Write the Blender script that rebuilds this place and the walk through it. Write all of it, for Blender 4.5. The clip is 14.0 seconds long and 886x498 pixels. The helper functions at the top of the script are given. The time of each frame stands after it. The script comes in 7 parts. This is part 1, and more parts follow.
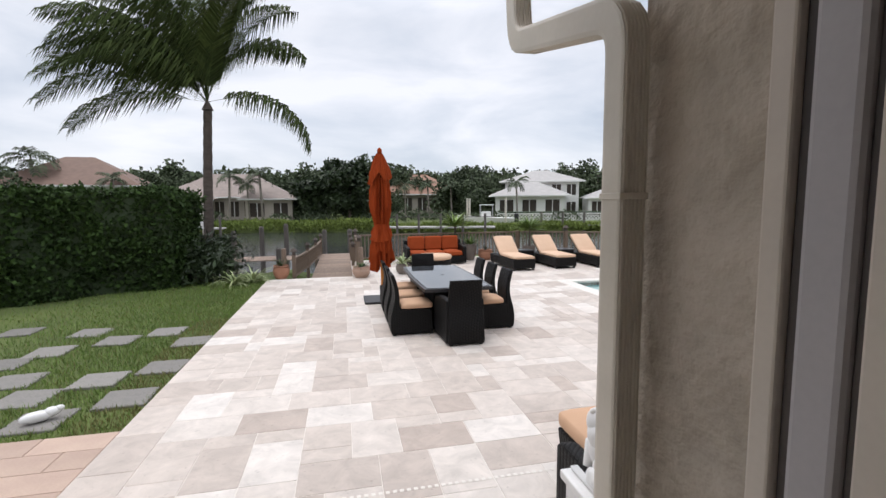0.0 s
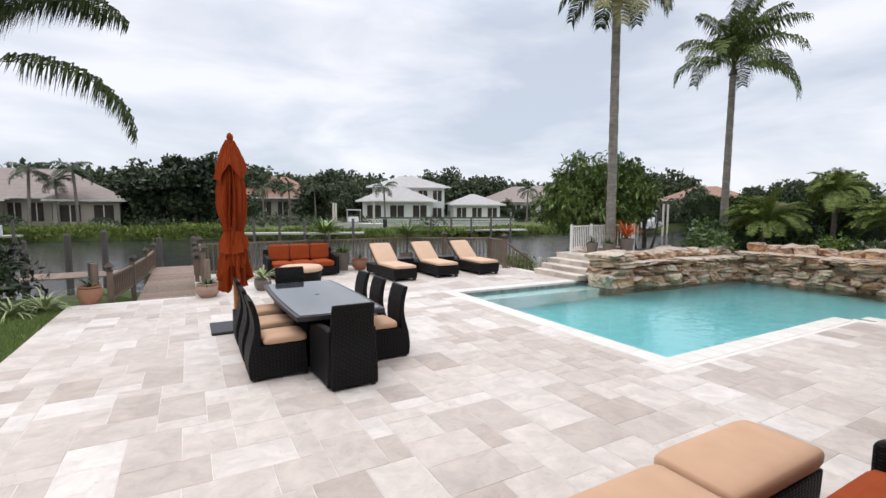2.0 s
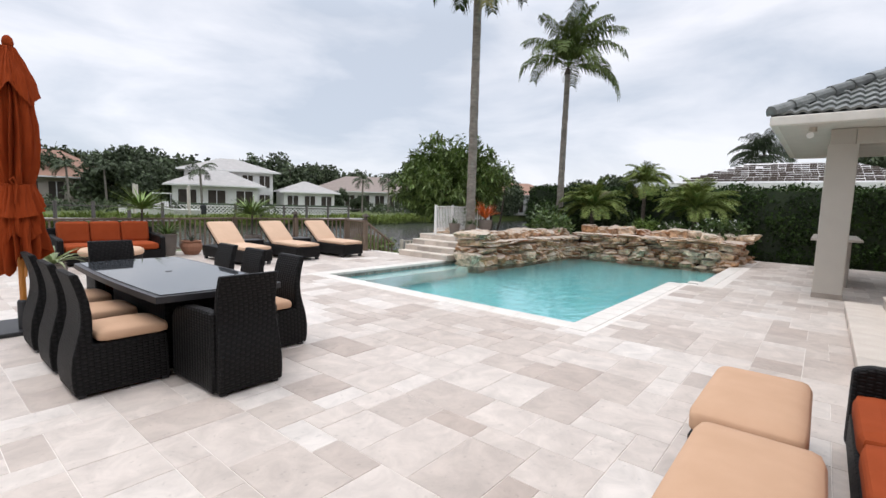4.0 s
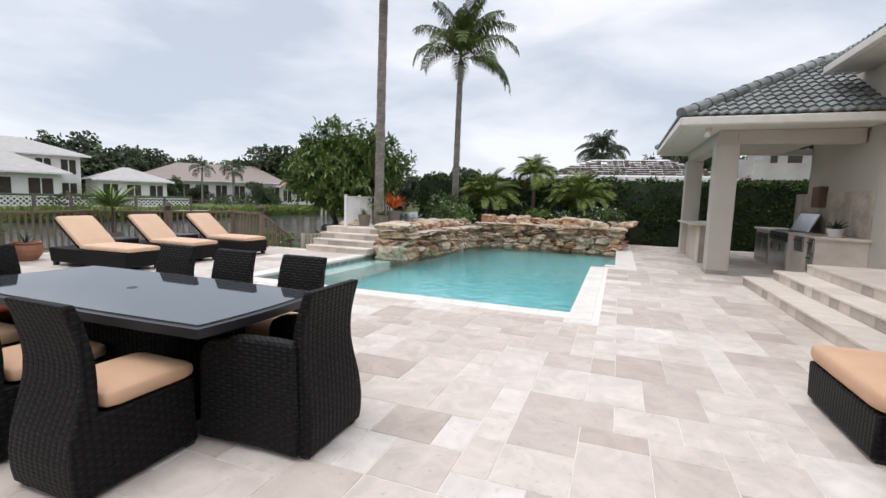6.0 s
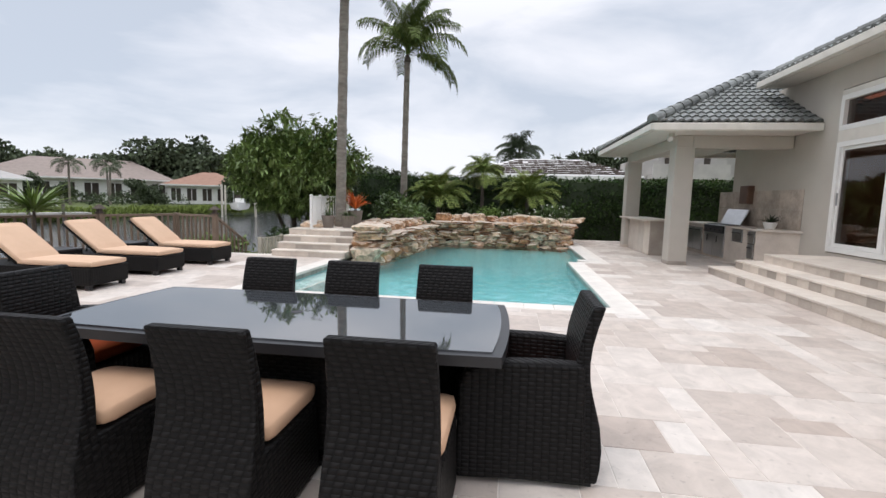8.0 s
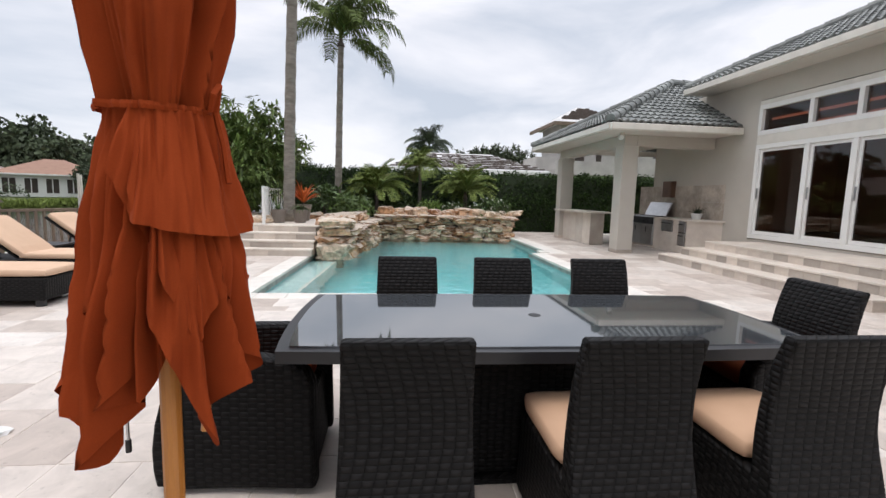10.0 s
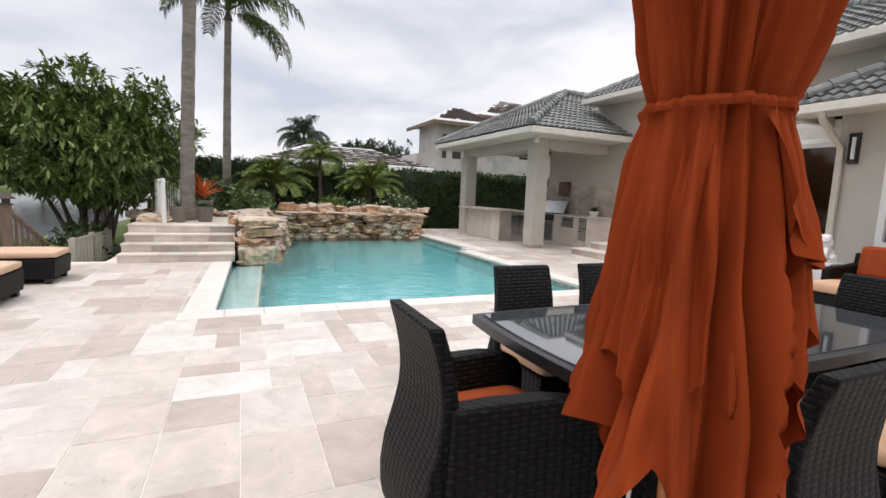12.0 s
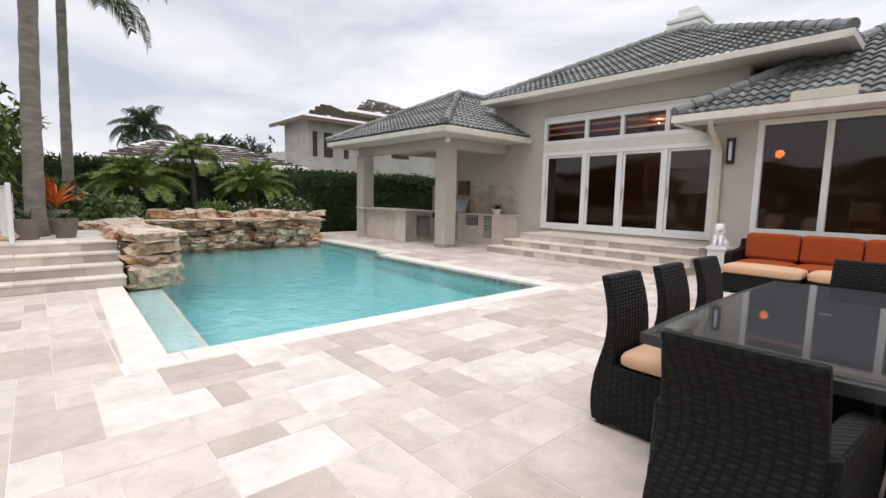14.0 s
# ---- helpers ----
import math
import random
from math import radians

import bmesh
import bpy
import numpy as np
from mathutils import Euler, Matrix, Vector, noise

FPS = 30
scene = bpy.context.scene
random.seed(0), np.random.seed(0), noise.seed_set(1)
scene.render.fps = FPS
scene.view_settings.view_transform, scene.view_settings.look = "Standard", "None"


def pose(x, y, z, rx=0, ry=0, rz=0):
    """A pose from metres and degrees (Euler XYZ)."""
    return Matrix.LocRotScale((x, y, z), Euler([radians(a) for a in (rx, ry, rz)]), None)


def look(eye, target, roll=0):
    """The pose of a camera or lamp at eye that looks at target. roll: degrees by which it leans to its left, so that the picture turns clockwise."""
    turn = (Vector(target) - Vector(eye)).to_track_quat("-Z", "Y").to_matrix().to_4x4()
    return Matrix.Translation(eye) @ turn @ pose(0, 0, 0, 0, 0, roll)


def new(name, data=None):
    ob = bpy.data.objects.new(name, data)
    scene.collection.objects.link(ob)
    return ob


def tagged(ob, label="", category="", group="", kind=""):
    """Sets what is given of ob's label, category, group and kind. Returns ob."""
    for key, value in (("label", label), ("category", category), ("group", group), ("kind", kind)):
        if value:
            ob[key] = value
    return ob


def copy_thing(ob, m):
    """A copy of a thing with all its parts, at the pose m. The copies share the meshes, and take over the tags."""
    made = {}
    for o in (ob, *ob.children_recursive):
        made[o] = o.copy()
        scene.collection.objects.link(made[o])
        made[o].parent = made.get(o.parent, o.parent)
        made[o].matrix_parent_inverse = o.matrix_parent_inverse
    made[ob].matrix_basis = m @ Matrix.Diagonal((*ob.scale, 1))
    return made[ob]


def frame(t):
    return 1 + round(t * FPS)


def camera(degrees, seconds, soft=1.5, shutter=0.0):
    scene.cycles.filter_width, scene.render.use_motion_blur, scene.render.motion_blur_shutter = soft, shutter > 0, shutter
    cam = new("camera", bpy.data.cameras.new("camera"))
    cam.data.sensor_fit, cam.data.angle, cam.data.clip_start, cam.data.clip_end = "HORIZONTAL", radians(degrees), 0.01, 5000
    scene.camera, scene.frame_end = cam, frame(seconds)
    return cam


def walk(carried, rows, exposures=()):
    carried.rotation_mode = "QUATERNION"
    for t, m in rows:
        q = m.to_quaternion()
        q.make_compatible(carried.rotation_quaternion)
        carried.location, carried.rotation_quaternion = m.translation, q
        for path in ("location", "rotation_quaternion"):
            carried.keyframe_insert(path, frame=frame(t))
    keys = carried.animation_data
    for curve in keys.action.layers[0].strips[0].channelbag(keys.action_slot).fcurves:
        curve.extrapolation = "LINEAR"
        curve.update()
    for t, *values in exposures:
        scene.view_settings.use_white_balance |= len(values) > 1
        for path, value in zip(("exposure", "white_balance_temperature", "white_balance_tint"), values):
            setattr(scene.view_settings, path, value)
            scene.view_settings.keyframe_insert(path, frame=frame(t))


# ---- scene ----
cam = camera(88.1, 14.0)
PATH = [
    (0, (1.012, -0.794, 2.027), (1.436, 1.15, 1.824), -0.5),
    (0.5, (1.046, -0.436, 2.08), (1.551, 1.488, 1.877), -0.0),
    (1, (1.078, -0.175, 2.142), (1.698, 1.716, 1.942), 0.2),
    (1.5, (1.144, 0.179, 2.055), (1.918, 2.014, 1.873), -0.0),
    (2, (1.152, 0.608, 1.976), (2.12, 2.349, 1.796), 0.2),
    (2.5, (1.103, 0.924, 1.958), (2.249, 2.553, 1.773), 1.0),
    (3, (1.059, 1.212, 1.834), (2.354, 2.725, 1.647), 1.3),
    (3.5, (0.972, 1.547, 1.693), (2.394, 2.938, 1.493), 1.5),
    (4, (0.905, 1.897, 1.532), (2.437, 3.167, 1.333), 1.7),
    (6.5, (0.34, 4.31, 1.444), (2.24, 4.897, 1.223), 1.4),
    (7, (0.212, 4.751, 1.439), (2.139, 5.243, 1.22), 1.0),
    (7.5, (0.139, 5.269, 1.456), (2.089, 5.658, 1.239), 1.2),
    (10, (0.335, 7.813, 1.383), (2.31, 7.598, 1.15), 1.6),
    (10.5, (0.414, 8.281, 1.382), (2.369, 7.925, 1.15), 1.8),
    (11, (0.555, 8.747, 1.4), (2.477, 8.242, 1.169), 1.9),
    (11.5, (0.768, 9.108, 1.368), (2.644, 8.452, 1.145), 2.2),
    (12, (1.044, 9.448, 1.387), (2.859, 8.641, 1.153), 2.4),
    (12.5, (1.316, 9.785, 1.374), (3.049, 8.815, 1.138), 2.3),
    (13, (1.617, 10.098, 1.383), (3.258, 8.979, 1.15), 1.8),
    (13.5, (1.99, 10.322, 1.386), (3.542, 9.081, 1.16), 1.6),
    (14, (2.224, 10.501, 1.386), (3.71, 9.181, 1.166), 1.2),
]
walk(cam, [(t, look(eye, target, roll)) for t, eye, target, roll in PATH], [(0.0, 0.28, 6570, 15), (9.6, 0.29, 6570, 15), (10.8, 0.31, 6830, 17), (14.0, 0.29, 6830, 16.5)])

# ---- world, sun, light ----
world = bpy.data.worlds.new("overcast_sky")
scene.world = world
world.use_nodes = True
wn, wl = world.node_tree.nodes, world.node_tree.links
wn.clear()
w_out = wn.new("ShaderNodeOutputWorld")
w_bg = wn.new("ShaderNodeBackground")
w_sky = wn.new("ShaderNodeTexSky")
w_sky.sky_type = "NISHITA"
w_sky.sun_disc = False
w_sky.sun_elevation = radians(52)
w_sky.sun_rotation = radians(200)
w_co = wn.new("ShaderNodeTexCoord")
w_sep = wn.new("ShaderNodeSeparateXYZ")
wl.new(w_co.outputs["Generated"], w_sep.inputs[0])
w_map = wn.new("ShaderNodeMapping")
w_map.inputs["Scale"].default_value = (1.0, 1.0, 3.2)
wl.new(w_co.outputs["Generated"], w_map.inputs[0])
w_n1 = wn.new("ShaderNodeTexNoise")
w_n1.inputs["Scale"].default_value = 2.3
w_n1.inputs["Detail"].default_value = 7
w_n1.inputs["Roughness"].default_value = 0.52
w_n1.inputs["Distortion"].default_value = 0.35
wl.new(w_map.outputs[0], w_n1.inputs["Vector"])
w_r1 = wn.new("ShaderNodeValToRGB")
w_r1.color_ramp.elements[0].position = 0.36
w_r1.color_ramp.elements[0].color = (0.455, 0.52, 0.59, 1)
w_r1.color_ramp.elements[1].position = 0.62
w_r1.color_ramp.elements[1].color = (0.725, 0.76, 0.795, 1)
wl.new(w_n1.outputs["Fac"], w_r1.inputs[0])
# an overcast dome is brighter overhead than at the horizon
w_up = wn.new("ShaderNodeMapRange")
w_up.inputs["From Min"].default_value = 0.35
w_up.inputs["From Max"].default_value = 1.0
w_up.inputs["To Min"].default_value = 1.0
w_up.inputs["To Max"].default_value = 2.35
wl.new(w_sep.outputs["Z"], w_up.inputs[0])
w_mul = wn.new("ShaderNodeVectorMath")
w_mul.operation = "SCALE"
wl.new(w_r1.outputs[0], w_mul.inputs[0])
wl.new(w_up.outputs[0], w_mul.inputs["Scale"])
w_sk = wn.new("ShaderNodeVectorMath")
w_sk.operation = "SCALE"
w_sk.inputs["Scale"].default_value = 0.012
wl.new(w_sky.outputs[0], w_sk.inputs[0])
w_add = wn.new("ShaderNodeVectorMath")
w_add.operation = "ADD"
wl.new(w_mul.outputs[0], w_add.inputs[0])
wl.new(w_sk.outputs[0], w_add.inputs[1])
wl.new(w_add.outputs[0], w_bg.inputs[0])
w_bg.inputs[1].default_value = 1.0
wl.new(w_bg.outputs[0], w_out.inputs[0])

sun = new("sun", bpy.data.lights.new("sun", "SUN"))
sun.data.energy = 0.9
sun.data.angle = radians(28)
sun.data.color = (1.0, 0.97, 0.92)
sun.matrix_world = look((0, 0, 30), (6, -8, 0))


# ---- materials ----
def _nodes(name):
    m = bpy.data.materials.new(name)
    m.use_nodes = True
    return m, m.node_tree.nodes, m.node_tree.links, m.node_tree.nodes["Principled BSDF"]


def mat(name, c1, c2=None, scale=6.0, rough=0.6, bump=0.15, fine=60.0, metal=0.0, rnd="", rnd_amt=0.15, spec=0.5, stretch=(1, 1, 1), stain=0.0, stain_scale=0.8, sheen=0.0, dist=0.01):
    """Colour noise at two scales, fine relief, an optional shade per piece (rnd: 'object' or 'island')."""
    m, n, l, p = _nodes(name)
    c2 = c2 or tuple(v * 0.8 for v in c1)
    co = n.new("ShaderNodeTexCoord")
    mp = n.new("ShaderNodeMapping")
    mp.inputs["Scale"].default_value = stretch
    l.new(co.outputs["Object"], mp.inputs[0])
    big = n.new("ShaderNodeTexNoise")
    big.inputs["Scale"].default_value = scale
    big.inputs["Detail"].default_value = 6
    l.new(mp.outputs[0], big.inputs["Vector"])
    small = n.new("ShaderNodeTexNoise")
    small.inputs["Scale"].default_value = fine
    small.inputs["Detail"].default_value = 3
    l.new(mp.outputs[0], small.inputs["Vector"])
    ramp = n.new("ShaderNodeValToRGB")
    ramp.color_ramp.elements[0].position = 0.33
    ramp.color_ramp.elements[1].position = 0.67
    ramp.color_ramp.elements[0].color = (*c2, 1)
    ramp.color_ramp.elements[1].color = (*c1, 1)
    mixv = n.new("ShaderNodeMath")
    mixv.operation = "MULTIPLY_ADD"
    mixv.inputs[1].default_value = 0.3
    l.new(small.outputs["Fac"], mixv.inputs[0])
    sc = n.new("ShaderNodeMath")
    sc.operation = "MULTIPLY"
    sc.inputs[1].default_value = 0.7
    l.new(big.outputs["Fac"], sc.inputs[0])
    l.new(sc.outputs[0], mixv.inputs[2])
    l.new(mixv.outputs[0], ramp.inputs[0])
    col = ramp.outputs[0]
    if rnd:
        src = n.new("ShaderNodeObjectInfo") if rnd == "object" else n.new("ShaderNodeNewGeometry")
        val = src.outputs["Random"] if rnd == "object" else src.outputs["Random Per Island"]
        mr = n.new("ShaderNodeMapRange")
        mr.inputs["To Min"].default_value = 1 - rnd_amt
        mr.inputs["To Max"].default_value = 1 + rnd_amt
        l.new(val, mr.inputs[0])
        hs = n.new("ShaderNodeHueSaturation")
        l.new(mr.outputs[0], hs.inputs["Value"])
        l.new(col, hs.inputs["Color"])
        col = hs.outputs[0]
    if stain:
        st = n.new("ShaderNodeTexNoise")
        st.inputs["Scale"].default_value = stain_scale
        st.inputs["Detail"].default_value = 8
        l.new(mp.outputs[0], st.inputs["Vector"])
        sr = n.new("ShaderNodeMapRange")
        sr.inputs["From Min"].default_value = 0.45
        sr.inputs["From Max"].default_value = 0.75
        sr.inputs["To Min"].default_value = 1.0
        sr.inputs["To Max"].default_value = 1.0 - stain
        l.new(st.outputs["Fac"], sr.inputs[0])
        h2 = n.new("ShaderNodeHueSaturation")
        l.new(sr.outputs[0], h2.inputs["Value"])
        l.new(col, h2.inputs["Color"])
        col = h2.outputs[0]
    l.new(col, p.inputs["Base Color"])
    p.inputs["Roughness"].default_value = rough
    p.inputs["Metallic"].default_value = metal
    p.inputs["Specular IOR Level"].default_value = spec
    if sheen:
        p.inputs["Sheen Weight"].default_value = sheen
    if bump:
        b = n.new("ShaderNodeBump")
        b.inputs["Strength"].default_value = bump
        b.inputs["Distance"].default_value = dist
        l.new(mixv.outputs[0], b.inputs["Height"])
        l.new(b.outputs[0], p.inputs["Normal"])
    return m


def tile_mat(name, rnd):
    """Travertine: each tile takes one of several creams, with veins, pits and clouding."""
    m, n, l, p = _nodes(name)
    if rnd == "object":
        val = n.new("ShaderNodeObjectInfo").outputs["Random"]
    else:
        val = n.new("ShaderNodeNewGeometry").outputs["Random Per Island"]
    base = n.new("ShaderNodeValToRGB")
    cr = base.color_ramp
    cols = [(0.0, (0.45, 0.370, 0.315)), (0.10, (0.50, 0.425, 0.37)), (0.34, (0.555, 0.48, 0.42)), (0.62, (0.60, 0.525, 0.465)), (0.86, (0.645, 0.58, 0.52)), (1.0, (0.71, 0.655, 0.60))]
    cr.elements[0].position, cr.elements[0].color = cols[0][0], (*cols[0][1], 1)
    cr.elements[1].position, cr.elements[1].color = cols[-1][0], (*cols[-1][1], 1)
    for pos, c in cols[1:-1]:
        e = cr.elements.new(pos)
        e.color = (*c, 1)
    l.new(val, base.inputs[0])
    geo = n.new("ShaderNodeNewGeometry")
    off = n.new("ShaderNodeVectorMath")
    off.operation = "SCALE"
    off.inputs[0].default_value = (31, 17, 9)
    l.new(val, off.inputs["Scale"])
    add = n.new("ShaderNodeVectorMath")
    l.new(geo.outputs["Position"], add.inputs[0])
    l.new(off.outputs[0], add.inputs[1])
    cloud = n.new("ShaderNodeTexNoise")
    cloud.inputs["Scale"].default_value = 4
    cloud.inputs["Detail"].default_value = 8
    cloud.inputs["Roughness"].default_value = 0.65
    cloud.inputs["Distortion"].default_value = 0.6
    l.new(add.outputs[0], cloud.inputs["Vector"])
    pit = n.new("ShaderNodeTexNoise")
    pit.inputs["Scale"].default_value = 26
    pit.inputs["Detail"].default_value = 5
    l.new(add.outputs[0], pit.inputs["Vector"])
    pr = n.new("ShaderNodeMapRange")
    pr.inputs["From Min"].default_value = 0.63
    pr.inputs["From Max"].default_value = 0.76
    pr.inputs["To Max"].default_value = 0.22
    l.new(pit.outputs["Fac"], pr.inputs[0])
    cm = n.new("ShaderNodeMapRange")
    cm.inputs["From Min"].default_value = 0.3
    cm.inputs["From Max"].default_value = 0.7
    cm.inputs["To Min"].default_value = 0.80
    cm.inputs["To Max"].default_value = 1.12
    l.new(cloud.outputs["Fac"], cm.inputs[0])
    sub = n.new("ShaderNodeMath")
    sub.operation = "SUBTRACT"
    l.new(cm.outputs[0], sub.inputs[0])
    l.new(pr.outputs[0], sub.inputs[1])
    hs = n.new("ShaderNodeHueSaturation")
    l.new(base.outputs[0], hs.inputs["Color"])
    l.new(sub.outputs[0], hs.inputs["Value"])
    l.new(hs.outputs[0], p.inputs["Base Color"])
    p.inputs["Roughness"].default_value = 0.55
    b = n.new("ShaderNodeBump")
    b.inputs["Strength"].default_value = 0.2
    b.inputs["Distance"].default_value = 0.006
    l.new(sub.outputs[0], b.inputs["Height"])
    l.new(b.outputs[0], p.inputs["Normal"])
    return m


def wicker_mat(name, dark, light):
    """Woven strands: two crossed bands, each strand passing over and under."""
    m, n, l, p = _nodes(name)
    co = n.new("ShaderNodeTexCoord")
    sep = n.new("ShaderNodeSeparateXYZ")
    l.new(co.outputs["Object"], sep.inputs[0])
    s = n.new("ShaderNodeMath")
    l.new(sep.outputs["X"], s.inputs[0])
    l.new(sep.outputs["Y"], s.inputs[1])

    def sine(src, freq):
        a = n.new("ShaderNodeMath")
        a.operation = "MULTIPLY"
        a.inputs[1].default_value = freq
        l.new(src, a.inputs[0])
        b = n.new("ShaderNodeMath")
        b.operation = "SINE"
        l.new(a.outputs[0], b.inputs[0])
        return b.outputs[0]

    u, v = sine(s.outputs[0], 78), sine(sep.outputs["Z"], 142)

    def op(kind, a, b=None, val=None):
        m_ = n.new("ShaderNodeMath")
        m_.operation = kind
        l.new(a, m_.inputs[0])
        if b is not None:
            l.new(b, m_.inputs[1])
        elif val is not None:
            m_.inputs[1].default_value = val
        return m_.outputs[0]

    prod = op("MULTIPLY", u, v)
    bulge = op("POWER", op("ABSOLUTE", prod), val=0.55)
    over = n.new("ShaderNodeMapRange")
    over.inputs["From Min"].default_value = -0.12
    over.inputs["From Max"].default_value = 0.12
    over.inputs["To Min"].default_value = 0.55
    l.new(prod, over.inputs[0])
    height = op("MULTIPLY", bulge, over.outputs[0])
    # shade between the strands is put into the colour by weave height
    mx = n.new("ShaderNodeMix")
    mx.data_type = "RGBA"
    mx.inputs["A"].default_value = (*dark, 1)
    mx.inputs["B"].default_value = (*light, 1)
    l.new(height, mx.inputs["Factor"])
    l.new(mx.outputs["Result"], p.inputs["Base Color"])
    p.inputs["Roughness"].default_value = 0.56
    p.inputs["Specular IOR Level"].default_value = 0.17
    b = n.new("ShaderNodeBump")
    b.inputs["Strength"].default_value = 1.0
    b.inputs["Distance"].default_value = 0.007
    l.new(height, b.inputs["Height"])
    l.new(b.outputs[0], p.inputs["Normal"])
    return m


def glass_mat(name, tint=(0.9, 0.93, 0.95), rough=0.0, ior=1.45):
    m, n, l, p = _nodes(name)
    p.inputs["Base Color"].default_value = (*tint, 1)
    p.inputs["Roughness"].default_value = rough
    p.inputs["IOR"].default_value = ior
    p.inputs["Transmission Weight"].default_value = 1.0
    return m


def water_mat(name, tint, scale, strength, dist):
    m, n, l, p = _nodes(name)
    p.inputs["Base Color"].default_value = (*tint, 1)
    p.inputs["Roughness"].default_value = 0.02
    p.inputs["IOR"].default_value = 1.33
    p.inputs["Transmission Weight"].default_value = 1.0
    co = n.new("ShaderNodeNewGeometry")
    nz = n.new("ShaderNodeTexNoise")
    nz.inputs["Scale"].default_value = scale
    nz.inputs["Detail"].default_value = 3
    nz.inputs["Distortion"].default_value = 0.8
    l.new(co.outputs["Position"], nz.inputs["Vector"])
    b = n.new("ShaderNodeBump")
    b.inputs["Strength"].default_value = strength
    b.inputs["Distance"].default_value = dist
    l.new(nz.outputs["Fac"], b.inputs["Height"])
    l.new(b.outputs[0], p.inputs["Normal"])
    return m


def rock_mat(name):
    """Limestone: tan, rust and grey by stone, with paler upward faces, pits and dark streaks."""
    m, n, l, p = _nodes(name)
    rnd = n.new("ShaderNodeObjectInfo").outputs["Random"]
    base = n.new("ShaderNodeValToRGB")
    cr = base.color_ramp
    cols = [(0.0, (0.31, 0.125, 0.05)), (0.2, (0.50, 0.275, 0.14)), (0.4, (0.56, 0.37, 0.225)), (0.6, (0.41, 0.195, 0.09)), (0.8, (0.60, 0.43, 0.285)), (1.0, (0.65, 0.50, 0.365))]
    cr.elements[0].position, cr.elements[0].color = 0.0, (*cols[0][1], 1)
    cr.elements[1].position, cr.elements[1].color = 1.0, (*cols[-1][1], 1)
    for pos, c in cols[1:-1]:
        cr.elements.new(pos).color = (*c, 1)
    l.new(rnd, base.inputs[0])
    geo = n.new("ShaderNodeNewGeometry")
    big = n.new("ShaderNodeTexNoise")
    big.inputs["Scale"].default_value = 7
    big.inputs["Detail"].default_value = 8
    big.inputs["Roughness"].default_value = 0.7
    l.new(geo.outputs["Position"], big.inputs["Vector"])
    # darkens the colour in the hollows, in place of shade in the gaps
    mr = n.new("ShaderNodeMapRange")
    mr.inputs["From Min"].default_value = 0.3
    mr.inputs["From Max"].default_value = 0.7
    mr.inputs["To Min"].default_value = 0.30
    mr.inputs["To Max"].default_value = 1.55
    l.new(big.outputs["Fac"], mr.inputs[0])
    hs = n.new("ShaderNodeHueSaturation")
    l.new(base.outputs[0], hs.inputs["Color"])
    l.new(mr.outputs[0], hs.inputs["Value"])
    # mixes in a paler colour as the face turns upward
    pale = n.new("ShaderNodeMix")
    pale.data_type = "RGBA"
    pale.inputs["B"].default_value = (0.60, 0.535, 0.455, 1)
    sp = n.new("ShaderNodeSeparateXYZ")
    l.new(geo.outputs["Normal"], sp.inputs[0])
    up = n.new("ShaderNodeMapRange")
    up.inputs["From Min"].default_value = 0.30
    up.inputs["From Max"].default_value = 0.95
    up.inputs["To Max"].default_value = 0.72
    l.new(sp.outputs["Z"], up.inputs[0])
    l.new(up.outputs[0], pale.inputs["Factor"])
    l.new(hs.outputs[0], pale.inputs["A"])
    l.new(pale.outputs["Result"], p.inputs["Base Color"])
    p.inputs["Roughness"].default_value = 0.85
    b = n.new("ShaderNodeBump")
    b.inputs["Strength"].default_value = 1.0
    b.inputs["Distance"].default_value = 0.03
    l.new(big.outputs["Fac"], b.inputs["Height"])
    l.new(b.outputs[0], p.inputs["Normal"])
    return m


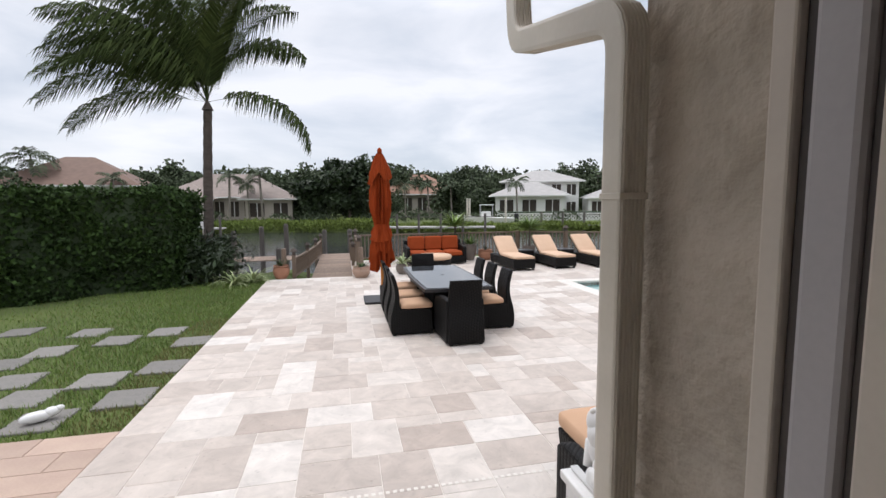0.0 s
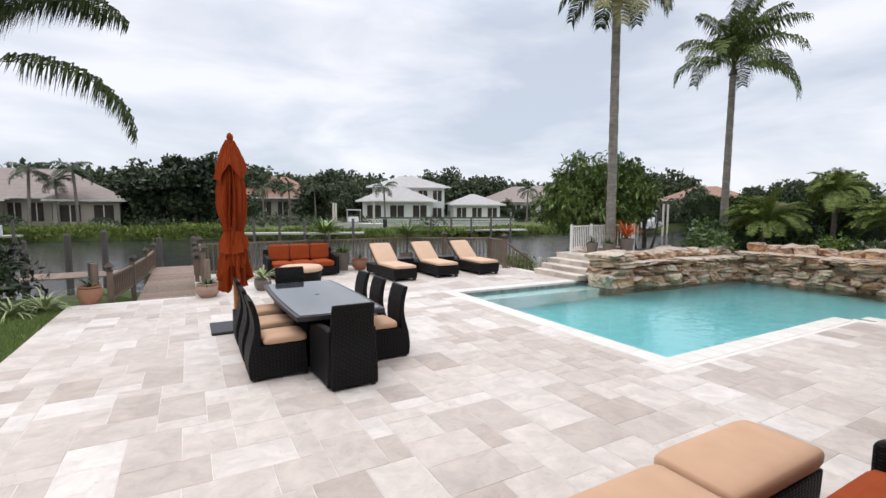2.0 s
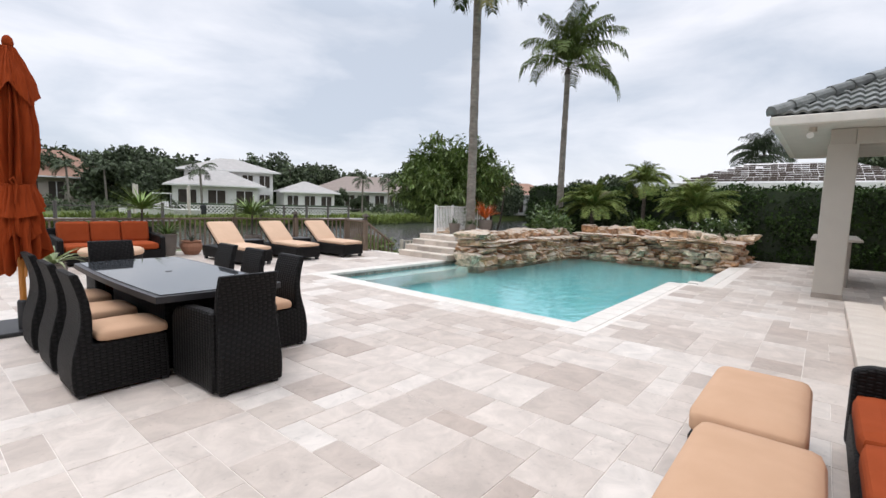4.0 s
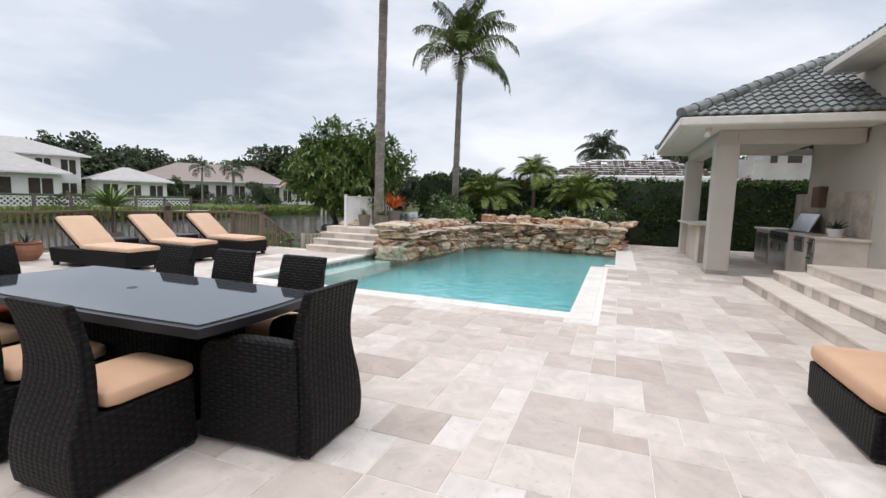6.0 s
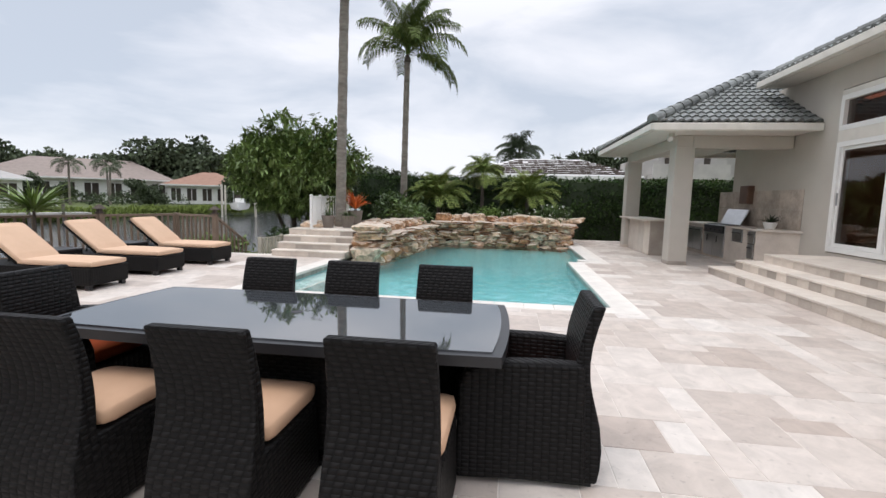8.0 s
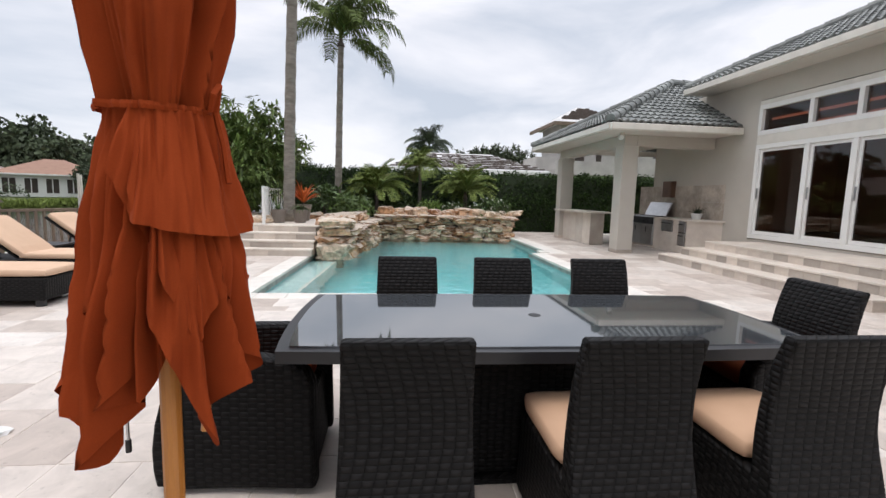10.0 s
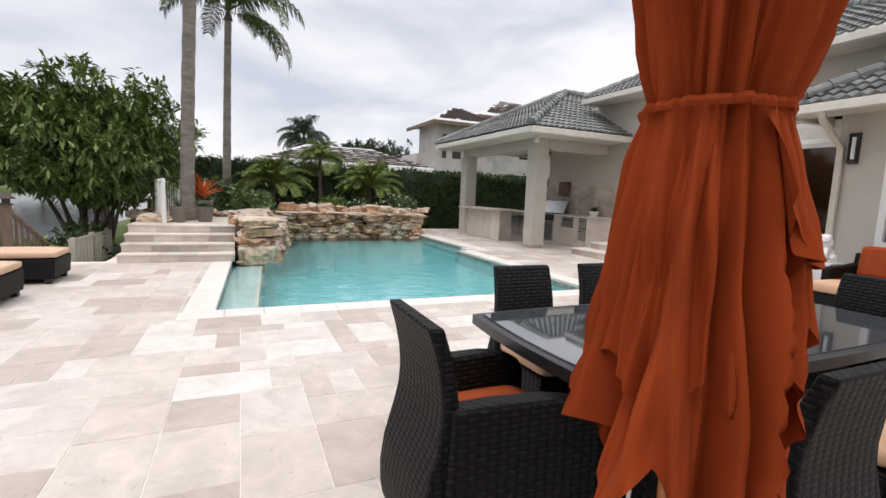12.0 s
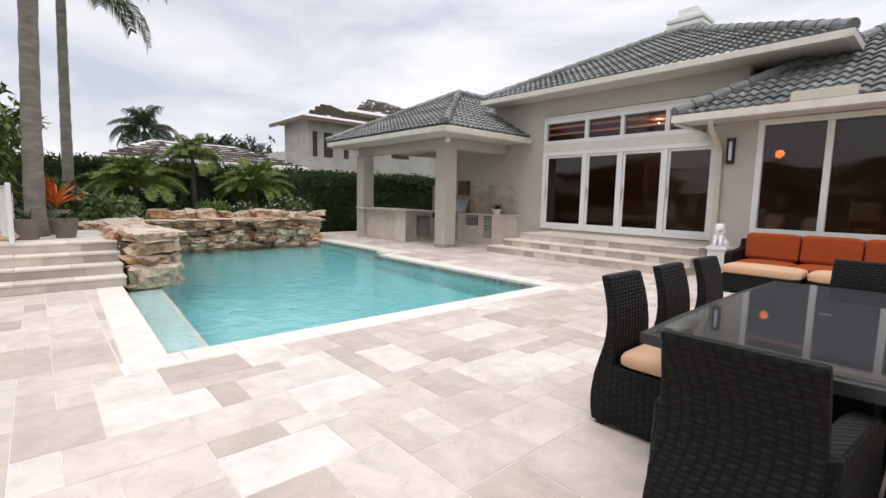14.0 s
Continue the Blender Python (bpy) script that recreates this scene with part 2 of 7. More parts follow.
M = {
    "tile": tile_mat("travertine_tile", "object"),
    "tile_j": tile_mat("travertine_tile_joined", "island"),
    "grout": mat("tile_grout", (0.80, 0.75, 0.69), (0.70, 0.64, 0.58), 9, 0.9),
    "coping": mat("coping_travertine", (0.76, 0.72, 0.66), (0.66, 0.61, 0.55), 4, 0.55, 0.12, rnd="object", rnd_amt=0.05),
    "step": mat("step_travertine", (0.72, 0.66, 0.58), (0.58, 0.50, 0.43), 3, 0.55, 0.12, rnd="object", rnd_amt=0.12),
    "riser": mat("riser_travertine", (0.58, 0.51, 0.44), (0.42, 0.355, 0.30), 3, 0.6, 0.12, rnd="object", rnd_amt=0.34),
    "plaster": mat("pool_plaster", (0.23, 0.60, 0.61), (0.18, 0.54, 0.56), 3, 0.6, 0.05),
    "ledge": mat("pool_ledge_plaster", (0.54, 0.70, 0.67), (0.45, 0.60, 0.58), 3, 0.6, 0.05),
    "pooltile": mat("pool_waterline_tile", (0.36, 0.32, 0.27), (0.16, 0.15, 0.14), 40, 0.3, 0.05, rnd="island", rnd_amt=0.4),
    "water": water_mat("pool_water", (0.82, 0.97, 0.98), 4.2, 0.46, 0.03),
    "canal": mat("canal_water", (0.036, 0.038, 0.037), (0.026, 0.028, 0.028), 0.4, 0.16, 0.8, 2.2, spec=0.5, dist=0.05),
    "stucco": mat("beige_stucco", (0.52, 0.48, 0.42), (0.48, 0.44, 0.385), 2.0, 0.85, 0.35, 90, stain=0.06),
    "stucco_rough": mat("trowelled_stucco", (0.52, 0.455, 0.38), (0.41, 0.355, 0.29), 5.0, 0.85, 1.0, 16, stain=0.25, stain_scale=3, dist=0.06, stretch=(1, 1, 1.25)),
    "white": mat("white_paint", (0.80, 0.79, 0.76), (0.74, 0.73, 0.70), 2, 0.45, 0.04),
    "cream": mat("cream_aluminium", (0.62, 0.57, 0.49), (0.56, 0.51, 0.43), 5, 0.4, 0.05, stain=0.1, stain_scale=4),
    "soffit": mat("soffit_paint", (0.60, 0.56, 0.50), (0.55, 0.51, 0.46), 3, 0.8, 0.1),
    "roof": mat("roof_tile", (0.235, 0.245, 0.232), (0.11, 0.118, 0.112), 5, 0.6, 0.3, 30, rnd="island", rnd_amt=0.35, stain=0.35),
    "roof_far": mat("far_roof_tile", (0.30, 0.245, 0.215), (0.235, 0.19, 0.165), 2, 0.8, 0.3),
    "taupe_wall": mat("taupe_house_wall", (0.50, 0.44, 0.38), (0.42, 0.365, 0.31), 0.6, 0.85, 0.1, stain=0.15, stain_scale=0.3),
    "underlay": mat("roof_underlay_sheet", (0.62, 0.61, 0.60), (0.50, 0.49, 0.48), 0.8, 0.7, 0.1, stain=0.2, stain_scale=0.6),
    "roof_brown": mat("brown_roof", (0.20, 0.125, 0.095), (0.15, 0.095, 0.072), 2, 0.8, 0.3),
    "reed": mat("bank_reed", (0.175, 0.22, 0.052), (0.12, 0.165, 0.038), 0.3, 0.8, 0.0, 3, rnd="island", rnd_amt=0.3, spec=0.2),
    "splash": mat("mottled_stone", (0.56, 0.48, 0.40), (0.36, 0.29, 0.235), 4, 0.6, 0.15, 18, rnd="object", rnd_amt=0.1, stain=0.3, stain_scale=3),
    "roof_white": mat("pale_roof_tile", (0.44, 0.42, 0.40), (0.35, 0.335, 0.32), 2, 0.8, 0.3),
    "roof_red": mat("terracotta_roof", (0.32, 0.185, 0.13), (0.25, 0.14, 0.095), 2, 0.8, 0.3),
    "glass": glass_mat("window_glass", (0.46, 0.44, 0.44)),
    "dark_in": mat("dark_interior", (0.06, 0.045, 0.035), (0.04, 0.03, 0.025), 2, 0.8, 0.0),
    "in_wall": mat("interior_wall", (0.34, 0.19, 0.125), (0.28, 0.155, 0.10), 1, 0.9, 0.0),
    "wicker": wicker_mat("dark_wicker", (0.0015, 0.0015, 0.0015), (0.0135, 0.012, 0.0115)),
    "tan": mat("tan_cushion", (0.60, 0.375, 0.24), (0.55, 0.34, 0.21), 5, 0.9, 0.1, 300),
    "peach": mat("peach_cushion", (0.66, 0.45, 0.31), (0.60, 0.40, 0.27), 5, 0.9, 0.1, 300),
    "orange": mat("orange_cushion", (0.34, 0.066, 0.019), (0.285, 0.054, 0.015), 6, 0.9, 0.1, 300, spec=0.15),
    "canvas": mat("orange_canvas", (0.305, 0.049, 0.0115), (0.235, 0.036, 0.008), 4, 0.9, 0.12, 260, spec=0.1),
    "pole": mat("varnished_wood", (0.55, 0.22, 0.045), (0.44, 0.16, 0.03), 4, 0.35, 0.05, stretch=(6, 6, 0.6)),
    "black": mat("black_metal", (0.02, 0.02, 0.022), (0.014, 0.014, 0.015), 8, 0.45, 0.1),
    "steel": mat("brushed_steel", (0.55, 0.55, 0.55), (0.45, 0.45, 0.46), 8, 0.3, 0.03, metal=1.0),
    "table_glass": mat("smoked_table_glass", (0.045, 0.05, 0.055), (0.04, 0.045, 0.05), 1.5, 0.03, 0.0, spec=1.0),
    "table_rim": mat("table_rim", (0.022, 0.022, 0.024), (0.016, 0.016, 0.018), 8, 0.35, 0.05),
    "deckwood": mat("weathered_deck", (0.30, 0.215, 0.16), (0.22, 0.155, 0.115), 3, 0.8, 0.3, stretch=(6, 0.7, 6), rnd="object", rnd_amt=0.2),
    "railwood": mat("weathered_railing", (0.215, 0.155, 0.11), (0.15, 0.108, 0.078), 4, 0.8, 0.3, stretch=(3, 3, 1)),
    "pile": mat("dock_pile", (0.15, 0.13, 0.115), (0.10, 0.088, 0.08), 5, 0.85, 0.4, stretch=(3, 3, 0.5)),
    "grass": mat("lawn_soil", (0.11, 0.14, 0.034), (0.075, 0.105, 0.025), 0.9, 0.95, 0.6, 45, stain=0.3, stain_scale=0.5),
    "blade": mat("grass_blade", (0.15, 0.225, 0.042), (0.10, 0.165, 0.03), 0.7, 0.7, 0.0, 8, rnd="island", rnd_amt=0.35),
    "blade_dry": mat("dry_grass_blade", (0.20, 0.17, 0.06), (0.14, 0.13, 0.04), 1.2, 0.8, 0.0, 8, rnd="island", rnd_amt=0.35),
    "paver": mat("grey_stepping_stone", (0.31, 0.29, 0.265), (0.15, 0.14, 0.125), 5, 0.85, 0.5, 40, rnd="object", rnd_amt=0.18, stain=0.45, stain_scale=5),
    "brick": mat("pinkish_paver", (0.50, 0.37, 0.29), (0.42, 0.30, 0.24), 3, 0.85, 0.3, 50, rnd="object", rnd_amt=0.1),
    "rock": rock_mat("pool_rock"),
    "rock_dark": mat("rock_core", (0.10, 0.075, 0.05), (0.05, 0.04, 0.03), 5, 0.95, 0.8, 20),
    "leaf": mat("leaf_green", (0.075, 0.125, 0.028), (0.035, 0.068, 0.014), 0.8, 0.5, 0.0, 8, rnd="island", rnd_amt=0.45),
    "leaf_hedge": mat("hedge_leaf", (0.042, 0.076, 0.018), (0.017, 0.035, 0.008), 0.9, 0.75, 0.0, 8, rnd="island", rnd_amt=0.5, spec=0.2),
    "leaf_tree": mat("tree_leaf", (0.115, 0.175, 0.045), (0.065, 0.11, 0.026), 0.7, 0.5, 0.0, 8, rnd="island", rnd_amt=0.45),
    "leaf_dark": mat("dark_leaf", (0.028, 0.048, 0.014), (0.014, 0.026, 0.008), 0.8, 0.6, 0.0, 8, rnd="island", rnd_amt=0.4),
    "leaf_far": mat("far_leaf", (0.080, 0.105, 0.050), (0.042, 0.060, 0.030), 0.15, 0.8, 0.0, 1.0, rnd="island", rnd_amt=0.5),
    "leaf_light": mat("light_leaf", (0.17, 0.25, 0.05), (0.10, 0.17, 0.03), 2, 0.5, 0.0, 8, rnd="island", rnd_amt=0.4),
    "frond": mat("palm_frond", (0.075, 0.102, 0.03), (0.034, 0.052, 0.014), 1.0, 0.7, 0.0, 8, rnd="island", rnd_amt=0.5, spec=0.2),
    "frond_l": mat("light_palm_frond", (0.215, 0.265, 0.075), (0.125, 0.165, 0.04), 1.0, 0.7, 0.0, 8, rnd="island", rnd_amt=0.45, spec=0.2),
    "frond_m": mat("mid_palm_frond", (0.11, 0.145, 0.038), (0.055, 0.082, 0.02), 1.0, 0.7, 0.0, 8, rnd="island", rnd_amt=0.45, spec=0.2),
    "leaf_airy": mat("airy_tree_leaf", (0.18, 0.25, 0.07), (0.10, 0.155, 0.04), 0.7, 0.55, 0.0, 8, rnd="island", rnd_amt=0.45),
    "gutter": mat("pale_gutter", (0.72, 0.68, 0.61), (0.66, 0.62, 0.55), 5, 0.4, 0.05, stain=0.12, stain_scale=4),
    "paper": mat("white_paper", (0.78, 0.77, 0.74), (0.70, 0.69, 0.66), 9, 0.8, 0.1),
    "frond_y": mat("yellow_frond", (0.24, 0.22, 0.07), (0.16, 0.15, 0.04), 1.0, 0.5, 0.0, 8, rnd="island", rnd_amt=0.3),
    "variegated": mat("striped_leaf", (0.42, 0.45, 0.24), (0.16, 0.23, 0.07), 3, 0.5, 0.0, 8, rnd="island", rnd_amt=0.3),
    "flower_o": mat("orange_bromeliad", (0.68, 0.17, 0.03), (0.50, 0.10, 0.02), 3, 0.5, 0.0, rnd="island", rnd_amt=0.3),
    "flower_w": mat("white_petal", (0.75, 0.75, 0.70), (0.65, 0.65, 0.60), 3, 0.6, 0.0),
    "bark": mat("palm_bark", (0.30, 0.265, 0.225), (0.17, 0.145, 0.12), 5, 0.9, 0.6, 30, stretch=(1, 1, 3), stain=0.3, stain_scale=2),
    "bark_dark": mat("dark_bark", (0.12, 0.095, 0.078), (0.065, 0.05, 0.042), 5, 0.9, 0.6, 30, stretch=(1, 1, 3)),
    "terracotta": mat("terracotta", (0.40, 0.19, 0.115), (0.31, 0.145, 0.085), 5, 0.8, 0.2, stain=0.2, stain_scale=5),
    "taupe": mat("taupe_pot", (0.20, 0.165, 0.14), (0.15, 0.125, 0.105), 5, 0.7, 0.2),
    "concrete": mat("bare_concrete", (0.50, 0.475, 0.445), (0.40, 0.375, 0.35), 1.2, 0.9, 0.3, 20, stain=0.2),
    "marble": mat("white_marble", (0.80, 0.79, 0.77), (0.68, 0.67, 0.66), 4, 0.4, 0.05),
    "mulch": mat("brown_mulch", (0.10, 0.07, 0.05), (0.05, 0.035, 0.025), 12, 0.95, 0.8, 60),
    "casing": mat("door_casing", (0.58, 0.52, 0.45), (0.52, 0.46, 0.40), 3, 0.5, 0.05),
    "groove_strip": mat("dark_door_groove", (0.075, 0.062, 0.058), (0.055, 0.047, 0.045), 3, 0.6, 0.05),
    "grey_frame": mat("grey_door_frame", (0.42, 0.40, 0.41), (0.37, 0.35, 0.36), 3, 0.5, 0.05),
}
M["table_glass"].node_tree.nodes["Principled BSDF"].inputs["IOR"].default_value = 2.5


# ---- building helpers ----
def mesh_of(name, bm, material, smooth=False):
    me = bpy.data.meshes.new(name)
    bm.normal_update()
    bm.to_mesh(me)
    bm.free()
    for mm in material if isinstance(material, (list, tuple)) else [material]:
        me.materials.append(mm)
    if smooth:
        me.polygons.foreach_set("use_smooth", [True] * len(me.polygons))
    return me


def part(name, bm, material, parent=None, label="", at=None, smooth=False):
    ob = new(name, mesh_of(name, bm, material, smooth))
    if parent is not None:
        ob.parent = parent
    if at is not None:
        ob.matrix_basis = at
    if label:
        ob["label"] = label
    return ob


def empty(name, label, category, at=None, group="", kind=""):
    ob = new(name)
    ob.empty_display_size = 0.2
    if at is not None:
        ob.matrix_basis = at
    return tagged(ob, label, category, group, kind)


def box(x0, x1, y0, y1, z0, z1, bevel=0.0, seg=2, bm=None):
    own = bm is None
    bm = bm or bmesh.new()
    vs = [bm.verts.new(p) for p in ((x0, y0, z0), (x1, y0, z0), (x1, y1, z0), (x0, y1, z0), (x0, y0, z1), (x1, y0, z1), (x1, y1, z1), (x0, y1, z1))]
    for f in ((3, 2, 1, 0), (4, 5, 6, 7), (0, 1, 5, 4), (1, 2, 6, 5), (2, 3, 7, 6), (3, 0, 4, 7)):
        bm.faces.new([vs[i] for i in f])
    if bevel and own:
        bmesh.ops.bevel(bm, geom=bm.edges[:], offset=bevel, segments=seg, affect="EDGES", profile=0.5)
    return bm


def prism(points, z0, z1, bm=None):
    """A polygon in plan, pulled up from z0 to z1."""
    bm = bm or bmesh.new()
    a = [bm.verts.new((x, y, z0)) for x, y in points]
    b = [bm.verts.new((x, y, z1)) for x, y in points]
    n = len(points)
    bm.faces.new(a[::-1])
    bm.faces.new(b)
    for i in range(n):
        bm.faces.new((a[i], a[(i + 1) % n], b[(i + 1) % n], b[i]))
    return bm


def lathe(profile, n=20, bm=None, cx=0.0, cy=0.0):
    """Rings of (radius, z), closed at both ends."""
    bm = bm or bmesh.new()
    rings = []
    for r, z in profile:
        rings.append([bm.verts.new((cx + r * math.cos(2 * math.pi * i / n), cy + r * math.sin(2 * math.pi * i / n), z)) for i in range(n)])
    for a, b in zip(rings, rings[1:]):
        for i in range(n):
            bm.faces.new((a[i], a[(i + 1) % n], b[(i + 1) % n], b[i]))
    bm.faces.new(rings[0][::-1])
    bm.faces.new(rings[-1])
    return bm


def tube(points, radii, n=8, bm=None):
    """A round tube along points, with a radius at each."""
    bm = bm or bmesh.new()
    pts = [Vector(p) for p in points]
    if not hasattr(radii, "__len__"):
        radii = [radii] * len(pts)
    rings = []
    for i, p in enumerate(pts):
        d = (pts[min(i + 1, len(pts) - 1)] - pts[max(i - 1, 0)]).normalized()
        a = d.cross(Vector((0.31, 0.95, 0.05)))
        a.normalize()
        b = d.cross(a)
        rings.append([bm.verts.new(p + radii[i] * (math.cos(2 * math.pi * k / n) * a + math.sin(2 * math.pi * k / n) * b)) for k in range(n)])
    for r, s in zip(rings, rings[1:]):
        for k in range(n):
            bm.faces.new((r[k], r[(k + 1) % n], s[(k + 1) % n], s[k]))
    bm.faces.new(rings[0])
    bm.faces.new(rings[-1][::-1])
    bmesh.ops.recalc_face_normals(bm, faces=bm.faces[:])
    return bm


def cushion(w, d, h, puff=0.03, seg=6):
    """A padded cushion with rounded edges and a slightly domed top, its base centre at the origin."""
    bm = box(-w / 2, w / 2, -d / 2, d / 2, 0, h)
    bmesh.ops.subdivide_edges(bm, edges=bm.edges[:], cuts=seg, use_grid_fill=True)
    e = min(h * 0.45, 0.06)
    for v in bm.verts:
        x, y, z = v.co
        dx, dy = max(0, abs(x) - (w / 2 - e)), max(0, abs(y) - (d / 2 - e))
        dz = max(0, abs(z - h / 2) - (h / 2 - e))
        s = math.sqrt(dx * dx + dy * dy + dz * dz)
        if s > e:
            k = e / s
            x = math.copysign(min(abs(x), w / 2 - e) + dx * k, x)
            y = math.copysign(min(abs(y), d / 2 - e) + dy * k, y)
            z = h / 2 + math.copysign(min(abs(z - h / 2), h / 2 - e) + dz * k, z - h / 2)
        dome = max(0, 1 - (2 * x / w) ** 2) * max(0, 1 - (2 * y / d) ** 2)
        z += puff * dome * (1 if z > h / 2 else -0.0)
        v.co = (x, y, z)
    return bm


def profile_slab(points, w, bevel=0.012):
    """A side profile of (depth, height), as wide as w across y, softly edged."""
    bm = bmesh.new()
    a = [bm.verts.new((d, -w / 2, z)) for d, z in points]
    b = [bm.verts.new((d, w / 2, z)) for d, z in points]
    n = len(points)
    bm.faces.new(a)
    bm.faces.new(b[::-1])
    for i in range(n):
        bm.faces.new((a[(i + 1) % n], a[i], b[i], b[(i + 1) % n]))
    bmesh.ops.recalc_face_normals(bm, faces=bm.faces[:])
    if bevel:
        bmesh.ops.bevel(bm, geom=bm.edges[:], offset=bevel, segments=2, affect="EDGES", profile=0.5)
    return bm


def from_lists(name, verts, faces, material, parent=None, label="", smooth=False):
    me = bpy.data.meshes.new(name)
    me.from_pydata(verts, [], faces)
    me.materials.append(material)
    if smooth:
        me.polygons.foreach_set("use_smooth", [True] * len(me.polygons))
    ob = new(name, me)
    if parent is not None:
        ob.parent = parent
    if label:
        ob["label"] = label
    return ob


def leaves(rng, centres, size, n_each, spread, droop=0.3, shape=0.42):
    """Small pointed leaves scattered about clump centres: verts and faces."""
    verts, faces = [], []
    for c in centres:
        for _ in range(n_each):
            o = rng.normal(0, 1, 3)
            o *= spread * rng.uniform(0.3, 1.0) / (np.linalg.norm(o) + 1e-6)
            p = np.array(c) + o
            d = rng.normal(0, 1, 3)
            d[2] -= droop
            d /= np.linalg.norm(d)
            s = np.cross(d, rng.normal(0, 1, 3))
            s /= np.linalg.norm(s) + 1e-6
            k = size * rng.uniform(0.6, 1.3)
            i = len(verts)
            verts += [tuple(p), tuple(p + d * k * 0.45 + s * k * shape * 0.5), tuple(p + d * k), tuple(p + d * k * 0.45 - s * k * shape * 0.5)]
            faces.append((i, i + 1, i + 2, i + 3))
    return verts, faces


# ---- ground, canal ----
def land_height(x, y):
    """Near garden, the canal that bends past it, and the far bank."""
    near = 15.9 + 0.9 * math.tanh((x + 3) / 5) if x < 20 else 16.7 - 0.0 * x
    if x > 12.5:
        near = 16.5 - 2.9 * min((x - 12.5) / 1.5, 1)
    far = max(51.6 - 0.30 * x, 44) if x > -8 else 54.0
    a = min(max((y - near + 2.2) / 2.4, 0), 1) if x < -1.2 else min(max((y - near) / 0.4, 0), 1)
    b = min(max((far - y) / 2.0, 0), 1)
    base = -0.06 if y < 14 or x > -1 else -0.06 - 0.3 * min((y - 14) / 3, 1)
    z = base + a * (-2.6 - base)
    if y > far - 2.0:
        z = -2.6 + (1 - b) * 2.3
    return z


gx = sorted(set([-900, -400, -200, -120, -80, -60, -45] + [round(v, 2) for v in np.arange(-36, 46, 1.0)] + [-1.25, -1.15] + [50, 56, 64, 74, 90, 120, 200, 400, 900]))
gy = sorted(set([-700, -300, -120, -60, -40, -30, -24, -20, -16, -12, -8, -4, 0, 3, 3.25, 6, 9, 11, 12, 13] + [round(v, 2) for v in np.arange(13.5, 20, 0.3)] + [round(v, 2) for v in np.arange(20, 66, 1.0)] + [70, 80, 100, 140, 200, 400, 900]))
gv = [(x, y, land_height(x, y) - (0.25 if -1.0 < x < 19 and -4 < y < 15 else 0) - (0.45 if -0.5 < x < 2 and 12 < y < 16.5 else 0) - (2.4 if 6.5 < x < 17 and 3 < y < 9.5 else 0)) for y in gy for x in gx]
gf = [(j * len(gx) + i, j * len(gx) + i + 1, (j + 1) * len(gx) + i + 1, (j + 1) * len(gx) + i) for j in range(len(gy) - 1) for i in range(len(gx) - 1)]
ground = from_lists("ground", gv, gf, M["grass"])
tagged(ground, "green lawn and banks beside the canal", "ground", kind="structure")
bm = bmesh.new()
bm.faces.new([bm.verts.new(p) for p in ((-900, 13, -1.15), (900, 13, -1.15), (900, 300, -1.15), (-900, 300, -1.15))])
tagged(part("water", bm, M["canal"]), "dark rippled canal water behind the garden", "canal", kind="structure")

# ---- patio: slab, travertine tiles in a mixed pattern ----
POOL = [(6.63, 4.33), (11.75, 4.33), (11.75, 3.80), (16.6, 3.80), (16.6, 9.62), (10.3, 9.62), (6.63, 9.74)]
bm = bmesh.new()
W, E_, S_, N_ = -1.0, 18.4, -3.0, 15.6
for x0, x1, y0, y1 in ((W, 6.4, S_, 12.05), (1.25, 6.4, 12.05, N_), (6.4, 11.6, S_, 4.1), (11.6, E_, S_, 3.57), (6.4, 10.6, 9.75, N_), (10.6, 14.5, 9.75, 11.6)):
    box(x0, x1, y0, y1, -0.30, -0.0035, bm=bm)
floor = tagged(part("floor", bm, M["grout"]), "cream travertine patio paved in a mixed tile pattern", "patio", kind="structure")


def on_patio(x0, x1, y0, y1):
    def inside(a0, a1, b0, b1):
        return x0 >= a0 - 0.01 and x1 <= a1 + 0.01 and y0 >= b0 - 0.01 and y1 <= b1 + 0.01

    return inside(W, 6.33, 1.0, 12.06) or inside(1.22, 10.45, 10.04, 15.5) or inside(W, 11.47, 1.0, 4.05) or inside(W, E_, -0.5, 3.53)


G = 0.2033
rng = np.random.default_rng(5)
nx, ny = int((E_ - W) / G), int((15.5 + 0.5) / G)
used = np.zeros((nx, ny), bool)
tiles = []
SIZES = [(3, 2), (2, 3), (2, 2), (3, 2), (2, 1), (1, 2), (1, 1)]
for j in range(ny):
    for i in range(nx):
        if used[i, j]:
            continue
        order = list(rng.permutation(4)) + [4, 5, 6]
        if rng.random() < 0.24:
            order = [4, 5] + order
        for k in order:
            a, b = SIZES[k]
            if i + a <= nx and j + b <= ny and not used[i:i + a, j:j + b].any():
                x0, y0 = W + i * G, -0.5 + j * G
                if on_patio(x0, x0 + a * G, y0, y0 + b * G):
                    used[i:i + a, j:j + b] = True
                    tiles.append((x0, y0, a, b))
                    break


def tile_verts(w, d, j=0.0025, h=0.012, c=0.002):
    w2, d2 = w / 2 - j, d / 2 - j
    v = [(-w2, -d2, -h), (w2, -d2, -h), (w2, d2, -h), (-w2, d2, -h), (-w2, -d2, -c), (w2, -d2, -c), (w2, d2, -c), (-w2, d2, -c), (-w2 + c, -d2 + c, 0), (w2 - c, -d2 + c, 0), (w2 - c, d2 - c, 0), (-w2 + c, d2 - c, 0)]
    f = [(0, 1, 5, 4), (1, 2, 6, 5), (2, 3, 7, 6), (3, 0, 4, 7), (4, 5, 9, 8), (5, 6, 10, 9), (6, 7, 11, 10), (7, 4, 8, 11), (8, 9, 10, 11)]
    return v, f


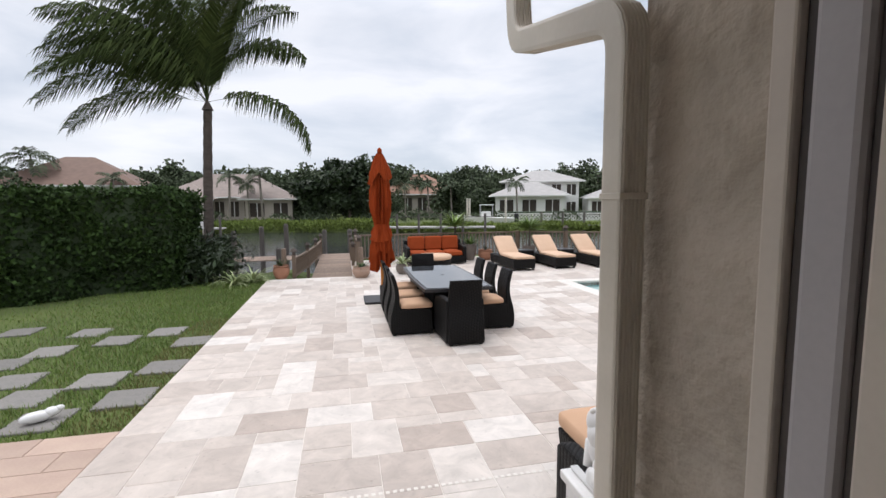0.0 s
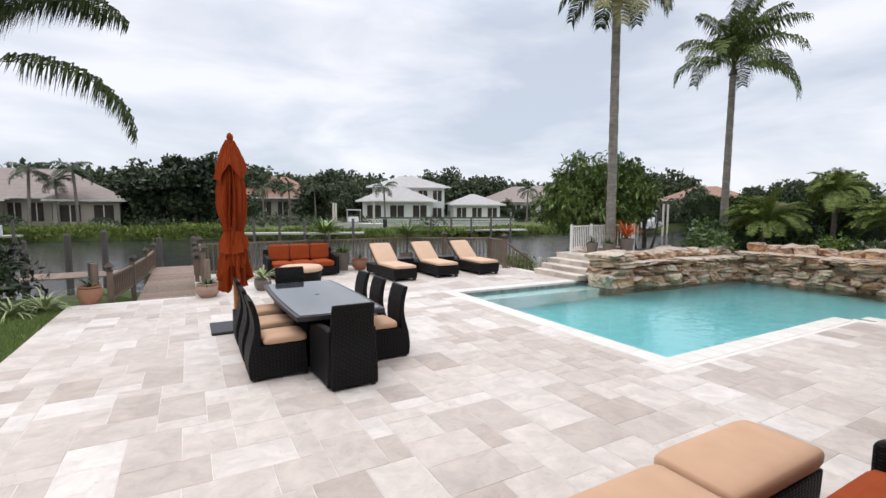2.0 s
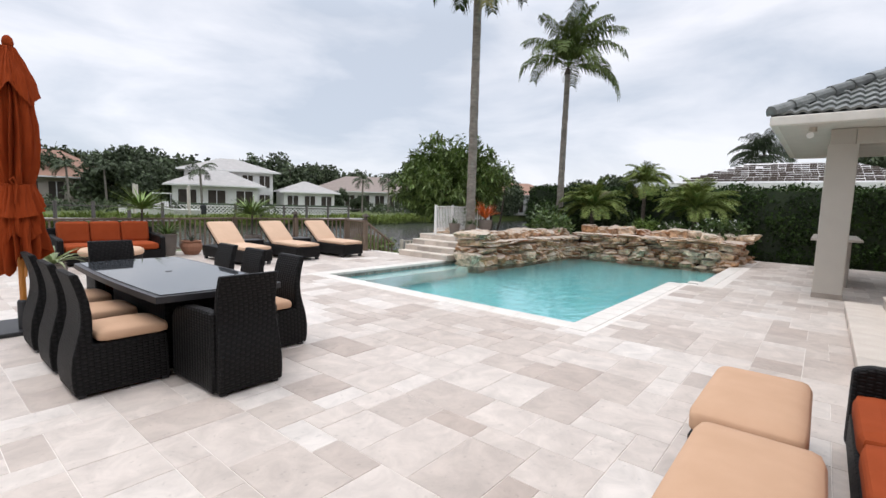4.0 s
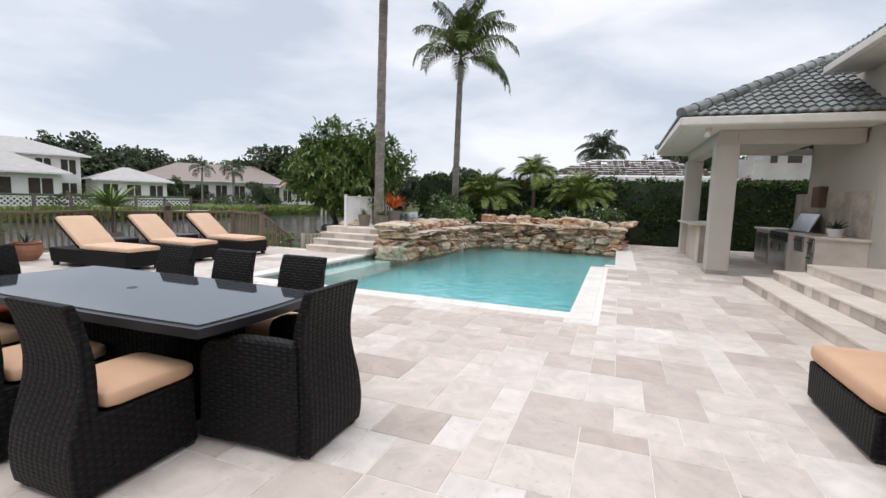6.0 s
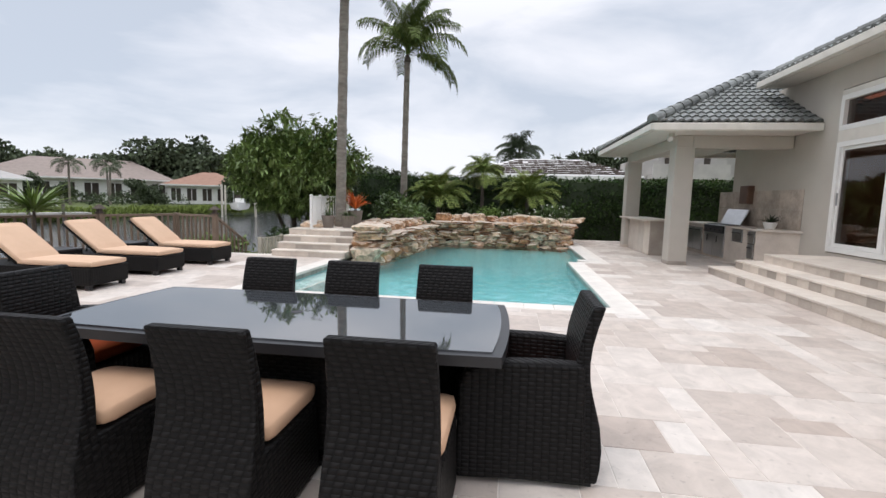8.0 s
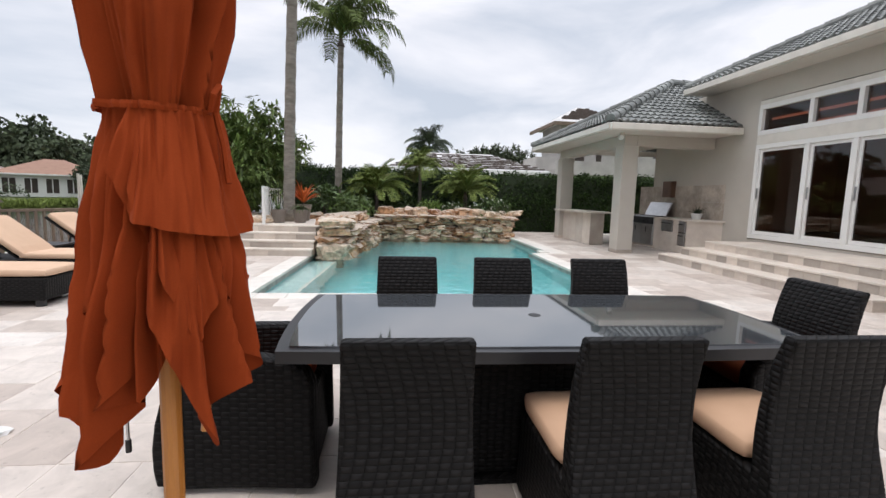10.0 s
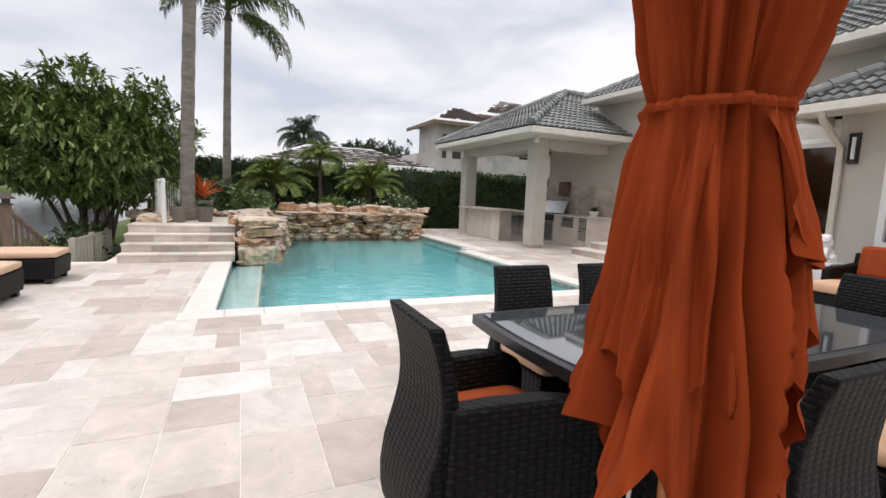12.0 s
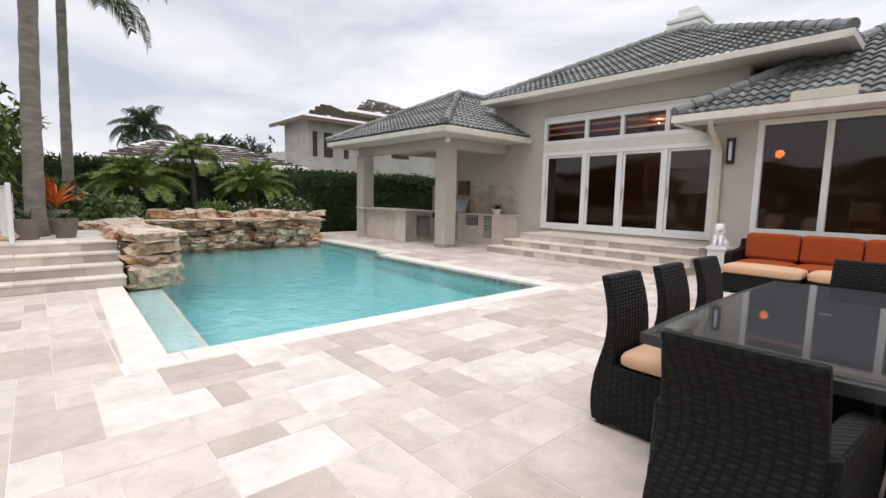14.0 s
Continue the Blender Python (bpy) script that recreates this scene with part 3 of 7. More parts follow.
near_tiles = sorted(tiles, key=lambda t: min((t[0] - 3.2) ** 2 + (t[1] - 3.6) ** 2, (t[0] - 4.0) ** 2 + (t[1] - 8.3) ** 2))
TILE_PARTS = near_tiles[:300]
vv, ff = [], []
for x0, y0, a, b in near_tiles[300:]:
    v, f = tile_verts(a * G, b * G)
    k = len(vv)
    dz = rng.uniform(-0.0012, 0.0012)
    vv += [(x0 + a * G / 2 + p[0], y0 + b * G / 2 + p[1], p[2] + dz) for p in v]
    ff += [tuple(q + k for q in face) for face in f]
ob = from_lists("paving", vv, ff, M["tile_j"], floor)
ob["kind"] = "stuff"

# ---- pool ----
pool = empty("pool", "turquoise swimming pool with travertine coping and clear water", "pool", kind="structure")
bm = bmesh.new()
n = len(POOL)
ta = [bm.verts.new((x, y, -0.045)) for x, y in POOL]
tb = [bm.verts.new((x, y, -1.55)) for x, y in POOL]
bm.faces.new(tb)
for i in range(n):
    bm.faces.new((ta[i], ta[(i + 1) % n], tb[(i + 1) % n], tb[i]))
part("basin", bm, M["plaster"], pool)
bm = bmesh.new()
for i in range(n):
    (x0, y0), (x1, y1) = POOL[i], POOL[(i + 1) % n]
    L = math.hypot(x1 - x0, y1 - y0)
    ux, uy = (x1 - x0) / L, (y1 - y0) / L
    nxx, nyy = -uy, ux
    k = int(L / 0.075)
    for q in range(k):
        for z in (-0.045, -0.12):
            a, b = q * L / k + 0.004, (q + 1) * L / k - 0.004
            c = [(x0 + ux * s + nxx * 0.008, y0 + uy * s + nyy * 0.008, zz) for s, zz in ((a, z - 0.07), (b, z - 0.07), (b, z), (a, z))]
            bm.faces.new([bm.verts.new(p) for p in c])
part("waterline_tile", bm, M["pooltile"], pool)["kind"] = "stuff"
part("ledge", prism([(6.64, 9.34), (10.6, 9.12), (10.6, 9.6), (6.64, 9.73)], -1.5, -0.30), M["ledge"], pool)
part("step_edge", prism([(6.64, 9.29), (10.6, 9.07), (10.6, 9.12), (6.64, 9.34)], -1.5, -0.285), M["coping"], pool)
bm = bmesh.new()
bm.faces.new([bm.verts.new((x, y, -0.115)) for x, y in POOL])
wob = part("pool_water", bm, M["water"], pool)
wob.visible_shadow = False


def coping_run(x0, y0, x1, y1, wid, side, name="coping_stone"):
    """Coping stones along an edge; side +1 lays them to its left."""
    L = math.hypot(x1 - x0, y1 - y0)
    k = max(1, round(L / 0.41))
    ang = math.degrees(math.atan2(y1 - y0, x1 - x0))
    bmx = box(-L / k / 2 + 0.002, L / k / 2 - 0.002, -wid / 2, wid / 2, -0.05, 0.004, 0.008, 2)
    me = mesh_of(name, bmx, M["coping"])
    for q in range(k):
        s = (q + 0.5) / k
        o = new(name, me)
        o.parent = pool
        o.matrix_basis = pose(x0 + (x1 - x0) * s, y0 + (y1 - y0) * s, 0, 0, 0, ang) @ Matrix.Translation((0, side * (wid / 2 - 0.02), 0))


coping_run(6.33, 4.33, 11.47, 4.33, 0.30, -1)
coping_run(11.75, 4.05, 11.75, 3.80, 0.30, 1)
coping_run(11.45, 3.80, 17.2, 3.80, 0.29, -1)
coping_run(6.63, 10.03, 6.63, 4.33, 0.31, -1)
coping_run(6.63, 9.74, 10.32, 9.63, 0.32, 1)
# tiles cut to the slant of the north coping
for q in range(9):
    xa, xb = 6.63 + 0.41 * q + 0.0025, 6.63 + 0.41 * (q + 1) - 0.0025
    ya, yb = 10.045 - 0.0298 * (xa - 6.63), 10.045 - 0.0298 * (xb - 6.63)
    part("cut_tile", prism([(xa, ya), (xb, yb), (xb, 10.066), (xa, 10.066)], -0.012, 0.0), M["tile"], floor)


# ---- house ----
def roof_slope(name, e0, e1, r0, r1, parent, pitch_len=0.26, wave=0.18):
    """One roof slope of curved tiles in overlapping courses, from the eave e0-e1 up to r0-r1."""
    e0, e1, r0, r1 = map(Vector, (e0, e1, r0, r1))
    up0, up1 = r0 - e0, r1 - e1
    along = (e1 - e0).normalized()
    mid = (r0 + r1) / 2 - (e0 + e1) / 2
    height = mid - along * mid.dot(along)
    nrm = along.cross(height).normalized()
    if nrm.z < 0:
        nrm = -nrm
    rows = max(1, round(height.length / pitch_len))
    vs, fs = [], []
    for r in range(rows):
        t0, t1 = r / rows, min((r + 1.12) / rows, 1.0)
        a0, a1 = e0 + up0 * t0, e1 + up1 * t0
        u0, u1 = (a0 - e0).dot(along), (a1 - e0).dot(along)
        b0, b1 = (e0 + up0 * t1 - e0).dot(along), (e1 + up1 * t1 - e0).dot(along)
        us = np.arange(math.floor(u0 / wave) * wave, u1 + wave, wave / 6)
        base_lo = height * t0
        base_hi = height * t1
        k = len(vs)
        cnt = 0
        for u in us:
            uc, uh = min(max(u, u0), u1), min(max(u, b0), b1)
            w = 0.040 * abs(math.sin(math.pi * uc / wave)) ** 1.0 + 0.010 * math.sin(2 * math.pi * uc / wave)
            wh = 0.040 * abs(math.sin(math.pi * uh / wave)) + 0.010 * math.sin(2 * math.pi * uh / wave)
            vs.append(tuple(e0 + along * uc + base_lo + nrm * (w + 0.010)))
            vs.append(tuple(e0 + along * uc + base_lo + nrm * (w + 0.055)))
            vs.append(tuple(e0 + along * uh + base_hi + nrm * (wh + 0.008)))
            cnt += 1
        for i in range(cnt - 1):
            p, q = k + 3 * i, k + 3 * i + 3
            fs.append((p, q, q + 1, p + 1))
            fs.append((p + 1, q + 1, q + 2, p + 2))
    ob = from_lists(name, vs, fs, M["roof"], parent)
    ob["kind"] = "stuff"
    return ob


def ridge(name, a, b, parent):
    """Half-round cap tiles along a hip or ridge."""
    a, b = Vector(a), Vector(b)
    L = (b - a).length
    k = max(1, round(L / 0.36))
    bm = bmesh.new()
    d = (b - a).normalized()
    s = d.cross(Vector((0, 0, 1))).normalized()
    u = s.cross(d)
    for q in range(k):
        rings = []
        for t, r in ((q / k, 0.13), ((q + 1.1) / k, 0.105)):
            c = a + (b - a) * min(t, 1)
            rings.append([bm.verts.new(c + r * (math.cos(w) * s + math.sin(w) * u) + u * 0.02) for w in np.linspace(-0.3, math.pi + 0.3, 8)])
        for i in range(7):
            bm.faces.new((rings[0][i], rings[0][i + 1], rings[1][i + 1], rings[1][i]))
        bm.faces.new(rings[0])
    ob = part(name, bm, M["roof"], parent)
    ob["kind"] = "stuff"


WY, WX = -0.59, 5.57
bm = bmesh.new()
# north wall of the living room, with the door opening
box(WX - 0.2, 5.80, WY - 0.25, WY, -0.2, 4.25, bm=bm)
box(10.42, 14.6, WY - 0.25, WY, -0.2, 4.25, bm=bm)
box(5.80, 10.42, WY - 0.25, WY, 3.76, 4.25, bm=bm)
box(5.80, 10.42, WY - 0.25, WY, -0.2, 0.56, bm=bm)
wall_north = tagged(part("wall_north", bm, M["stucco"]), "beige stucco wall of the living room", "wall", kind="structure")
bm = bmesh.new()
box(4.90, WX, 0.0, 0.25, -0.2, 3.1, bm=bm)
box(2.01, 4.90, 0.0, 0.25, -0.2, 0.84, bm=bm)
box(2.01, 4.90, 0.0, 0.25, 2.96, 3.1, bm=bm)
box(2.01, 2.15, 0.0, 0.25, 0.84, 2.96, bm=bm)
box(WX - 0.25, WX, WY - 0.25, 0.0, -0.2, 3.1, bm=bm)
tagged(part("wall_wing", bm, M["stucco"]), "beige stucco wall of the dining wing", "wall", kind="structure")
# trowelled wall by the side door: its face is uneven
bm = box(1.76, 2.01, -0.145, 0.25, -0.2, 3.1)
tagged(part("wall_west", bm, M["stucco_rough"]), "rough trowelled stucco wall beside the side door", "wall", kind="structure")
# unseen covered entry behind the camera's start, added to shade the stucco wall
bm = bmesh.new()
box(1.76, 2.01, -6.0, -1.35, -0.2, 3.1, bm=bm)
box(-1.15, -0.9, -6.0, 0.55, -0.2, 3.1, bm=bm)
box(-0.9, 1.76, -6.25, -6.0, -0.2, 3.1, bm=bm)
# white, so the added enclosure bounces some light back
tagged(part("wall_entry_unseen", bm, M["white"]), "unseen walls of the covered side entry, added for shade", "wall", kind="structure")
tagged(part("ceiling_entry_unseen", box(-1.15, 1.76, -6.25, 0.55, 3.1, 3.2), M["white"]), "unseen ceiling over the side entry, added for shade", "ceiling", kind="structure")


# ---- living room doors, transoms ----
def window_unit(name, label, x0, x1, z0, z1, y, posts, cat="window", th=0.09):
    """A white framed opening in a wall that faces north; posts are the bars between the panes."""
    w = empty(name, label, cat, kind="structure")
    part("frame_sill", box(x0, x1, y - 0.10, y + 0.03, z0, z0 + th, 0.006), M["white"], w)
    part("frame_head", box(x0, x1, y - 0.10, y + 0.03, z1 - th, z1, 0.006), M["white"], w)
    xs = [x0] + list(posts) + [x1]
    for i, x in enumerate(xs):
        a = x if i == 0 else (x - th if i == len(xs) - 1 else x - th / 2)
        part("frame_post", box(a, a + th, y - 0.095, y + 0.035, z0 + th, z1 - th, 0.006), M["white"], w)
    for i in range(len(xs) - 1):
        a, b = xs[i] + th / 2 + (th / 2 if i == 0 else 0), xs[i + 1] - th / 2 - (th / 2 if i == len(xs) - 2 else 0)
        g = part("pane", box(a, b, y - 0.05, y - 0.042, z0 + th, z1 - th), M["glass"], w)
        g.visible_shadow = False
    return w


window_unit("door_1", "white framed sliding glass doors of the living room", 5.82, 10.40, 0.58, 2.74, WY, (6.94, 8.04, 9.04), "sliding door", 0.10)
for a, b in ((5.92, 6.89), (6.99, 7.99), (8.09, 8.99), (9.09, 10.30)):
    bm = bmesh.new()
    for x0, x1, z0, z1 in ((a + 0.004, a + 0.06, 0.684, 2.636), (b - 0.06, b - 0.004, 0.684, 2.636), (a + 0.06, b - 0.06, 0.684, 0.76), (a + 0.06, b - 0.06, 2.576, 2.636)):
        box(x0, x1, WY - 0.036, WY - 0.008, z0, z1, bm=bm)
    door_sash = part("sash", bm, M["white"], bpy.data.objects["door_1"])
    part("pull", box(b - 0.045, b - 0.025, WY - 0.008, WY + 0.02, 1.5, 1.75, 0.004), M["steel"], door_sash)
window_unit("window_1", "white framed transom windows above the sliding doors", 5.82, 10.40, 2.96, 3.64, WY, (6.94, 8.04, 9.04), "window", 0.10)
tagged(part("trim", box(5.821, 10.399, WY - 0.10, WY + 0.026, 2.741, 2.959, 0.004), M["gutter"]), "broad pale trim band between doors and transoms", "trim", kind="structure")
tagged(part("trim", box(5.821, 10.399, WY - 0.10, WY + 0.026, 3.641, 3.738, 0.004), M["gutter"]), "pale trim above the transom windows", "trim", kind="structure")
window_unit("window_2", "tall white framed dining room windows", 2.15, 4.90, 0.84, 2.96, 0.25, (2.9, 3.84), "window", 0.10)

# interiors seen darkly through the glass
bm = bmesh.new()
box(2.0, 14.3, -7.0, -6.8, 0.3, 4.2, bm=bm)
box(14.3, 14.5, -6.8, -0.84, 0.3, 4.2, bm=bm)
box(1.75, 2.0, -6.8, -6.0, 0.3, 4.2, bm=bm)
tagged(part("wall_inside", bm, M["in_wall"]), "dim reddish inner walls of the house", "wall", kind="structure")
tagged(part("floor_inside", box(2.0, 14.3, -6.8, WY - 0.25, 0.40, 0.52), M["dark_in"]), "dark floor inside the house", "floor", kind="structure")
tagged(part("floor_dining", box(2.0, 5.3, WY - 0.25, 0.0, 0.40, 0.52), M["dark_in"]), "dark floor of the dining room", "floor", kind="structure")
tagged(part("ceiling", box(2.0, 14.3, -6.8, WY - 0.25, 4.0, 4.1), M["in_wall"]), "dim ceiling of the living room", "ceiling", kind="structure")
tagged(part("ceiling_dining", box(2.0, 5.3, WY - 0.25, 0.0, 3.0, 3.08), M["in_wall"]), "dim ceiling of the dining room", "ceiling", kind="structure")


# ---- roofs ----
def fascia(x0, x1, y0, y1, z, parent, h=0.17):
    part("fascia", box(x0, x1, y0, y1, z + 0.03, z + h, 0.01), M["gutter"], parent)


main_roof = empty("roof_main", "grey-green tiled main roof with a pale gutter", "roof", kind="structure")
EV = 4.30
AP = (8.1, -3.65, EV + 1.95)
AQ = (8.12, -3.65, EV + 1.95)
roof_slope("tiles", (3.75, 0.02, EV + 0.06), (12.3, 0.02, EV + 0.06), AP, AQ, main_roof)
roof_slope("tiles", (12.3, 0.02, EV + 0.06), (12.3, -8.0, EV + 0.06), AQ, (8.12, -3.66, EV + 1.95), main_roof)
roof_slope("tiles", (3.75, -8.0, EV + 0.06), (3.75, 0.02, EV + 0.06), (8.1, -3.66, EV + 1.95), AP, main_roof)
ridge("hip_caps", (12.3, 0.02, EV + 0.10), (8.12, -3.65, EV + 2.0), main_roof)
ridge("hip_caps", (3.75, 0.02, EV + 0.10), (8.1, -3.65, EV + 2.0), main_roof)
fascia(3.70, 12.35, -0.02, 0.10, EV - 0.10, main_roof)
part("fascia", box(12.23, 12.35, -10, -0.02, EV - 0.07, EV + 0.07, 0.01), M["gutter"], main_roof)
part("fascia", box(3.70, 3.82, -10, -0.02, EV - 0.07, EV + 0.07, 0.01), M["gutter"], main_roof)
part("soffit", box(3.82, 12.23, -6.9, -0.02, EV - 0.08, EV - 0.04), M["soffit"], main_roof)

wing_roof = empty("roof_wing", "grey-green tiled lower roof with a pale gutter", "roof", kind="structure")
EZ = 2.98
roof_slope("tiles", (1.72, 0.93, EZ + 0.10), (6.15, 0.93, EZ + 0.10), (1.72, -3.50, EZ + 2.75), (1.74, -3.50, EZ + 2.75), wing_roof)
roof_slope("tiles", (6.15, 0.93, EZ + 0.10), (6.15, -0.57, EZ + 0.10), (4.65, -0.56, EZ + 1.0), (4.65, -0.57, EZ + 1.0), wing_roof)
ridge("hip_caps", (6.15, 0.93, EZ + 0.15), (1.74, -3.50, EZ + 2.80), wing_roof)
fascia(1.72, 6.20, 0.91, 1.03, EZ - 0.06, wing_roof)
part("fascia", box(6.08, 6.20, -0.57, 0.91, EZ - 0.06, EZ + 0.11, 0.01), M["gutter"], wing_roof)
part("soffit", box(1.72, 6.08, 0.255, 0.91, EZ + 0.0, EZ + 0.04), M["soffit"], wing_roof)
part("flashing", box(3.45, 4.3, 0.78, 1.0, EZ + 0.12, EZ + 0.28, 0.01), M["cream"], wing_roof)

chimney = empty("chimney", "pale stuccoed chimney on the main roof", "chimney", kind="structure")
part("stack", box(8.45, 9.5, -6.95, -6.1, 4.6, 7.45, 0.03), M["white"], chimney)
part("band", box(8.38, 9.57, -7.02, -6.03, 7.25, 7.37, 0.02), M["white"], chimney)
part("cap", box(8.38, 9.57, -7.02, -6.03, 7.45, 7.58, 0.02), M["white"], chimney)
part("top", box(8.68, 9.28, -6.8, -6.25, 7.58, 7.92, 0.03), M["white"], chimney)

# ---- outdoor kitchen pavilion ----
pav = empty("pavilion_roof", "tiled hip roof over the outdoor kitchen", "roof", kind="structure")
KX0, KX1, KY, KZ = 10.95, 17.1, 2.78, 3.14
roof_slope("tiles", (KX0, KY, KZ + 0.07), (KX1, KY, KZ + 0.07), (14.03, -0.55, 4.90), (14.05, -0.55, 4.90), pav)
roof_slope("tiles", (KX0, -0.6, KZ + 0.07), (KX0, KY, KZ + 0.07), (14.03, -5.0, 4.90), (14.03, -0.55, 4.90), pav)
roof_slope("tiles", (KX1, KY, KZ + 0.07), (KX1, -5.0, KZ + 0.07), (14.05, -0.55, 4.90), (14.05, -5.0, 4.90), pav)
ridge("hip_caps", (KX0, KY, KZ + 0.12), (14.04, -0.55, 4.95), pav)
ridge("hip_caps", (KX1, KY, KZ + 0.12), (14.04, -0.55, 4.95), pav)
ridge("ridge_caps", (14.04, -0.55, 4.95), (14.04, -5.0, 4.95), pav)
fascia(KX0, KX1, KY - 0.10, KY + 0.02, KZ - 0.10, pav)
part("gutter", box(KX0 - 0.12, KX0, -0.57, KY, KZ - 0.10, KZ + 0.06, 0.02), M["gutter"], pav)
part("fascia", box(KX1 - 0.12, KX1, -5, KY - 0.1, KZ - 0.10, KZ + 0.07, 0.01), M["gutter"], pav)
part("soffit", box(KX0, KX1 - 0.12, -0.55, KY - 0.10, KZ - 0.08, KZ - 0.04), M["soffit"], pav)
part("beam", box(11.79, 16.4, 1.60, 1.95, 2.78, KZ - 0.085, 0.01), M["stucco"], pav)
part("beam", box(11.79, 12.14, -0.55, 1.595, 2.78, KZ - 0.085, 0.01), M["stucco"], pav)
for cx, cy in ((12.0, 1.76), (16.2, 1.80)):
    c = empty("column", "square beige stucco column of the pavilion", "column", pose(cx, cy, 0), "pavilion columns", "structure")
    part("shaft", box(-0.215, 0.215, -0.215, 0.215, 0.0, 2.785, 0.015), M["stucco"], c)
    part("base", box(-0.225, 0.225, -0.225, 0.225, 0.0, 0.09, 0.008), M["riser"], c)

# ---- terrace and steps in front of the sliding doors ----
def step_flight(name, label, rects, depth0):
    st = empty(name, label, "steps", kind="structure")
    for x0, x1, y0, y1, z0, z1 in rects:
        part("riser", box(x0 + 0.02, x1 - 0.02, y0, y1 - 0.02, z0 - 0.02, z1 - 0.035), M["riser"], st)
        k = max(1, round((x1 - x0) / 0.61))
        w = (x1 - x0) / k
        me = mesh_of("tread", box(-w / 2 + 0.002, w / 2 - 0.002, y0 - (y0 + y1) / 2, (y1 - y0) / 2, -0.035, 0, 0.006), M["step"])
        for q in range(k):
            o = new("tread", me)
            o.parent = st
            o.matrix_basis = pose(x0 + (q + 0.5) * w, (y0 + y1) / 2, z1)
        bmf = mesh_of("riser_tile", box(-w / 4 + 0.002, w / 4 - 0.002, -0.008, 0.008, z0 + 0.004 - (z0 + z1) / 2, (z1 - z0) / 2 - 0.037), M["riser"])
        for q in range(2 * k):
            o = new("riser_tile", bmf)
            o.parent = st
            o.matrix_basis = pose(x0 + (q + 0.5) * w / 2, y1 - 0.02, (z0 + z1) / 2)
    return st


step_flight("terrace_steps", "broad travertine terrace steps before the sliding doors", [(5.60, 10.55, WY + 0.002, 1.55, 0.0, 0.17), (5.60, 10.33, WY + 0.002, 1.13, 0.17, 0.34), (5.60, 10.10, WY + 0.002, 0.72, 0.34, 0.51)], 0)
step_flight("side_steps", "travertine steps down from the side door", [(-0.89, 1.755, -6.0, 1.42, 0.0, 0.19), (-0.89, 1.755, -5.99, 1.08, 0.19, 0.37), (-0.89, 1.755, -5.98, 0.75, 0.37, 0.55)], 0)

# ---- stairs by the pool to the landing ----
st = empty("pool_stairs", "four travertine steps up to the planted landing", "steps", kind="structure")
for i in range(4):
    x0 = 10.32 + 0.30 * i
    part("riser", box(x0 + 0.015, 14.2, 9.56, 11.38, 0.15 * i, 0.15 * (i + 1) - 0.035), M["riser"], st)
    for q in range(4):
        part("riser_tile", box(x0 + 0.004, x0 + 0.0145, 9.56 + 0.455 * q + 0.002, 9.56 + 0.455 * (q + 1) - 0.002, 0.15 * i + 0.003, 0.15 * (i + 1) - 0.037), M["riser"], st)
    for q in range(3):
        part("tread", box(x0 - 0.01, x0 + 0.31 if i < 3 else 13.9, 9.55 + q * 0.615 + 0.002, 9.55 + (q + 1) * 0.615 - 0.002, 0.15 * (i + 1) - 0.035, 0.15 * (i + 1), 0.006), M["step"], st)


# ---- dining set ----
def woven_panel(profile, w0, w1, bevel=0.014):
    """A side profile of (depth, height) across y, w0 wide at the floor and w1 at the top, softly edged."""
    bm = profile_slab(profile, 1.0, 0)
    top = max(z for _, z in profile)
    for v in bm.verts:
        t = v.co.z / top
        v.co.y *= w0 + (w1 - w0) * t ** 0.7
    bmesh.ops.bevel(bm, geom=[e for e in bm.edges if e.calc_face_angle(0) > 0.5], offset=bevel, segments=3, affect="EDGES", profile=0.5)
    return bm


def woven_back(levels, w0, w1, bevel=0.012):
    """A lofted back: levels of (height, inner depth, outer depth), w0 wide at the floor and w1 at the top."""
    bm = bmesh.new()
    z0, z1 = levels[0][0], levels[-1][0]
    rings = []
    for z, a, b in levels:
        h = (w0 + (w1 - w0) * (z - z0) / (z1 - z0)) / 2
        rings.append([bm.verts.new(q) for q in ((a, -h, z), (b, -h, z), (b, h, z), (a, h, z))])
    for p, q in zip(rings, rings[1:]):
        for i in range(4):
            bm.faces.new((p[i], p[(i + 1) % 4], q[(i + 1) % 4], q[i]))
    bm.faces.new(rings[0][::-1])
    bm.faces.new(rings[-1])
    bmesh.ops.recalc_face_normals(bm, faces=bm.faces[:])
    bmesh.ops.bevel(bm, geom=[e for e in bm.edges if e.calc_face_angle(0) > 0.8], offset=bevel, segments=3, affect="EDGES", profile=0.5)
    return bm


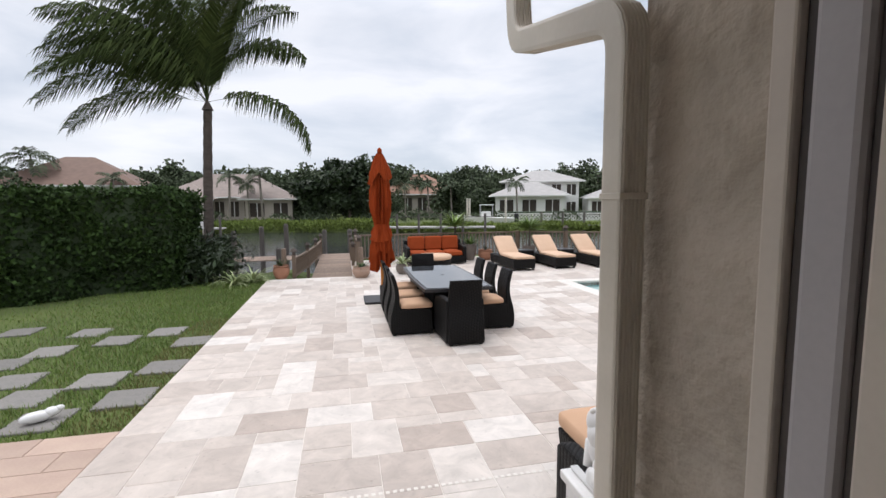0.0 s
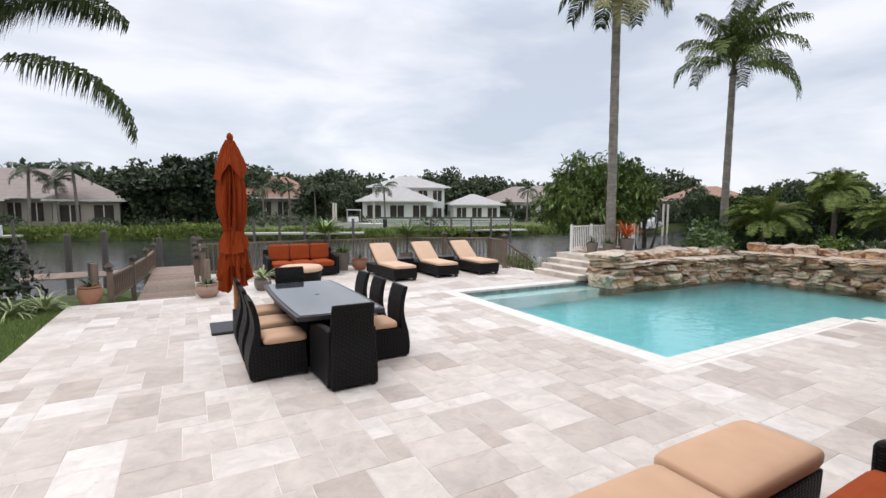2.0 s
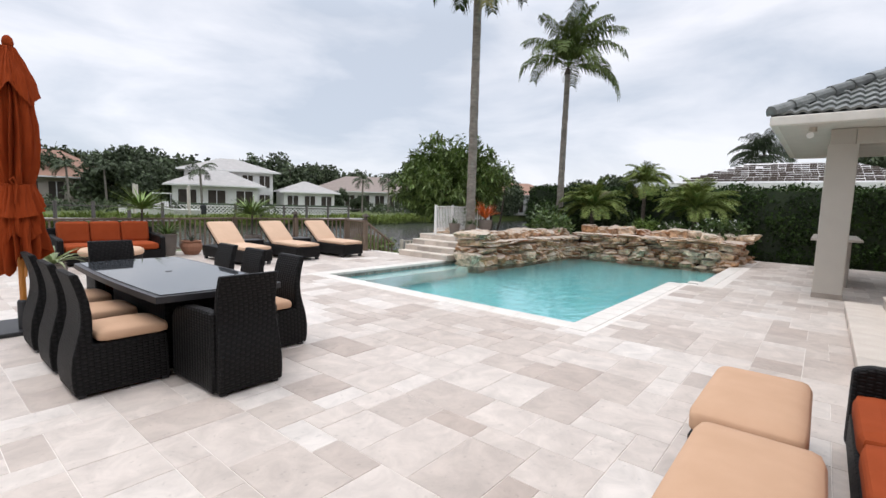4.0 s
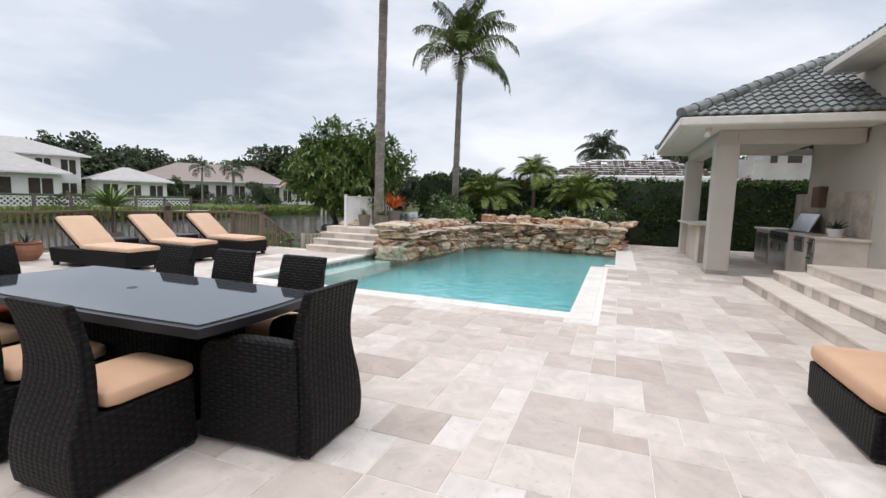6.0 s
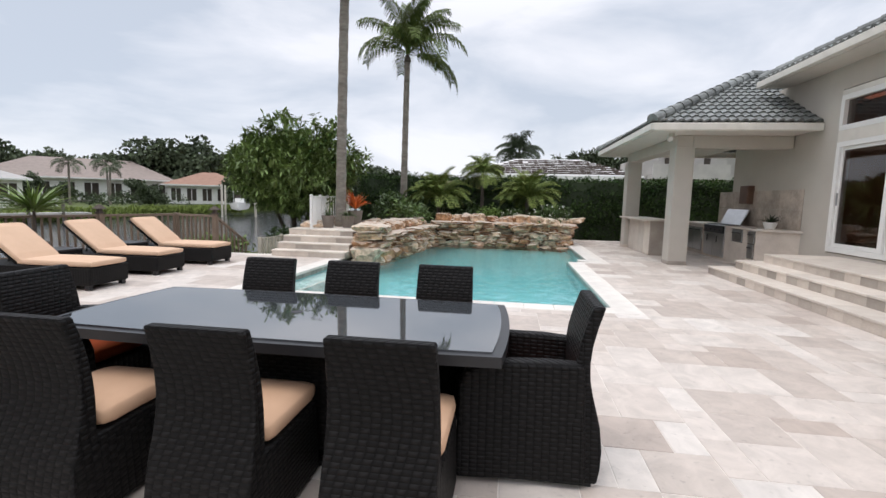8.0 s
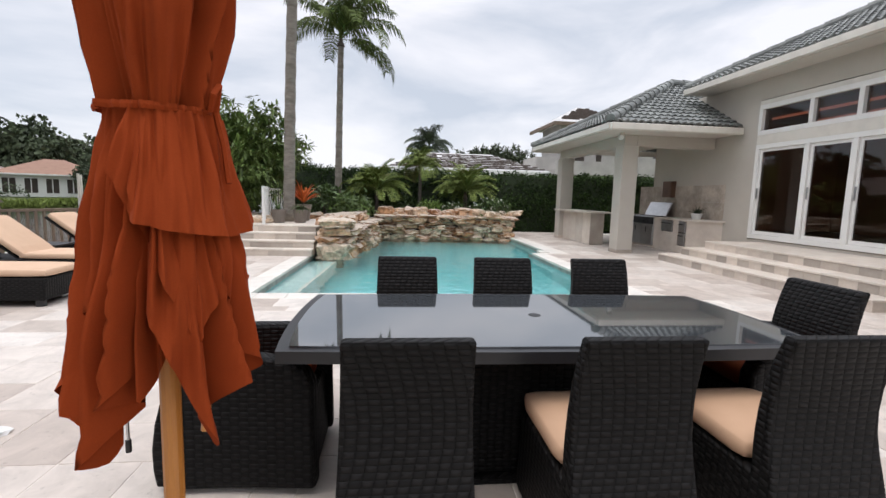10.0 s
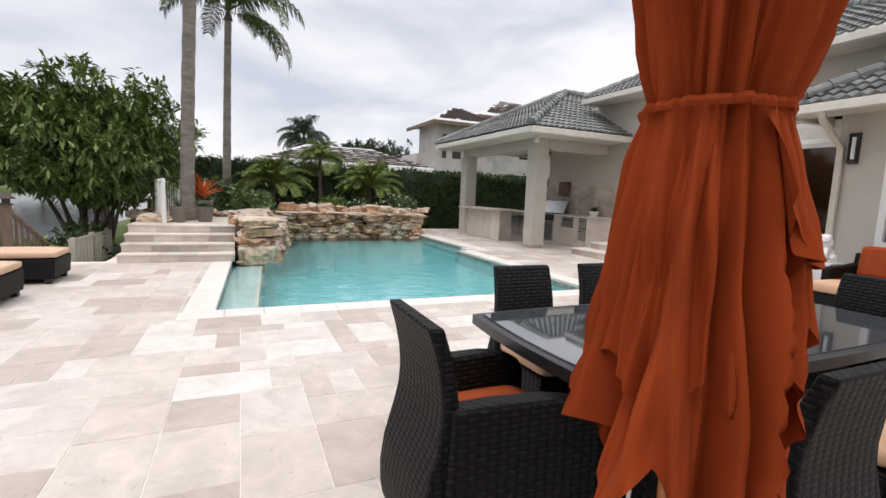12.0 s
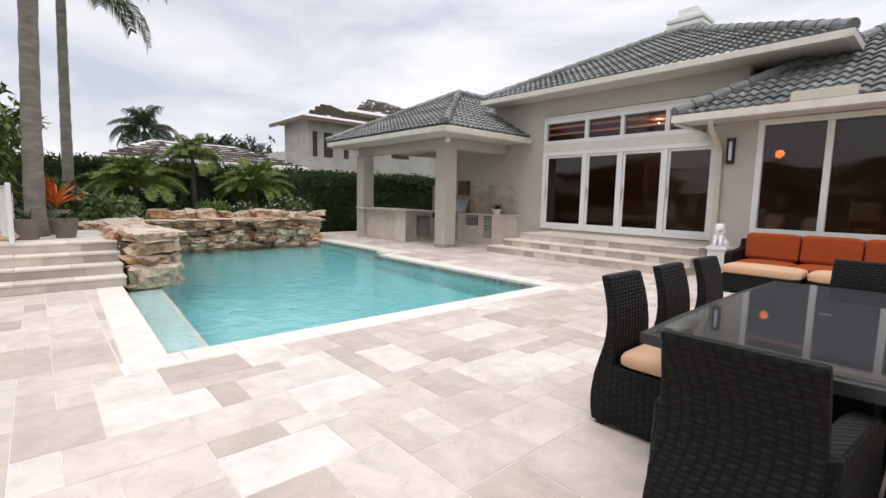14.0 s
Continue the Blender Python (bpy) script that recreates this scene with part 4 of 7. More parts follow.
def chair(name, arms):
    """Faces -x; the woven back sweeps from a full foot through a waist to a top that leans out."""
    w = 0.47 if arms else 0.42
    c = empty(name, "", "chair")
    levels = [(0.025, 0.235, 0.338), (0.10, 0.233, 0.352), (0.20, 0.230, 0.356), (0.32, 0.226, 0.342), (0.40, 0.220, 0.322), (0.48, 0.214, 0.300), (0.56, 0.211, 0.284), (0.64, 0.214, 0.280), (0.73, 0.226, 0.288), (0.83, 0.249, 0.310), (0.935, 0.284, 0.342)]
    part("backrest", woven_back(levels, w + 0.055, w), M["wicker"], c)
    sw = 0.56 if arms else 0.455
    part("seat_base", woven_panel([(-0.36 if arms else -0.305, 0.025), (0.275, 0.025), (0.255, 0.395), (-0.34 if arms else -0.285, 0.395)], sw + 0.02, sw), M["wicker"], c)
    for dx in (-0.27, 0.29):
        for dy in (-1, 1):
            part("foot", box(dx - 0.025, dx + 0.025, dy * (w / 2 - 0.02) - 0.025, dy * (w / 2 - 0.02) + 0.025, 0.0, 0.03), M["black"], c)
    part("seat_cushion", cushion(0.50, sw - (0.13 if arms else 0.0), 0.10, 0.016), M["orange" if arms else "tan"], c, "orange seat cushion" if arms else "tan seat cushion", pose(-0.06, 0, 0.396), smooth=True)
    if arms:
        for s in (-1, 1):
            part("arm", woven_panel([(-0.385, 0.03), (0.285, 0.03), (0.25, 0.645), (0.08, 0.655), (-0.14, 0.65), (-0.27, 0.63), (-0.345, 0.59), (-0.375, 0.53)], 0.10, 0.095, 0.022), M["wicker"], c, "", pose(0, s * (sw / 2 - 0.03), 0, 0, 0, -s * 5))
    return c


side = chair("dining_chair", False)
tagged(side, "dark woven wicker dining chair with a tan seat cushion", "chair", "chairs round the table")
side.matrix_basis = pose(3.32, 6.27, 0)
for y in (7.01, 7.71):
    copy_thing(side, pose(3.32, y, 0))
for y in (6.25, 6.98, 7.76):
    copy_thing(side, pose(2.03, y, 0, 0, 0, 180))
arm = chair("dining_armchair", True)
tagged(arm, "dark woven wicker armchair with an orange seat cushion", "chair", "chairs round the table")
arm.matrix_basis = pose(2.68, 5.65, 0, 0, 0, -90)
copy_thing(arm, pose(2.66, 8.53, 0, 0, 0, 90))

table = empty("dining_table", "dark rimmed outdoor dining table with a smoked glass top", "table", pose(2.70, 7.045, 0))


def bowed(hx, hy, bow, k=8):
    p = []
    for (ax, ay), (bx, by), (nxx, nyy) in (((-hx, -hy), (hx, -hy), (0, -1)), ((hx, -hy), (hx, hy), (1, 0)), ((hx, hy), (-hx, hy), (0, 1)), ((-hx, hy), (-hx, -hy), (-1, 0))):
        for i in range(k):
            t = i / k
            s = bow * (1 - (2 * t - 1) ** 2)
            p.append((ax + (bx - ax) * t + nxx * s, ay + (by - ay) * t + nyy * s))
    return p


part("tabletop", prism(bowed(0.53, 1.235, 0.035), 0.690, 0.742), M["table_rim"], table, "dark wicker-patterned rim")
part("glass", prism(bowed(0.485, 1.19, 0.033), 0.743, 0.750), M["table_glass"], table, "smoked reflective glass top")
part("umbrella_hole", lathe([(0.035, 0.7505), (0.03, 0.753)], 16), M["black"], table)
part("pedestal", box(-0.30, 0.30, -0.75, 0.75, 0.03, 0.69, 0.02), M["wicker"], table)
part("pedestal_foot", box(-0.34, 0.34, -0.80, 0.80, 0.0, 0.03, 0.008), M["wicker"], table)


# ---- folded umbrella ----
def umbrella(x, y):
    u = empty("patio_umbrella", "closed orange canvas umbrella tied at the waist on a wooden pole", "umbrella", pose(x, y, 0))
    part("base_plate", box(-0.37, 0.33, -0.16, 0.58, 0.0, 0.045, 0.015), M["black"], u, "flat black steel base plate")
    part("pole_socket", lathe([(0.055, 0.045), (0.055, 0.34), (0.045, 0.36)], 16), M["black"], u)
    part("pole", lathe([(0.030, 0.36), (0.030, 2.98)], 14), M["pole"], u, "varnished orange wooden pole")
    part("finial", lathe([(0.012, 2.98), (0.042, 3.0), (0.05, 3.04), (0.04, 3.085), (0.018, 3.11), (0.005, 3.115)], 14), M["canvas"], u, smooth=True)

    def skirt(rows, hem, pleats, depth, seed, a0=0.0, a1=360.0, off=0.0):
        """Gathered cloth. rows: (share of the fall, radius); hem: the height of its edge by bearing, in degrees;
        long sharp pleats, shallow where the cloth is tied."""
        sh = Vector(np.random.default_rng(seed).uniform(0, 40, 3))
        z_top = rows[0][2]
        bear = [q[0] for q in hem]
        low = [q[1] for q in hem]
        closed = a1 - a0 > 359
        m_, k_ = 260, 22
        fr = [q[0] for q in rows]
        rad = [q[1] for q in rows]
        grid = []
        bm = bmesh.new()
        for ri in range(k_ + 1):
            f = ri / k_
            r = float(np.interp(f, fr, rad))
            row = []
            for i in range(m_ if closed else m_ + 1):
                deg = a0 + (a1 - a0) * i / m_
                a = radians(deg)
                z = z_top + (float(np.interp(deg % 360, bear, low)) - z_top) * f
                ring = Vector((math.cos(a), math.sin(a), 0))
                warp = 0.55 * noise.noise(ring * 1.3 + Vector((0, 0, z * 0.5)) + sh) + 0.16 * noise.noise(ring * 3.1 + Vector((0, 0, z * 1.4)) + sh)
                q = (a / (2 * math.pi) + warp / pleats * 2.2) * pleats % 1.0
                tri = abs(2 * q - 1) ** 1.25
                size = 0.55 + 0.9 * abs(noise.noise(ring * 2.2 + sh * 1.7))
                lift = off if closed else off * math.sin(math.pi * i / m_) ** 0.5
                fold = depth * size * (tri - 0.5) * (0.45 + 0.8 * f)
                crease = 0.030 * abs(noise.noise(Vector((ring.x * 5.5, ring.y * 5.5, z * 3.0)) + sh)) + 0.012 * noise.noise(Vector((ring.x * 12, ring.y * 12, z * 7)) + sh)
                rr_ = r * (1 + fold + 0.12 * noise.noise(ring * 1.2 + Vector((0, 0, z * 2.0)) + sh)) + crease + lift
                row.append(bm.verts.new((rr_ * ring.x, rr_ * ring.y, z)))
            grid.append(row)
        for p, q in zip(grid, grid[1:]):
            for i in range(len(p) if closed else len(p) - 1):
                j = (i + 1) % len(p)
                bm.faces.new((q[i], q[j], p[j], p[i]))
        return bm

    flat = [(0, 1.60), (360, 1.60)]
    tips = [(0, 0.74), (10, 0.70), (45, 0.93), (70, 0.84), (92, 0.68), (118, 0.86), (150, 0.62), (170, 0.84), (192, 1.06), (212, 0.86), (236, 0.64), (266, 0.92), (300, 0.72), (335, 0.95), (360, 0.74)]
    inner = [(0, 0.96), (30, 0.82), (70, 1.05), (110, 0.90), (140, 1.06), (180, 0.80), (205, 0.92), (225, 1.08), (262, 0.80), (290, 1.05), (325, 0.86), (360, 0.96)]
    tier = [(180, 1.40), (205, 1.12), (226, 0.95), (250, 1.10), (285, 0.98), (320, 1.15), (345, 1.4)]
    crown = [(0, 2.52), (45, 2.62), (80, 2.38), (130, 2.63), (170, 2.50), (215, 2.33), (260, 2.62), (300, 2.40), (360, 2.52)]
    part("canopy", skirt([(0, 0.03, 2.99), (0.10, 0.09), (0.24, 0.135), (0.40, 0.165), (0.56, 0.178), (0.70, 0.180), (0.82, 0.162), (0.92, 0.136), (1, 0.112)], flat, 9, 0.55, 3), M["canvas"], u, smooth=True)
    part("canopy_lining", skirt([(0, 0.09, 1.60), (0.3, 0.115), (1, 0.14)], inner, 7, 0.7, 17), M["canvas"], u, smooth=True)
    part("canopy_hem", skirt([(0, 0.108, 1.60), (0.14, 0.126), (0.40, 0.144), (0.7, 0.168), (1, 0.186)], tips, 10, 0.78, 8), M["canvas"], u, smooth=True)
    part("vent_cap", skirt([(0, 0.03, 3.0), (0.25, 0.09), (0.55, 0.15), (1, 0.205)], crown, 5, 0.30, 5, off=0.016), M["canvas"], u, smooth=True)
    part("valance", skirt([(0, 0.118, 1.590), (0.35, 0.146), (0.75, 0.172), (1, 0.190)], [(172, 1.42), (184, 1.30), (205, 1.275), (228, 1.26), (262, 1.245), (300, 1.28), (335, 1.34), (356, 1.5)], 9, 0.24, 12, 172, 356, 0.034), M["canvas"], u, smooth=True)
    part("canopy_tier", skirt([(0, 0.114, 1.585), (0.3, 0.140), (1, 0.178)], tier, 8, 0.45, 21, 180, 345, 0.014), M["canvas"], u, smooth=True)
    part("tie", skirt([(0, 0.131, 1.604), (0.5, 0.134), (1, 0.131)], [(0, 1.584), (360, 1.584)], 9, 0.0, 3, off=0.008), M["canvas"], u, "orange tie strap", smooth=True)
    part("tie_bow", tube([(-0.05, -0.16, 1.60), (-0.075, -0.18, 1.64), (-0.045, -0.185, 1.67), (-0.02, -0.165, 1.60), (-0.03, -0.19, 1.50), (-0.045, -0.205, 1.40)], 0.009, 6), M["canvas"], u)
    part("pull_rod", tube([(0.0, 0.13, 0.95), (0.01, 0.135, 0.60)], 0.005, 6), M["steel"], u, "thin steel pull rod")
    part("rod_grip", tube([(0.01, 0.135, 0.60), (0.01, 0.135, 0.56)], 0.009, 6), M["black"], u)
    part("strut_end", tube([(0.02, -0.09, 0.62), (0.03, -0.11, 0.88)], 0.013, 6), M["pole"], u)
    return u


umbrella(1.765, 8.49)


# ---- sun loungers ----
def lounger():
    o = empty("sun_lounger", "dark wicker sun lounger with a peach cushion, back raised", "lounger", group="sun loungers")
    part("frame", profile_slab([(-1.00, 0.07), (0.93, 0.07), (0.98, 0.33), (-1.02, 0.33)], 0.70, 0.015), M["wicker"], o)
    for sx in (-0.93, 0.86):
        for sy in (-0.30, 0.30):
            part("leg", box(sx - 0.035, sx + 0.035, sy - 0.035, sy + 0.035, 0, 0.07), M["black"], o)
    part("seat_cushion", cushion(1.22, 0.66, 0.10, 0.01), M["peach"], o, "peach seat cushion", pose(-0.41, 0, 0.332))
    part("back_frame", box(0.0, 0.80, -0.32, 0.32, -0.03, 0.0, 0.01), M["wicker"], o, "", pose(0.20, 0, 0.36, 0, -38, 0))
    part("back_cushion", cushion(0.82, 0.66, 0.10, 0.01), M["peach"], o, "peach back cushion", pose(0.18, 0, 0.345, 0, -38, 0) @ pose(0.41, 0, 0.005))
    part("back_prop", tube([(0.70, 0.0, 0.33), (0.62, 0.0, 0.66)], 0.015, 6), M["black"], o)
    return o


lg = lounger()
lg.matrix_basis = pose(6.16, 12.73, 0, 0, 0, 92)
copy_thing(lg, pose(7.54, 12.80, 0, 0, 0, 91))
copy_thing(lg, pose(8.89, 12.72, 0, 0, 0, 91))


def side_table():
    o = empty("side_table", "low dark wicker side table between loungers", "table", group="lounger side tables")
    part("body", box(-0.24, 0.24, -0.24, 0.24, 0.03, 0.42, 0.012), M["wicker"], o)
    part("top", box(-0.25, 0.25, -0.25, 0.25, 0.42, 0.45, 0.008), M["table_rim"], o)
    for a in (-0.2, 0.2):
        for b in (-0.2, 0.2):
            part("foot", box(a - 0.02, a + 0.02, b - 0.02, b + 0.02, 0, 0.03), M["black"], o)
    return o


stb = side_table()
stb.matrix_basis = pose(6.86, 13.36, 0)
copy_thing(stb, pose(8.22, 13.26, 0))


# ---- sofas and ottomans ----
def sofa(name, label, w, n, back_h=0.90):
    """Faces -y; its centre at the origin."""
    o = empty(name, label, "sofa")
    part("base", profile_slab([(-0.45, 0.05), (0.40, 0.05), (0.42, 0.27), (-0.45, 0.27)], w, 0.015), M["wicker"], o, "", pose(0, 0, 0, 0, 0, 90))
    part("back_frame", profile_slab([(0.30, 0.27), (0.42, 0.27), (0.48, back_h - 0.16), (0.39, back_h - 0.14)], w, 0.02), M["wicker"], o, "", pose(0, 0, 0, 0, 0, 90))
    for s in (-1, 1):
        part("arm", profile_slab([(-0.46, 0.05), (0.42, 0.05), (0.44, 0.64), (0.10, 0.60), (-0.38, 0.585), (-0.46, 0.55)], 0.11, 0.025), M["wicker"], o, "", pose(s * (w / 2 - 0.055), 0, 0, 0, 0, 90))
    cw = (w - 0.24) / n
    for i in range(n):
        cx = -w / 2 + 0.12 + cw * (i + 0.5)
        part("seat_cushion", cushion(cw - 0.008, 0.72, 0.16, 0.025), M["orange"], o, "orange seat cushion", pose(cx, -0.09, 0.272))
        part("back_cushion", cushion(cw - 0.012, 0.17, 0.47, 0.0, 8), M["orange"], o, "orange back cushion", pose(cx, 0.24, 0.43, -9))
    return o


sf = sofa("wicker_sofa", "dark wicker sofa with plump orange cushions by the railing", 1.98, 3)
sf.matrix_basis = pose(3.98, 14.15, 0)
sf2 = sofa("wicker_sofa", "dark wicker sofa with orange cushions below the dining windows", 2.62, 3, 0.92)
sf2.matrix_basis = pose(3.56, 1.22, 0, 0, 0, 180)


def ottoman(w, d):
    o = empty("ottoman", "dark wicker ottoman with a thick tan cushion", "ottoman", group="ottomans by the sofa")
    part("base", profile_slab([(-w / 2 + 0.04, 0.03), (w / 2 - 0.04, 0.03), (w / 2 - 0.01, 0.30), (-w / 2 + 0.01, 0.30)], d - 0.03, 0.015), M["wicker"], o)
    for a in (-1, 1):
        for b in (-1, 1):
            part("foot", box(a * (w / 2 - 0.09) - 0.03, a * (w / 2 - 0.09) + 0.03, b * (d / 2 - 0.08) - 0.03, b * (d / 2 - 0.08) + 0.03, 0, 0.03), M["black"], o)
    part("cushion", cushion(w, d, 0.145, 0.022, 8), M["tan"], o, "tan cushion", pose(0, 0, 0.302), True)
    return o


ot = ottoman(1.04, 0.54)
ot.matrix_basis = pose(4.18, 2.13, 0)
copy_thing(ot, pose(3.09, 2.06, 0))
ro = empty("round_ottoman", "round dark wicker ottoman with a cream cushion", "ottoman", pose(3.72, 12.95, 0))
part("base", lathe([(0.50, 0.02), (0.53, 0.28), (0.52, 0.30)], 28), M["wicker"], ro)
part("cushion", lathe([(0.52, 0.302), (0.55, 0.33), (0.55, 0.39), (0.51, 0.43), (0.30, 0.445), (0.02, 0.45)], 28), M["peach"], ro, "cream cushion", smooth=True)


# ---- lion figures on pedestals ----
def pedestal(x, y, h):
    o = empty("pedestal", "square white stone pedestal", "pedestal", pose(x, y, 0), "pedestals beside the steps")
    part("shaft", box(-0.15, 0.15, -0.15, 0.15, 0.05, h - 0.05, 0.006), M["marble"], o)
    part("plinth", box(-0.17, 0.17, -0.17, 0.17, 0, 0.05, 0.006), M["marble"], o)
    part("top", box(-0.175, 0.175, -0.175, 0.175, h - 0.05, h, 0.008), M["marble"], o)


def stone_lion(x, y, z, rz, size):
    """Seated figure: haunches, chest, head with mane, forelegs, in one mesh."""
    bm = bmesh.new()
    for cx, cy, cz, sx, sy, sz in ((0.05, 0, 0.10, 0.11, 0.10, 0.10), (-0.02, 0, 0.19, 0.085, 0.085, 0.13), (-0.05, 0, 0.34, 0.085, 0.09, 0.09), (-0.12, 0, 0.32, 0.05, 0.045, 0.045), (-0.02, 0, 0.28, 0.09, 0.10, 0.10), (0.05, 0.09, 0.06, 0.09, 0.04, 0.06), (0.05, -0.09, 0.06, 0.09, 0.04, 0.06), (-0.05, 0.06, 0.41, 0.02, 0.018, 0.02), (-0.05, -0.06, 0.41, 0.02, 0.018, 0.02)):
        s = bmesh.ops.create_icosphere(bm, subdivisions=3, radius=1, matrix=Matrix.Translation((cx, cy, cz)) @ Matrix.Diagonal((sx, sy, sz, 1)))
    for sy in (-0.045, 0.045):
        tube([(-0.09, sy, 0.22), (-0.105, sy, 0.05), (-0.13, sy, 0.025)], [0.032, 0.028, 0.032], 8, bm)
    box(-0.16, 0.16, -0.13, 0.13, 0.0, 0.025, bm=bm)
    for v in bm.verts:
        k = noise.noise(Vector((v.co.x * 26, v.co.y * 26, v.co.z * 14))) * 0.016 + noise.noise(v.co * 60) * 0.006
        v.co += v.co.normalized() * k
    o = part("lion_statue", bm, M["marble"], at=pose(x, y, z + 0.001, 0, 0, rz) @ Matrix.Scale(size, 4), smooth=True)
    tagged(o, "small white stone lion sitting on a pedestal", "statue", "lion statues")


for px, py, ph_, rz, size in ((5.14, 1.08, 0.60, -90, 1.0), (2.33, 1.26, 0.54, -90, 0.92)):
    pedestal(px, py, ph_)
    stone_lion(px, py, ph_, rz, size)

# ---- wall lamp and downspouts ----
sc = empty("wall_lamp", "tall dark bronze wall lamp with a frosted strip", "wall lamp", pose(5.33, 0.25, 2.42))
part("back_plate", box(-0.07, 0.07, 0.0, 0.03, -0.25, 0.25, 0.006), M["black"], sc)
part("glass", box(-0.03, 0.03, 0.03, 0.075, -0.18, 0.18, 0.008), M["white"], sc, "frosted glass strip")
part("frame_rail", box(-0.065, 0.065, 0.03, 0.10, 0.19, 0.24, 0.006), M["black"], sc)
part("frame_rail", box(-0.065, 0.065, 0.03, 0.10, -0.24, -0.19, 0.006), M["black"], sc)
for sx in (-0.06, 0.045):
    part("frame_side", box(sx, sx + 0.015, 0.03, 0.095, -0.19, 0.19, 0.003), M["black"], sc)


def flat_pipe(points, w, d, bend=0.05):
    """A rectangular ribbed downspout through points in a plane x = const."""
    bm = bmesh.new()
    pts = [Vector(p) for p in points]
    sm = [pts[0]]
    for i in range(1, len(pts) - 1):
        a, b, c = pts[i - 1], pts[i], pts[i + 1]
        p0, p1 = b + (a - b).normalized() * bend, b + (c - b).normalized() * bend
        for t in np.linspace(0, 1, 6):
            sm.append(p0 * (1 - t) ** 2 + b * 2 * t * (1 - t) + p1 * t ** 2)
    sm.append(pts[-1])
    prof = []
    k = 7
    for sgn in (1, -1):
        for i in range(k * 4 + 1):
            u = -1 + 2 * i / (k * 4)
            rib = 0.004 * (1 if i % 4 in (1, 2) else 0)
            prof.append((sgn * u * w / 2 * (0.98), sgn * (d / 2 - rib if abs(u) < 0.93 else d / 2 - 0.012)))
    rings = []
    for i, p in enumerate(sm):
        t = (sm[min(i + 1, len(sm) - 1)] - sm[max(i - 1, 0)]).normalized()
        sx = Vector((1, 0, 0))
        ny = t.cross(sx).normalized()
        rings.append([bm.verts.new(p + sx * a + ny * b) for a, b in prof])
    m_ = len(prof)
    for r, s in zip(rings, rings[1:]):
        for i in range(m_):
            bm.faces.new((r[i], r[(i + 1) % m_], s[(i + 1) % m_], s[i]))
    bm.faces.new(rings[0])
    bm.faces.new(rings[-1][::-1])
    bmesh.ops.recalc_face_normals(bm, faces=bm.faces[:])
    return bm


d1 = empty("downspout", "cream ribbed aluminium downspout at the house corner", "downspout", kind="structure")
part("pipe", flat_pipe([(1.685, 0.93, 2.90), (1.685, 0.90, 2.62), (1.685, 0.215, 2.47), (1.685, 0.215, 0.55)], 0.072, 0.085, 0.09), M["cream"], d1)
part("strap", box(1.6465, 1.7235, 0.170, 0.260, 2.03, 2.046, 0.002), M["cream"], d1)
d2 = empty("downspout", "pale downspout beside the sliding doors", "downspout", kind="structure")
part("pipe", flat_pipe([(5.50, 0.95, 2.95), (5.50, 0.93, 2.82), (5.50, 0.31, 2.45), (5.50, 0.31, 0.0)], 0.10, 0.075, 0.07), M["cream"], d2)

# side door frame beside the camera's start
sd = empty("door_2", "pale framed side door standing open", "door", kind="structure")
part("frame_post", box(1.735, 1.80, -0.166, -0.119, 0.55, 2.85, 0.006), M["casing"], sd)
# dark strips stand in for the shaded grooves between the frame posts
part("groove_strip", box(1.752, 1.80, -0.191, -0.167, 0.55, 2.85, 0.004), M["groove_strip"], sd)
part("frame_post", box(1.735, 1.80, -0.274, -0.192, 0.55, 2.85, 0.012), M["grey_frame"], sd)
part("groove_strip", box(1.752, 1.80, -0.293, -0.275, 0.55, 2.85, 0.004), M["groove_strip"], sd)
part("frame_post", box(1.70, 1.80, -1.34, -1.25, 0.55, 2.85, 0.008), M["cream"], sd)
part("frame_head", box(1.70, 1.80, -1.34, -0.17, 2.85, 2.95, 0.008), M["cream"], sd)
part("leaf", box(1.737, 1.80, -1.25, -0.294, 0.56, 2.84, 0.006), M["casing"], sd)

# ---- outdoor kitchen ----
bar = empty("bar_counter", "travertine clad bar counter under the pavilion", "counter", kind="structure")
part("body", box(13.75, 16.0, 1.42, 1.85, 0.0, 0.97, 0.006), M["riser"], bar)
part("worktop", box(13.6, 16.35, 1.25, 2.10, 0.97, 1.02, 0.012), M["step"], bar)
for q in range(4):
    part("cladding_tile", box(13.76 + q * 0.56, 13.76 + q * 0.56 + 0.552, 1.85, 1.862, 0.01, 0.96, 0.003), M["step"], bar)
part("cladding_tile", box(13.738, 13.75, 1.43, 1.84, 0.01, 0.96, 0.003), M["riser"], bar)
kit = empty("kitchen_counter", "stone outdoor kitchen counter along the wall", "counter", kind="structure")
KW = WY + 0.003
part("body", prism([(11.27, KW), (14.62, KW), (14.62, 0.10), (11.70, 0.10)], 0.0, 0.88), M["riser"], kit)
part("worktop", prism([(11.18, KW), (13.20, KW), (13.20, 0.15), (11.64, 0.15)], 0.881, 0.925), M["step"], kit, "pale stone worktop")
part("worktop", box(14.52, 16.0, KW, 0.15, 0.881, 0.925, 0.006), M["step"], kit)
part("body", box(14.621, 15.95, KW, 0.10, 0.0, 0.88, 0.004), M["riser"], kit)
